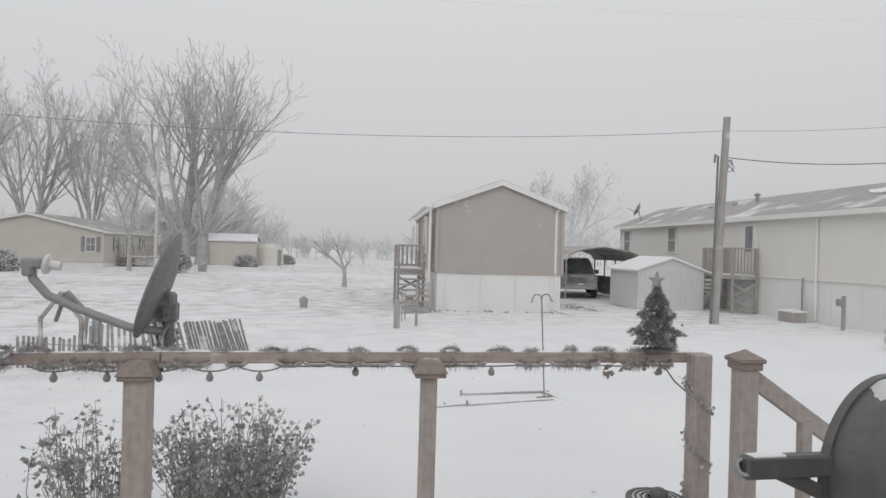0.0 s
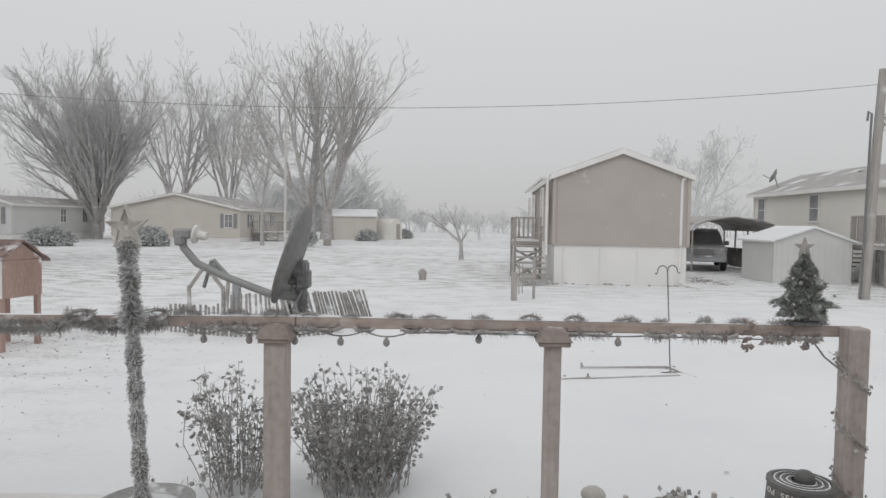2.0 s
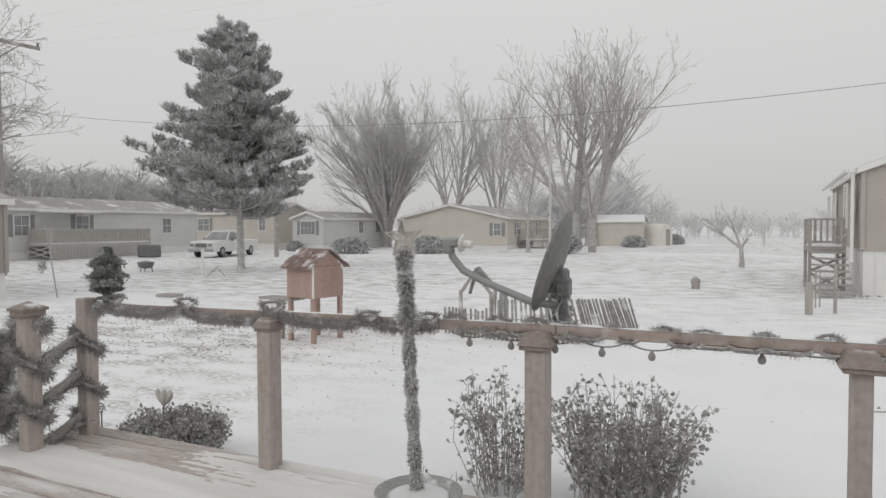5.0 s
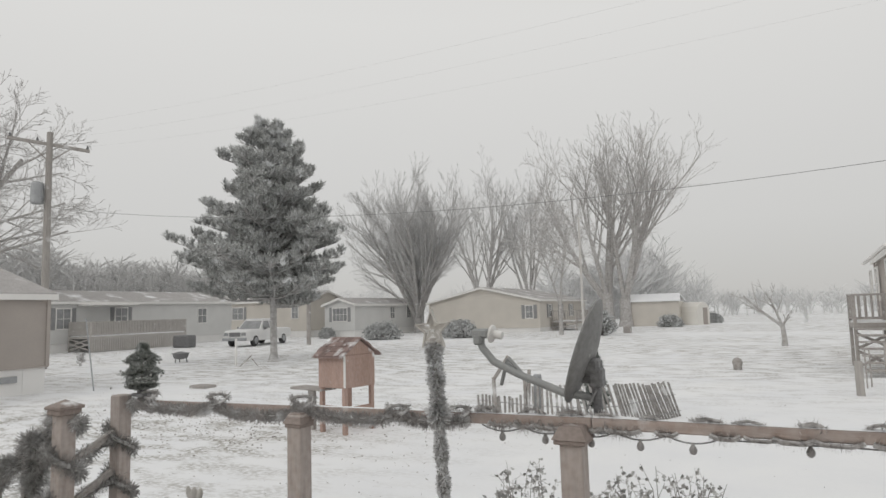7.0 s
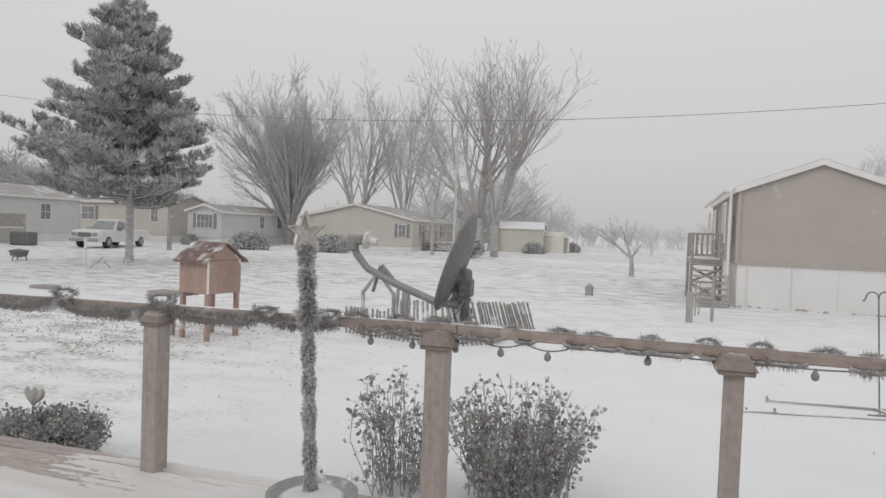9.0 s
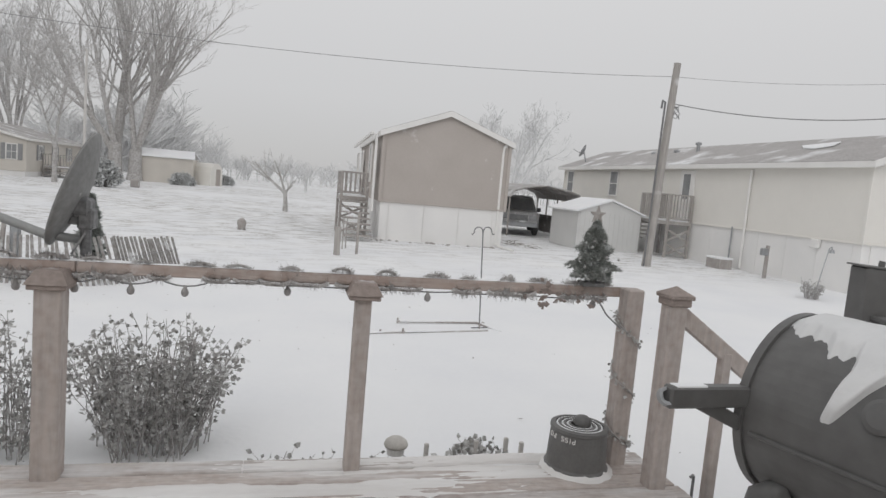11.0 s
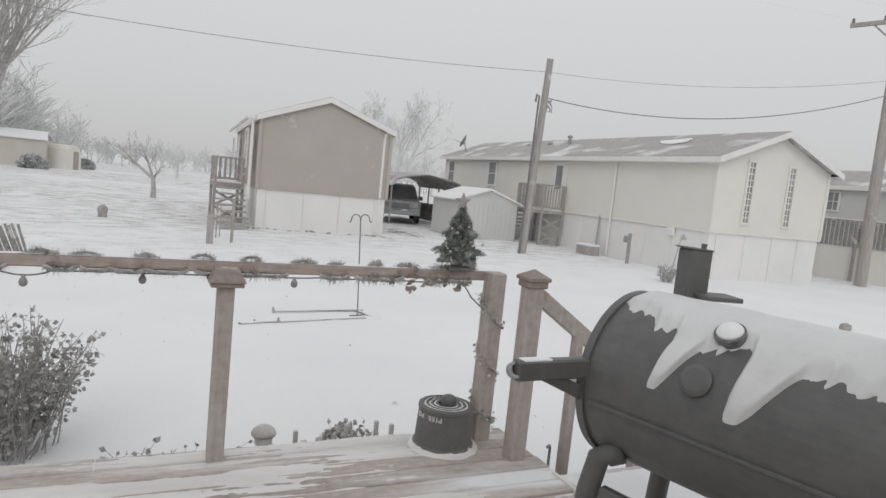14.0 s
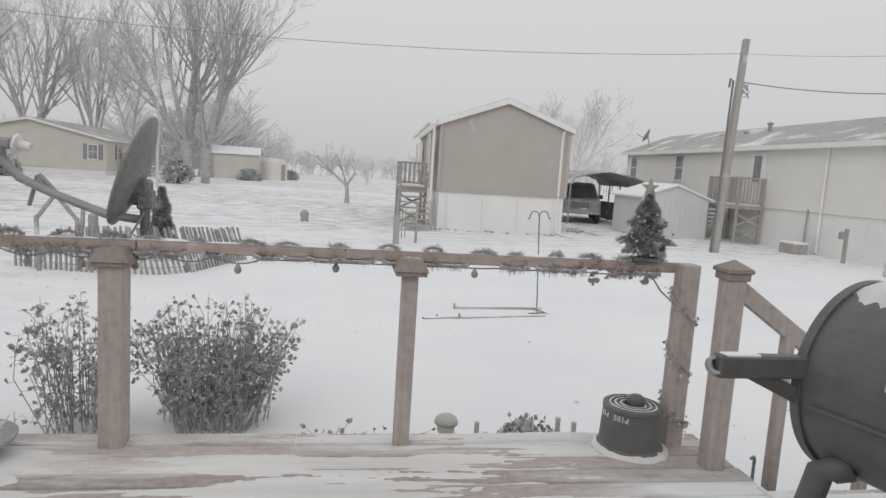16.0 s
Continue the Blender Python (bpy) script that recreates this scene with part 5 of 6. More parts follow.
W(east, 25.3, 16.6, 2.9, 0.7, 0.75, "x-", cols=3, rows=2)
ef = thing("board_porch", (23.9, 16.1, 0), "dark boarded porch before the pale grey home", "porch")
dv = Vector((0.62, -2.9, 0))
for i in range(20):
    q = dv * (i / 19)
    part("board", Geo().beam((q.x, q.y, 1.24), (q.x, q.y, 2.16 + 0.02 * (i % 2)), 0.03, 0.145, 0.004, (-0.21, -0.98, 0)), DARKBOARD, ef)
part("top_rail", Geo().beam((0, 0, 2.2), (dv.x, dv.y, 2.2), 0.1, 0.05, 0.006), DARKBOARD, ef)
part("snow_ridge", Geo().beam((0, 0, 2.235), (dv.x, dv.y, 2.235), 0.07, 0.03, 0.01), SNOW, ef)
part("skirting", Geo().beam((0.05, 0, 0.6), (dv.x + 0.05, dv.y, 0.6), 0.03, 1.25), CREAM, ef)
for u in (0.02, 0.5, 0.98):
    part("post", Geo().box((dv.x * u - 0.06, dv.y * u, 1.1), (0.09, 0.09, 2.25), 0.005), DARKBOARD, ef)

# taupe home beside
W(longh, -41.0, 25.9, 2.2, 1.0, 1.35, "x+", shutters=True, shade=DARKSHUT)
W(longh, -41.0, 30.1, 2.3, 1.0, 1.2, "x+", shutters=True, shade=DARKSHUT)
W(longh, -41.0, 37.4, 2.2, 0.9, 1.2, "x+")
W(house3, -46.2, 46.5, 2.3, 1.5, 1.2, "y-", shutters=True, shade=DARKSHUT)
W(house3, -39.0, 46.5, 2.3, 0.8, 1.2, "y-")
W(far1, -32.75, 45.0, 1.95, 1.55, 1.15, "y-", shutters=True, shade=DARKSHUT, cols=4)
W(far1, -31.2, 51.0, 2.0, 0.8, 1.1, "x+")
W(far1, -31.2, 54.0, 2.0, 0.8, 1.1, "x+")
W(mid1, -18.2, 52.5, 1.75, 0.7, 1.1, "y-", shutters=True, shade=DARKSHUT)
for y in (55.3, 58.6, 62.0):
    W(mid1, -17.28, y, 1.8, 0.8, 1.1, "x+", shutters=True, shade=DARKSHUT)
q = at(left, -18.27, 10.3, 0.45)
part("skirt_vent", Geo().box(tuple(q), (0.05, 0.45, 0.18), 0.01), METAL, left)
porch("porch", -40.9, -38.6, 26.2, 33.8, 1.0, "long weathered wooden porch on the pale grey home", 0.95, None, sides="Xy", gap=0.12, bw=0.085, wood=PORCHWOOD, lattice=True)
porch("porch", -17.2, -14.9, 55.5, 59.5, 0.8, "small wooden porch on the beige home", 0.95, None, sides="Xy", gap=0.2)
aw = thing("porch_roof", (-40.2, 28.6, 3.1), "flat porch roof over the window", "awning")
part("slab", Geo().box((0, 0, 0), (1.6, 3.6, 0.12), 0.02), TRIM, aw)


# ---- sheds, carport, vehicles ----
shed = thing("shed", (13.25, 23.8, 0), "pale metal garden shed with a low snowy roof", "shed")


def turned(g, rz, loc=(0, 0, 0)):
    m = Matrix.Translation(loc) @ Matrix.Rotation(radians(rz), 4, "Z")
    g.v = [tuple(m @ Vector(p)) for p in g.v]
    return g


a_ = -2
sw, sdp = 2.65, 2.7
g = Geo()
g.prism([(-sw / 2, -sdp / 2, 0), (sw / 2, -sdp / 2, 0), (sw / 2, -sdp / 2, 1.5), (0, -sdp / 2, 1.95), (-sw / 2, -sdp / 2, 1.5)], (0, sdp, 0))
part("wall", turned(g, a_), PALEGREY, shed)
g = Geo()
for i in range(13):
    g.box((-sw / 2 + 0.09 + i * 0.206, -sdp / 2 - 0.008, 0.74), (0.03, 0.02, 1.45), 0.004)
part("wall_ribs", turned(g, a_), PALEGREY, shed)
g = Geo()
for sg in (-1, 1):
    g.prism([(0, -sdp / 2 - 0.12, 2.03), (sg * (sw / 2 + 0.15), -sdp / 2 - 0.12, 1.51), (sg * (sw / 2 + 0.15), -sdp / 2 - 0.12, 1.45), (0, -sdp / 2 - 0.12, 1.96)], (0, sdp + 0.24, 0))
part("roof", turned(g, a_), SNOW, shed, "snow-covered roof")

carport = thing("carport", (12.5, 29.8, 0), "open grey metal carport with a rounded roof", "carport")
arc = lambda s: [(s * 1.75, 0), (s * 1.75, 1.75), (s * 1.55, 2.05), (s * 1.1, 2.2), (0, 2.38)]
for k in range(5):
    y = -2.6 + k * 1.3
    pts = [(x, y, z) for x, z in arc(-1)] + [(x, y, z) for x, z in arc(1)[::-1][1:]]
    part("hoop", Geo().tube(pts, 0.04, 7), GREYWOOD, carport)
o = [(x, z) for x, z in arc(-1)[1:]] + [(x, z) for x, z in arc(1)[::-1][1:-1]]
g = Geo()
outer = [(x * 1.03, -2.75, z + 0.05) for x, z in o]
inner = [(x * 1.0, -2.75, z + 0.01) for x, z in o]
g.prism(outer + inner[::-1], (0, 5.5, 0))
part("roof", g, SHINGLE, carport, "grey roof streaked with snow", fix=True)
part("side_panel", Geo().box((1.70, 0.0, 0.5), (0.04, 5.2, 0.9), 0.004), DARKBOARD, carport, "dark side panel")

# dark paint lifted with white so the roofed car reads pale through haze
PAINTDARK = mat("dark_car_paint", (0.17, 0.167, 0.165), (0.22, 0.217, 0.212), 0.5, 2, 30, 0.2, bump=0.02, snow=0.3, snow_scale=2, frost_haze=0.25)
PAINTWHITE = mat("white_car_paint", (0.74, 0.74, 0.73), (0.68, 0.68, 0.68), 0.4, 2, 30, 0.1, bump=0.02)
TYRE = mat("tyre_rubber", (0.05, 0.05, 0.05), (0.08, 0.08, 0.08), 0.85, 8, 60, 0.3, bump=0.1)


def loft(sections):
    """A body through cross-sections (x, half width, floor, shoulder, top half width, top)."""
    g = Geo()
    for x, w, z0, z1, wt, zt in sections:
        g.v += [(x, -w, z0), (x, -w, z1), (x, -wt, zt), (x, wt, zt), (x, w, z1), (x, w, z0)]
    for i in range(len(sections) - 1):
        for j in range(6):
            k = (j + 1) % 6
            g.f.append((i * 6 + j, i * 6 + k, i * 6 + 6 + k, i * 6 + 6 + j))
    g.f.append(tuple(range(6)))
    g.f.append(tuple(range(len(g.v) - 1, len(g.v) - 7, -1)))
    return g


def vehicle(name, loc, rz, paint, pickup, label):
    t = thing(name, loc, label, "pickup truck" if pickup else "car", "")
    t.rotation_euler = (0, 0, radians(rz))
    L = 2.9
    b = [(-L, 0.86, 0.5, 0.95, 0.8, 1.02), (-L + 0.25, 0.96, 0.42, 1.0, 0.88, 1.1), (-1.1, 0.98, 0.38, 1.05, 0.92, 1.16), (0.4, 0.98, 0.38, 1.05, 0.92, 1.14), (L - 0.15, 0.98, 0.45, 1.05, 0.94, 1.12), (L, 0.94, 0.5, 1.03, 0.92, 1.08)]
    part("body", loft(b), paint, t)
    c = [(-1.25, 0.9, 1.08, 1.12, 0.88, 1.14), (-0.55, 0.9, 1.08, 1.12, 0.72, 1.78), (0.75 if pickup else 2.0, 0.9, 1.08, 1.12, 0.72, 1.8), (1.05 if pickup else 2.7, 0.9, 1.08, 1.12, 0.84, 1.16)]
    part("cab", loft(c), paint, t)
    part("roof_snow", Geo().box((0.1, 0, 1.82), (1.3, 1.35, 0.06), 0.025), SNOW, t)
    for sd in (-1, 1):
        for x0, x1 in ((-0.72, 0.0), (0.08, 0.7)):
            part("side_window", Geo().prism([(x0 - (0.25 if x0 < -0.5 else 0), sd * 0.905, 1.2), (x1, sd * 0.905, 1.2), (x1, sd * 0.76, 1.68), (x0 + 0.12, sd * 0.76, 1.68)], (0, sd * 0.015, 0)), GLASS, t)
        for x in (-1.9, 1.8):
            wheel = part("wheel", Geo().lathe([(0.0, -0.13), (0.30, -0.13), (0.385, -0.09), (0.39, 0.09), (0.30, 0.13), (0.0, 0.13)], (x, sd * 0.86, 0.39), 22, Matrix.Rotation(radians(90), 3, "X")), TYRE, t)
            part("rim", Geo().lathe([(0.0, -0.02), (0.2, -0.02), (0.23, 0.0), (0.2, 0.02), (0.0, 0.02)], (x, sd * 1.0, 0.39), 18, Matrix.Rotation(radians(90), 3, "X")), METAL, wheel)
        part("headlight", Geo().box((-L + 0.02, sd * 0.66, 0.86), (0.1, 0.34, 0.2), 0.03), GLASS, t)
        part("mirror", Geo().box((-0.85, sd * 1.06, 1.2), (0.12, 0.2, 0.2), 0.03), DARKMETAL, t)
    part("windscreen", Geo().prism([(-1.22, -0.8, 1.17), (-1.22, 0.8, 1.17), (-0.62, 0.66, 1.7), (-0.62, -0.66, 1.7)], (-0.02, 0, 0.01)), GLASS, t)
    part("grille", Geo().box((-L - 0.01, 0, 0.84), (0.05, 0.85, 0.26), 0.02), DARKMETAL, t)
    part("bumper", Geo().box((-L - 0.06, 0, 0.52), (0.16, 1.8, 0.2), 0.04), METAL, t)
    if pickup:
        part("cargo_bed_snow", Geo().box((2.0, 0, 1.1), (1.6, 1.6, 0.1), 0.04), SNOW, t)
    return t


vehicle("pickup_truck", (-32.0, 34.4, 0), 102, PAINTWHITE, True, "white crew cab pickup truck parked on snow")
vehicle("parked_car", (12.4, 30.6, 0), 72, PAINTDARK, False, "dark parked car under the carport, flecked with snow and paled by painted haze")

fs1 = thing("storage_building", (-10.2, 66.5, 0), "low beige storage building with a snowy roof", "shed")
part("wall", Geo().box((0, 0, 1.15), (5.4, 3.6, 2.4), 0.03), BEIGE, fs1)
g = Geo().prism([(-2.9, -2.0, 2.35), (2.9, -2.0, 2.35), (2.6, 0, 3.05), (-2.6, 0, 3.05)], (0, 0, 0.1)).prism([(-2.9, 2.0, 2.35), (2.9, 2.0, 2.35), (2.6, 0, 3.05), (-2.6, 0, 3.05)], (0, 0, 0.1))
part("roof", g, SNOW, fs1, "snow-covered roof")
fs2 = thing("barrel_roof_shed", (-6.4, 66.6, 0), "small pale shed with a rounded roof", "shed")
fs2.rotation_euler = (0, 0, radians(58))
fs2.scale = (0.72, 0.72, 1)
o = [(-1.25, -1.5, 0), (-1.25, -1.5, 1.3), (-1.05, -1.5, 1.8), (-0.6, -1.5, 2.1), (0, -1.5, 2.2), (0.6, -1.5, 2.1), (1.05, -1.5, 1.8), (1.25, -1.5, 1.3), (1.25, -1.5, 0)]
part("shell", Geo().prism(o, (0, 3, 0)), CREAM, fs2)
part("door", Geo().box((0.35, -1.51, 0.85), (0.9, 0.05, 1.6), 0.02), GREYTAN, fs2)

# ---- hutch ----
RUST = mat("red_brown_boards", (0.34, 0.225, 0.18), (0.42, 0.29, 0.245), 0.75, 4, 50, 0.5, bump=0.25, stretch=(1, 1, 0.2), snow=0.12, snow_scale=5, frost_haze=0.06)
REDROOF = mat("dark_red_shingles", (0.20, 0.145, 0.13), (0.27, 0.20, 0.185), 0.85, 6, 40, 0.5, bump=0.3, snow=0.36, snow_scale=4, piece=0.2)
hut = thing("hutch", (-6.02, 9.28, 0), "red-brown wooden hutch on legs with a shingled roof", "hutch")
hut.rotation_euler = (0, 0, radians(-10))
part("box", Geo().box((0, 0, 1.05), (0.66, 0.74, 0.56), 0.012), RUST, hut)
for x in (-0.28, 0.28):
    for y in (-0.32, 0.32):
        part("leg", Geo().box((x, y, 0.37), (0.075, 0.075, 0.84), 0.006), RUST, hut)
part("corner_strip", Geo().box((0.325, -0.365, 1.05), (0.03, 0.03, 0.54), 0.003), TRIM, hut)
part("gable", Geo().prism([(-0.33, -0.37, 1.33), (-0.33, 0.37, 1.33), (-0.33, 0.0, 1.57)], (0.66, 0, 0)), RUST, hut)
for sd in (-1, 1):
    slope = part("roof_slope", Geo().prism([(-0.38, 0, 1.60), (0.38, 0, 1.60), (0.38, sd * 0.48, 1.28), (-0.38, sd * 0.48, 1.28)], (0, 0, 0.02)), REDROOF, hut)
    for rr in range(4):
        for cc in range(5):
            y = sd * (0.07 + rr * 0.115)
            z = 1.627 - abs(y) * 0.667
            part("shingle", Geo().box((-0.305 + cc * 0.15 + (0.02 if rr % 2 else -0.01), y, z), (0.14, 0.13, 0.014), 0.003, Matrix.Rotation(radians(-sd * 33.7), 3, "X")), REDROOF, slope)
part("ramp_table", Geo().box((-0.66, -0.2, 0.72), (0.84, 0.36, 0.04), 0.006), GREYWOOD, hut)
part("ramp_leg", Geo().box((-0.62, -0.26, 0.34), (0.14, 0.08, 0.74), 0.006), GREYWOOD, hut)
part("cross_bar", Geo().box((0, -0.32, 0.42), (0.56, 0.04, 0.09), 0.006), RUST, hut)
part("cross_bar", Geo().box((0.28, 0, 0.40), (0.04, 0.6, 0.09), 0.006), RUST, hut)

# ---- leaning picket fence ----
fen = thing("snow_fence", (-2.6, 10.9, 0), "low leaning picket fence round a garden patch", "fence")
rnd = random.Random(9)
run = [(-1.55, -0.15), (-0.3, -0.54), (0.7, -0.52), (1.1, -0.18), (1.75, 1.5)]
for (xa, ya), (xb, yb) in zip(run, run[1:]):
    d = math.hypot(xb - xa, yb - ya)
    n = int(d / 0.086)
    for i in range(n):
        u = i / n
        x, y = xa + (xb - xa) * u, ya + (yb - ya) * u
        lean = rnd.gauss(0.0, 0.018) - 0.22 * smooth_step(-0.1, 0.9, x)
        h = rnd.uniform(0.49, 0.53) + 0.25 * smooth_step(-0.75, -0.25, x) - 0.12 * smooth_step(1.0, 1.6, x)
        part("picket", Geo().beam((x, y, -0.03), (x + lean, y + rnd.gauss(0, 0.015), h), 0.041, 0.012, 0.002, (0, 1, 0)), DARKBOARD, fen)
    for zz in (0.12, 0.4):
        part("wire", Geo().tube([(xa - 0.3 * zz * smooth_step(-0.1, 0.9, xa), ya, zz), (xb - 0.3 * zz * smooth_step(-0.1, 0.9, xb), yb, zz)], 0.006, 5), WIRE, fen)
for (x, y, z), (xe, ye, ze) in (((-1.06, -0.5, -0.05), (-1.09, -0.52, 0.86)), ((-1.09, -0.5, 0.82), (-0.83, -0.44, 1.22)), ((-0.84, -0.44, 1.18), (-0.58, -0.35, 0.8)), ((-0.56, -0.34, -0.05), (-0.58, -0.35, 0.84)), ((-0.55, -0.33, 0.1), (-0.5, -0.32, 0.98))):
    part("support_post", Geo().beam((x, y, z), (xe, ye, ze), 0.055, 0.045, 0.006, (0, 1, 0)), GREYWOOD, fen)
part("pale_post", Geo().box((-0.37, -0.28, 0.4), (0.13, 0.1, 1.0), 0.02), METAL, fen)

# ---- yard oddments ----
stub = thing("tree_stump", (-0.4, 21.6, 0), "round dark stump poking from the snow", "stump")
part("trunk", Geo().lathe([(0.13, -0.05), (0.12, 0.1), (0.15, 0.2), (0.13, 0.3), (0.05, 0.36), (0.0, 0.37)], sides=12), GREYWOOD, stub, smooth=True)
fp = thing("fire_pit", (-23.6, 20.6, 0), "small round metal fire pit on legs", "fire pit")
part("bowl", Geo().lathe([(0.1, 0.16), (0.3, 0.22), (0.36, 0.42), (0.4, 0.44), (0.3, 0.46), (0.0, 0.52)], sides=18), DARKMETAL, fp)
for a in (0.5, 2.6, 4.7):
    part("leg", Geo().tube([(0.25 * math.cos(a), 0.25 * math.sin(a), 0.24), (0.3 * math.cos(a), 0.3 * math.sin(a), 0)], 0.025, 6), DARKMETAL, fp)
tub = whole("storage_bin", Geo().box((0, 0, 0.42), (1.5, 0.8, 0.84), 0.08), DARKMETAL, "dark storage bin beside the porch", "bin")
tub.location = (-36.0, 31.4, 0)
sg_ = thing("yard_sign", (-19.25, 19.7, 0), "white post with a small sign frame in the yard", "sign")
part("post", Geo().box((0, 0, 0.55), (0.08, 0.08, 1.15), 0.01), TRIM, sg_)
part("frame", Geo().beam((0.25, 0, 0.0), (0.75, 0.1, 0.42), 0.05, 0.03), GREYWOOD, sg_)
part("frame", Geo().beam((0.9, 0, 0.3), (1.1, 0.1, 0.02), 0.05, 0.03), GREYWOOD, sg_)
pl = whole("leaning_rod", Geo().tube([(-16.9, 11.9, 0), (-17.5, 12.0, 2.1)], 0.022, 6), METAL, "thin leaning rod stuck in the snow", "rod")
whole("ground_cover", Geo().box((-14.15, 13.4, 0.04), (0.65, 0.45, 0.1), 0.04), GREYWOOD, "low dark cover lying on the snow", "cover")


rk = whole("stone", Geo().lathe([(0.0, -0.03), (0.09, -0.02), (0.11, 0.05), (0.09, 0.12), (0.0, 0.15)], (0, 0, 0), 9), GREYWOOD, "dark round stone standing out of the snow", "stone")
rk.location = (13.0, 7.5, 0)
q = at(brown, 8.3, 20.9, 0)
part("downspout_shoe", Geo().tube([(q.x, q.y - 0.02, 0.95), (q.x, q.y - 0.03, 0.15), (q.x + 0.1, q.y - 0.3, 0.07), (q.x + 0.3, q.y - 1.2, 0.05)], 0.05, 8), TRIM, brown, "white downspout extension on the ground")
rnd = random.Random(14)
db = Geo()
for i in range(60):
    x, y = 9.5 + rnd.gauss(0, 0.25), 22.6 + rnd.uniform(-1.5, 1.6)
    a, k = rnd.uniform(0, 6.283), rnd.uniform(0.08, 0.3)
    db.tube([(x, y, ground_height(x, y) + 0.01), (x + k * math.cos(a), y + k * math.sin(a), ground_height(x, y) + rnd.uniform(0.02, 0.09))], [0.012, 0.006], 4, False)
whole("twig_litter", db, GREYWOOD, "loose twigs poking from the snow by the tan home", "twigs", kind="stuff", fix=False)
gz = thing("gazebo", (41.7, 112.4, 0), "small open gazebo far off in the mist", "gazebo")
for x in (-1.2, -0.4, 0.4, 1.2):
    part("post", Geo().box((x, 0, 1.5), (0.14, 0.14, 3.0), 0.01), FARWOOD, gz)
part("roof", Geo().prism([(-1.8, -1.6, 2.95), (1.8, -1.6, 2.95), (0.3, 0, 4.1), (-0.3, 0, 4.1)], (0, 0, 0.06)).prism([(1.8, 1.6, 2.95), (-1.8, 1.6, 2.95), (-0.3, 0, 4.1), (0.3, 0, 4.1)], (0, 0, 0.06)), FARWOOD, gz)
part("railing", Geo().beam((-5.5, 0, 2.2), (8, 0, 2.2), 0.1, 0.1).beam((-5.5, 0, 1.5), (8, 0, 1.5), 0.1, 0.1), FARWOOD, gz)
for i in range(9):
    part("railing_post", Geo().box((-5.5 + 1.6875 * i, 0, 1.1), (0.12, 0.12, 2.3), 0.01), FARWOOD, gz)


whole("yard_bin", Geo().box((-9.2, 48.8, 0.27), (0.55, 0.5, 0.58), 0.06), GREYWOOD, "dark low bin beside the maple", "bin")


# ---- poles and wires ----
def utility_pole(x, y, h, label, lean=(0, 0), arm=None, r=0.15, wood=POLEWOOD):
    t = thing("utility_pole", (x, y, 0), label, "utility pole", "poles")
    part("pole", Geo().tube([(0, 0, -0.3), (lean[0] / 2, lean[1] / 2, h / 2), (*lean, h)], [r * 1.15, r, r * 0.82], 12), wood, t)
    if arm:
        a, b = [Vector(p) - Vector((x, y, 0)) for p in arm]
        part("crossarm", Geo().beam(a, b, 0.12, 0.14, 0.01), POLEWOOD, t)
        m = (a + b) / 2
        for e in (a, b):
            part("brace", Geo().beam(m + (e - m) * 0.55, Vector((lean[0], lean[1], m.z - 0.8)), 0.04, 0.05), POLEWOOD, t)
        for u in (0.03, 0.35, 0.97):
            p = a.lerp(b, u)
            part("insulator", Geo().lathe([(0.04, 0), (0.06, 0.05), (0.035, 0.1), (0.055, 0.13), (0.0, 0.2)], (p.x, p.y, p.z + 0.06), 10), DARKMETAL, t)
    return t


utility_pole(12.03, 17.75, 6.3, "bare weathered utility pole leaning slightly in the snow", (0.2, -0.12), None, 0.125)
up1 = utility_pole(-27.63, 16.75, 10.5, "tall utility pole with crossarm and transformer", (0, 0), ((-28.45, 15.4, 10.1), (-26.80, 18.1, 9.8)))
part("transformer", Geo().lathe([(0.0, -0.5), (0.24, -0.48), (0.26, -0.4), (0.26, 0.4), (0.2, 0.48), (0.0, 0.5)], (-0.15, -0.38, 7.7), 16), METAL, up1, "grey transformer can")
utility_pole(-9.75, 38.7, 7.6, "slim pale pole standing in the open yard", (0, 0), None, 0.075, PALEPOLE)
utility_pole(-27.4, 34.3, 7.6, "thin utility pole beyond the pine", (0, 0), None, 0.13, GREYWOOD)
up2 = utility_pole(22.95, 13.5, 9.3, "tall utility pole with crossarm beside the cream home", (0, 0.1), ((22.2, 14.8, 8.75), (23.7, 12.4, 8.95)), 0.17)


def wire(a, b, sag, label, r=0.012, m=WIRE):
    a, b = Vector(a), Vector(b)
    pts = []
    for i in range(41):
        u = i / 40
        p = a.lerp(b, u)
        pts.append((p.x, p.y, p.z - sag * 4 * u * (1 - u)))
    return whole("overhead_wire", Geo().tube(pts, r, 5), m, label, "cable", "overhead wires")


wire((12.18, 17.68, 5.9), (-27.6, 16.8, 7.1), 1.4, "long dark overhead wire sagging between poles", 0.008)
wire((12.18, 17.68, 5.9), (22.95, 13.5, 6.9), 0.35, "thin overhead wire running to the far pole", 0.006)
wire((12.15, 17.68, 5.1), (22.95, 13.5, 6.45), 0.75, "dark service cable sagging between poles", 0.017)
for dy, (pa, pb) in enumerate((((-28.4, 15.5, 10.3), (23.6, 12.5, 9.1)), ((-27.5, 16.9, 10.2), (23.0, 13.6, 9.2)), ((-26.85, 18.0, 10.0), (22.3, 14.7, 8.95)))):
    wire(pa, pb, 1.0, "thin high power line crossing the yard", 0.002, FARWOOD)
g = Geo()
rnd = random.Random(4)
loop = [(12.33 + 0.12 * math.cos(a * 1.3) + rnd.gauss(0, 0.03), 17.62 + 0.05 * math.sin(a), 4.85 + 0.18 * math.sin(a) + rnd.gauss(0, 0.03)) for a in [i * 0.6 for i in range(36)]]
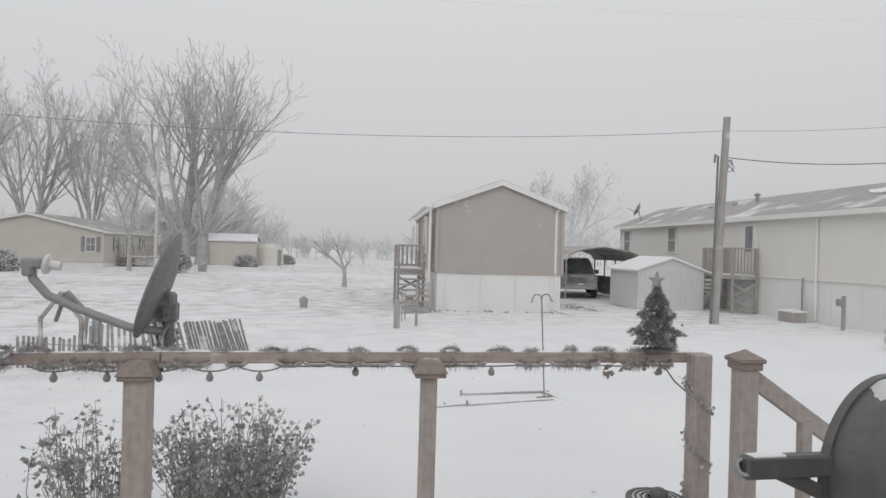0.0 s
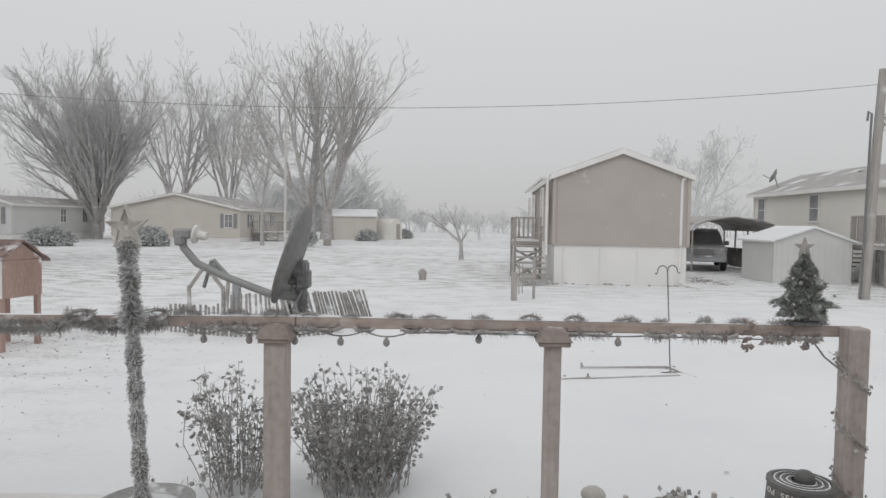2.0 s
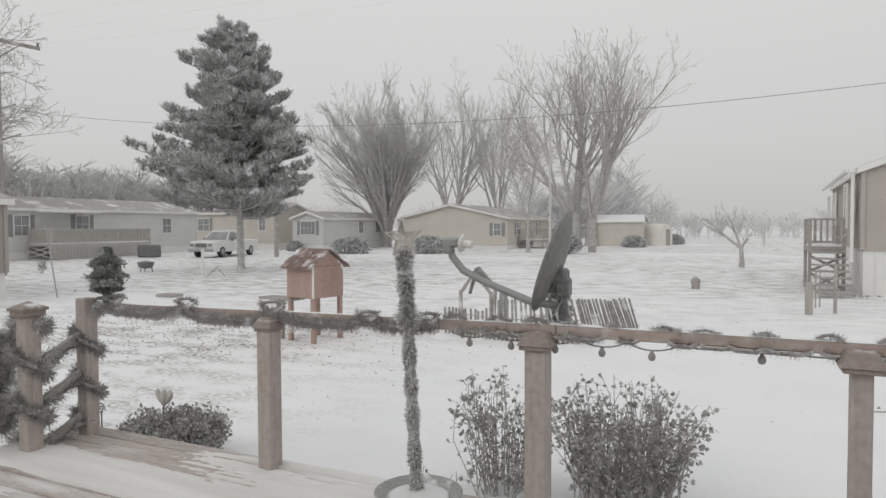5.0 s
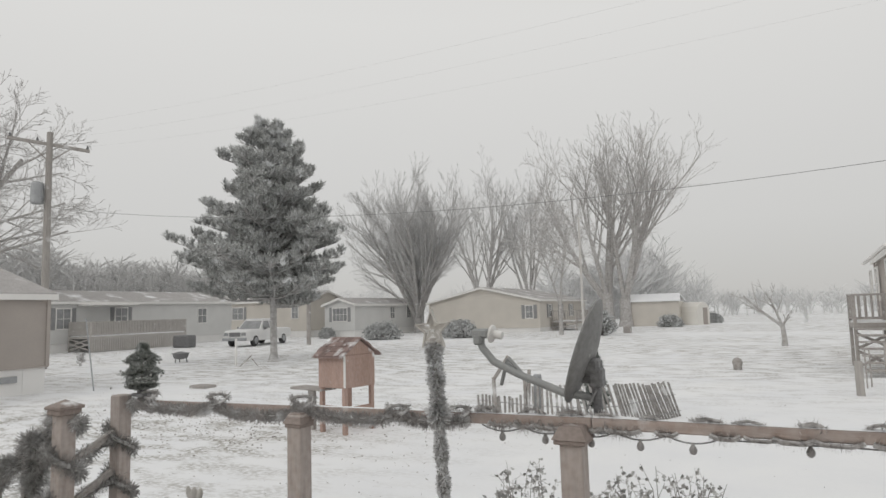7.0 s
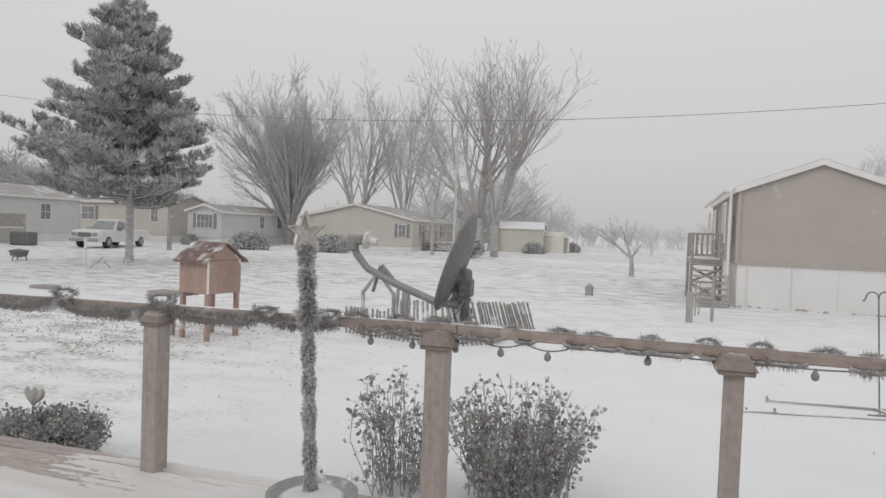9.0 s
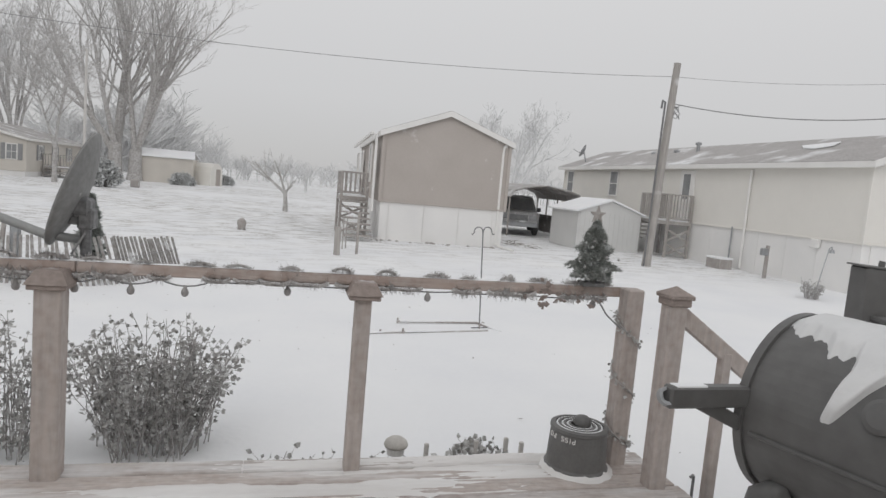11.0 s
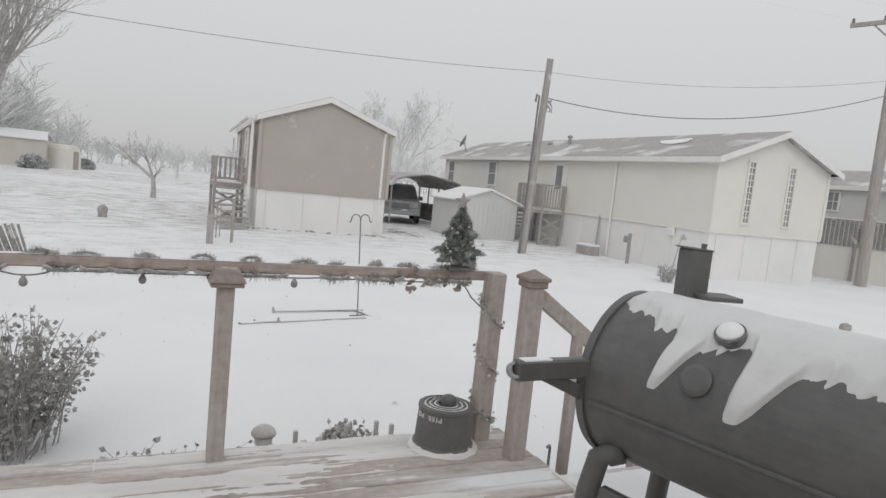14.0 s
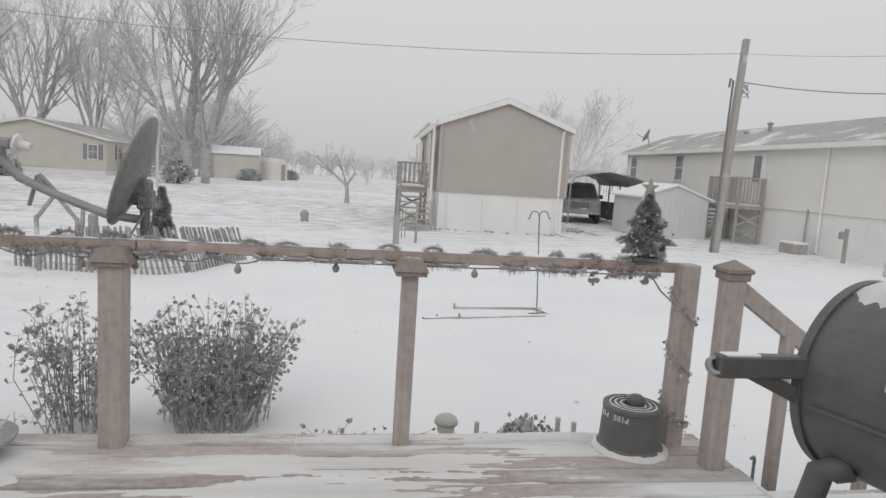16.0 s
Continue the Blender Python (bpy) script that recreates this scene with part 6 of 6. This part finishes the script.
whole("cable_coil", Geo().tube(loop, 0.011, 5), WIRE, "tangled cable coil hanging from the pole", "cable")
whole("cable_riser", Geo().tube([(11.85, 17.62, 4.9), (11.86, 17.6, 5.15), (11.95, 17.6, 5.1), (11.9, 17.6, 2.5), (11.86, 17.6, 0.0)], 0.03, 6), DARKMETAL, "dark cable riser fixed along the pole", "cable")


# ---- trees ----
# bark, limb and twig colours are whitened to stand in for haze
BARK = mat("hazed_bark", (0.27, 0.25, 0.235), (0.35, 0.33, 0.315), 0.9, 1.5, 12, 0.5, bump=0.3, snow=0.2, snow_scale=1.2, frost_haze=0.32)
TWIG = mat("hazed_twigs", (0.34, 0.325, 0.31), (0.42, 0.41, 0.40), 0.9, 2, 12, 0.3, bump=0, snow=0.25, snow_scale=2, frost_haze=0.40)
# paled close to the horizon sky, a painted fog fade for the far trees
FARBARK = mat("hazed_far_bark", (0.48, 0.47, 0.46), (0.54, 0.53, 0.52), 0.9, 2, 12, 0.3, bump=0, snow=0.25, snow_scale=1, frost_haze=0.55)
LIMB = mat("grey_brown_limbs", (0.25, 0.225, 0.205), (0.32, 0.295, 0.275), 0.9, 1.5, 12, 0.5, bump=0.3, snow=0.16, snow_scale=1.2, frost_haze=0.32)
SPRAY = mat("grey_brown_twigs", (0.30, 0.275, 0.255), (0.38, 0.355, 0.335), 0.9, 2, 12, 0.3, bump=0, snow=0.2, snow_scale=2, frost_haze=0.38)
# needle green is whitened to imitate fog; snow patches lie over it
NEEDLE = mat("pine_needles", (0.13, 0.136, 0.115), (0.18, 0.183, 0.155), 0.85, 1.2, 20, 0.3, bump=0, snow=0.34, snow_scale=1.6, frost_haze=0.46)


def grow(g, tw, p, d, length, r, level, rnd, up, spread_, kids, minr, low=0.28, reach=1.0):
    """One branch and all that it carries: thick wood into g, twigs into tw."""
    n = 4 if level < 3 else 3
    pts, rad, q = [p], [r], p
    dirn = d.copy()
    for i in range(n):
        dirn = (dirn + Vector((rnd.gauss(0, 0.045), rnd.gauss(0, 0.045), up * 0.12 + rnd.gauss(0, 0.03)))).normalized()
        q = q + dirn * (length / n)
        pts.append(q)
        rad.append(max(minr, r * (1 - 0.62 * (i + 1) / n)))
    (g if level < 2 else tw).tube(pts, rad, 7 if level == 0 else 5 if level == 1 else 3, False)
    if level >= len(kids):
        return
    m = kids[level]
    for i in range(m):
        u = low + (1 - low) * (i + rnd.random()) / m
        f = u * n
        k = min(n - 1, int(f))
        c = pts[k].lerp(pts[k + 1], f - k)
        ax = (pts[k + 1] - pts[k]).normalized()
        sidev = ax.cross(Vector((rnd.gauss(0, 1), rnd.gauss(0, 1), rnd.gauss(0, 1)))).normalized()
        nd = (ax * math.cos(spread_) + sidev * math.sin(spread_) * rnd.uniform(0.6, 1.2)).normalized()
        rr = (rad[k] + (rad[k + 1] - rad[k]) * (f - k)) * rnd.uniform(0.5, 0.7)
        grow(g, tw, c, nd, length * reach * rnd.uniform(0.42, 0.62) * (1.15 - 0.4 * u), max(minr, rr), level + 1, rnd, up, spread_, kids, minr, low)


def bare_tree(x, y, h, stems, fan, kids, label, seed, r=0.3, minr=0.012, up=0.5, spread_=0.6, wood=BARK, twigs=TWIG, fork=0.08, category="tree", bias=(0, 0), low=0.28, reach=1.0):
    t = thing("bare_tree", (x, y, 0), label, category, "bare winter trees")
    rnd = random.Random(seed)
    g, tw = Geo(), Geo()
    base = Vector((0, 0, -0.2))
    crotch = Vector((0, 0, h * fork))
    g.tube([base, base.lerp(crotch, 0.3), crotch], [r * 1.5, r * 1.15, r * 1.0], 10, False)
    for i in range(stems):
        a = 2 * math.pi * (i + rnd.uniform(-0.3, 0.3)) / stems
        tilt = fan * rnd.uniform(0.45, 1.1) if i else fan * 0.2
        d = Vector((math.sin(tilt) * math.cos(a), math.sin(tilt) * math.sin(a), math.cos(tilt)))
        d = (d + Vector((*bias, 0))).normalized()
        grow(g, tw, crotch + Vector((rnd.gauss(0, r * 0.2), rnd.gauss(0, r * 0.2), -h * fork * rnd.uniform(0, 0.35))), d, h * rnd.uniform(0.62, 0.8), r * rnd.uniform(0.5, 0.7), 0, rnd, up, spread_, kids, minr, low, reach)
    part("trunk", g, wood, t, fix=False)
    part("crown", tw, twigs, t, "fine bare twigs paled by painted haze", fix=False)
    return t


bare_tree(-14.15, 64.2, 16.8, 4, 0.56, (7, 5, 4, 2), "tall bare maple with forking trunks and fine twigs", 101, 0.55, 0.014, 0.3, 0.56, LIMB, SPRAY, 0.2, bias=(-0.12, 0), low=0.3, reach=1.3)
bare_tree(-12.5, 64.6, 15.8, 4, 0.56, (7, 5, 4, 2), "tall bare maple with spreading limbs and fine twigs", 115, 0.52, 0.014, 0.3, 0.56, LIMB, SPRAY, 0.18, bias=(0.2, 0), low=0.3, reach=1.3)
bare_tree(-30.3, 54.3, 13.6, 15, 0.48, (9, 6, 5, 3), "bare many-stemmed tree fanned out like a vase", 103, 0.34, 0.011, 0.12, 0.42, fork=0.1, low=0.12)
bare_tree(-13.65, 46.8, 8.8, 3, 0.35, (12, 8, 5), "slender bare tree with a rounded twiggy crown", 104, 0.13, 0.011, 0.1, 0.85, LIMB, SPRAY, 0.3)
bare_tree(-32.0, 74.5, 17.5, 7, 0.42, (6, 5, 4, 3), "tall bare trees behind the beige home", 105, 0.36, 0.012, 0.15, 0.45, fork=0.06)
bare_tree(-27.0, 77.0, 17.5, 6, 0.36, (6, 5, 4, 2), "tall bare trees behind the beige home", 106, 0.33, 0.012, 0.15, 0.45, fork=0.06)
bare_tree(-47.0, 18.0, 17.0, 8, 0.6, (8, 7, 5, 4), "large bare tree with drooping branches paled by painted haze", 107, 0.5, 0.015, 0.1, 0.75, LIMB, SPRAY, 0.15)
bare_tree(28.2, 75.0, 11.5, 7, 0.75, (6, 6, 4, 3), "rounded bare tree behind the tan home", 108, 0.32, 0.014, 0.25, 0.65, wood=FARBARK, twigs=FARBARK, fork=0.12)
fruit = thing("bare_tree", (1.0, 33.3, 0), "small gnarled bare fruit tree in the snow", "tree", "bare winter trees")
rnd = random.Random(31)
g, tw = Geo(), Geo()
g.tube([(0, 0, -0.1), (0.0, 0, 0.4), (-0.04, 0, 0.95)], [0.15, 0.11, 0.095], 9, False)
for d, L, r0 in (((-0.75, 0.1, 0.62), 2.15, 0.075), ((-0.26, -0.2, 0.95), 1.75, 0.065), ((0.5, 0.2, 0.85), 0.62, 0.06)):
    grow(g, tw, Vector((-0.04, 0, 0.9)), Vector(d).normalized(), L, r0, 0, rnd, 0.1, 0.62, (5, 2), 0.011)
part("trunk", g, LIMB, fruit, fix=False)
part("crown", tw, LIMB, fruit, "few gnarled bare twigs", fix=False)
bare_tree(3.2, 70.0, 2.4, 4, 0.5, (5, 4, 3), "distant small bare tree in the field", 110, 0.14, 0.012, 0.4, 0.55, wood=FARBARK, twigs=FARBARK, fork=0.2)

# distant leafless woods on the horizon
rnd = random.Random(77)
g = Geo()
for i in range(520):
    az = radians(rnd.uniform(-82, 48))
    dist = rnd.uniform(110, 150)
    x, y = dist * math.sin(az), dist * math.cos(az)
    env = 0.62 + 0.5 * nz(az * 5.0, 2.2) + 0.25 * nz(az * 17, 5.5)
    h = max(2.5, rnd.uniform(6, 11) * env) * (0.6 if abs(math.degrees(az) - 2) < 7 else 1)
    g.tube([(x, y, 0), (x + rnd.gauss(0, 0.4), y, h * 0.5), (x + rnd.gauss(0, 0.7), y, h)], [0.16, 0.11, 0.03], 3, False)
    for _ in range(16):
        z = h * rnd.uniform(0.2, 0.92)
        a = rnd.uniform(0, 6.283)
        l = (h - z) * 0.5 + 0.6
        c = Vector((x, y, z))
        e = c + Vector((l * math.cos(a), l * math.sin(a), l * rnd.uniform(0.5, 1.1)))
        g.tube([c, e], [0.06, 0.02], 3, False)
        g.tube([c.lerp(e, 0.5), e + Vector((rnd.gauss(0, 0.8), rnd.gauss(0, 0.8), 0.6))], [0.04, 0.02], 3, False)
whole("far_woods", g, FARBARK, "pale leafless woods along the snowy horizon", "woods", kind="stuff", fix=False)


# thicker stand of trees beyond the homes at the edge of the field
near_, far_ = Geo(), Geo()
for i in range(520):
    az = radians(rnd.choice([rnd.uniform(-86, -44) for _ in range(8)] + [rnd.uniform(-18, -8)]))
    dist = rnd.uniform(100, 135)
    g = near_ if az < radians(-40) else far_
    x, y = dist * math.sin(az), dist * math.cos(az)
    h = rnd.uniform(7.5, 13.5) * (0.9 + 0.3 * nz(az * 9, 3.3))
    g.tube([(x, y, 0), (x, y, h * 0.5), (x + rnd.gauss(0, 0.7), y, h)], [0.2, 0.15, 0.05], 3, False)
    for _ in range(22):
        z = h * rnd.uniform(0.1, 0.92)
        a = rnd.uniform(0, 6.283)
        l = (h - z) * 0.45 + 0.9
        c = Vector((x, y, z))
        e = c + Vector((l * math.cos(a), l * math.sin(a), l * rnd.uniform(0.3, 1.1)))
        g.tube([c, e], [0.06, 0.025], 3, False)
        for _ in range(3):
            g.tube([c.lerp(e, rnd.uniform(0.3, 0.8)), e + Vector((rnd.gauss(0, 1.0), rnd.gauss(0, 1.0), 0.5))], [0.06, 0.035], 3, False)
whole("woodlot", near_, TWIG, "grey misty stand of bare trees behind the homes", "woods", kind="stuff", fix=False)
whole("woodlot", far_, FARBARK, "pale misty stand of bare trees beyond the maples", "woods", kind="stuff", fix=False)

# ---- pine ----
def pine(x, y, h, label, seed):
    t = thing("pine_tree", (x, y, 0), label, "pine tree")
    rnd = random.Random(seed)
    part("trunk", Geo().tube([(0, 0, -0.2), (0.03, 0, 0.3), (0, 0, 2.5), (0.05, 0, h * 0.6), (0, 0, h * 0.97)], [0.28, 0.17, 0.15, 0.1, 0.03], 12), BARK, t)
    br, nd = Geo(), Geo()

    def clump(c, d, size):
        for _ in range(20):
            v = (d * 0.8 + Vector((rnd.gauss(0, 0.7), rnd.gauss(0, 0.7), rnd.gauss(0.9, 0.5)))).normalized()
            s = v.cross(Vector((rnd.gauss(0, 1), rnd.gauss(0, 1), rnd.gauss(0, 1)))).normalized() * size * 0.06
            e = c + v * size * rnd.uniform(0.6, 1.1)
            nd.face(c - s, c + s, e + s * 0.5, e - s * 0.5)

    z = 2.7
    while z < h - 0.25:
        u = (z - 2.7) / (h - 2.7)
        side = 4.0 * (1 - u) ** 0.8 + 0.2
        n = 11 if u < 0.75 else 6
        for i in range(n):
            a = 2 * math.pi * (i + rnd.uniform(-0.4, 0.4)) / n + z * 2.1
            L = side * (0.72 if u < 0.06 else 1) * (1.02 - 0.14 * math.cos(a - 0.73)) * rnd.choice((0.55, 0.8, 0.95, 1.06)) * rnd.uniform(0.85, 1.12)
            rise = 0.02 + 0.55 * u
            p0 = Vector((0, 0, z + rnd.uniform(-0.34, 0.34)))
            p1 = p0 + Vector((L * 0.5 * math.cos(a), L * 0.5 * math.sin(a), L * (rise - 0.02)))
            p2 = p0 + Vector((L * math.cos(a), L * math.sin(a), L * (rise + 0.14)))
            br.tube([p0, p1, p2], [0.05, 0.035, 0.012], 4, False)
            for _ in range(int(8 + 11 * L)):
                f = rnd.uniform(0.18, 1.0) ** 0.8
                c = p0.lerp(p1, f * 2) if f < 0.5 else p1.lerp(p2, f * 2 - 1)
                w = 0.34 * L * (1 - f * 0.62)
                o = Vector((-math.sin(a), math.cos(a), 0)) * rnd.uniform(-w, w)
                tip = c + o + Vector((math.cos(a), math.sin(a), 0)) * abs(o.length) * 0.5 + Vector((0, 0, rnd.uniform(0.0, 0.25)))
                br.tube([c, tip], [0.014, 0.008], 3, False)
                clump(tip, (tip - c + Vector((0, 0, 0.25))).normalized(), rnd.uniform(0.24, 0.42))
        z += 0.46 if u < 0.7 else 0.36
    for _ in range(14):
        clump(Vector((rnd.gauss(0, 0.12), rnd.gauss(0, 0.12), h - rnd.uniform(0.0, 0.8))), Vector((0, 0, 1)), 0.34)
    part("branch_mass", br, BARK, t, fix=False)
    part("foliage", nd, NEEDLE, t, "dusty green needles dusted with snow and paled by painted haze", fix=False)
    return t


pine(-20.5, 23.3, 11.0, "tall broad dark green pine dusted with snow", 201)


# ---- shrubs by the far homes ----
# leaf colour lightened to look seen through fog
FARLEAF = mat("hazed_shrub_leaves", (0.14, 0.145, 0.13), (0.19, 0.19, 0.175), 0.85, 1.2, 20, 0.3, bump=0, snow=0.3, snow_scale=2, frost_haze=0.5)

def round_bush(x, y, w, h, label, seed):
    t = thing("shrub", (x, y, 0), label, "shrub", "shrubs by the far homes")
    rnd = random.Random(seed)
    st, lv = Geo(), Geo()
    for _ in range(420):
        a, u = rnd.uniform(0, 6.283), rnd.random()
        rr = math.sqrt(1 - u * u * 0.9) * rnd.uniform(0.75, 1.08)
        tip = Vector((w / 2 * rr * math.cos(a), w / 2 * rr * math.sin(a) * 0.8, h * (0.12 + 0.88 * u)))
        st.tube([(tip.x * 0.2, tip.y * 0.2, 0), tip], [0.015, 0.006], 3, False)
        for _ in range(7):
            leaf(lv, tip + Vector((rnd.gauss(0, 0.1), rnd.gauss(0, 0.1), rnd.gauss(0, 0.1))), Vector((rnd.gauss(0, 1), rnd.gauss(0, 1), rnd.gauss(0.3, 1))).normalized(), rnd.uniform(0.12, 0.2), rnd)
    part("stem_mass", st, STEM, t, fix=False)
    part("foliage", lv, FARLEAF, t, fix=False)


round_bush(-26.0, 41.2, 2.9, 1.1, "rounded dark shrub before the pale home", 301)
round_bush(-20.6, 43.6, 2.6, 1.15, "rounded dark shrub before the beige home", 302)
round_bush(-10.35, 45.5, 1.7, 1.6, "rounded dark shrub beneath the maple", 307)
round_bush(-7.9, 61.4, 2.0, 0.9, "low dark shrub before the storage building", 308)
round_bush(-5.4, 72.0, 2.2, 0.9, "low dark shrub beside the rounded shed", 309)
round_bush(-33.3, 43.9, 1.0, 0.7, "small dark shrub against the skirting", 303)
shrub(-27.1, 18.1, 0.3, 0.3, 0.85, 16, "thin dark plant on the snowy lawn", 306, 5, 0.07, 0.3)


# ---- leaves and grit blown over the snow ----
rnd = random.Random(88)
g = Geo()
for i in range(2600):
    u = rnd.random()
    x, y = (rnd.uniform(-13, -1.5), rnd.uniform(3.9, 16)) if u < 0.72 else (rnd.uniform(-16, 10), rnd.uniform(4, 20))
    if nz(x * 0.35, y * 0.35, 4) + 0.35 * rnd.random() < 0.1:
        continue
    k = rnd.uniform(0.006, 0.022) * (1.5 if rnd.random() < 0.08 else 1)
    a = rnd.uniform(0, 6.283)
    c = Vector((x, y, ground_height(x, y) + 0.012))
    d, s = Vector((math.cos(a), math.sin(a), rnd.uniform(-0.1, 0.5))) * k, Vector((-math.sin(a), math.cos(a), rnd.uniform(0, 0.4))) * k * 0.5
    g.face(c - d, c + s, c + d)
    g.face(c - d, c + d, c - s + Vector((0, 0, 0.004)))
whole("leaf_litter", g, STEM, "dead leaves and grit scattered over the snow", "leaves", kind="stuff", fix=False)
g = Geo()
for i in range(900):
    x, y = rnd.gauss(-9, 2.2), rnd.gauss(9.3, 1.2)
    k = rnd.uniform(0.008, 0.02)
    g.lathe([(0.0, -k), (k, -k * 0.2), (k * 0.7, k * 0.5), (0, k * 0.6)], (x, y, ground_height(x, y) + 0.004), 5)
whole("gravel", g, GREYWOOD, "loose gravel showing through thin snow by the hutch", "gravel", kind="stuff", fix=False)
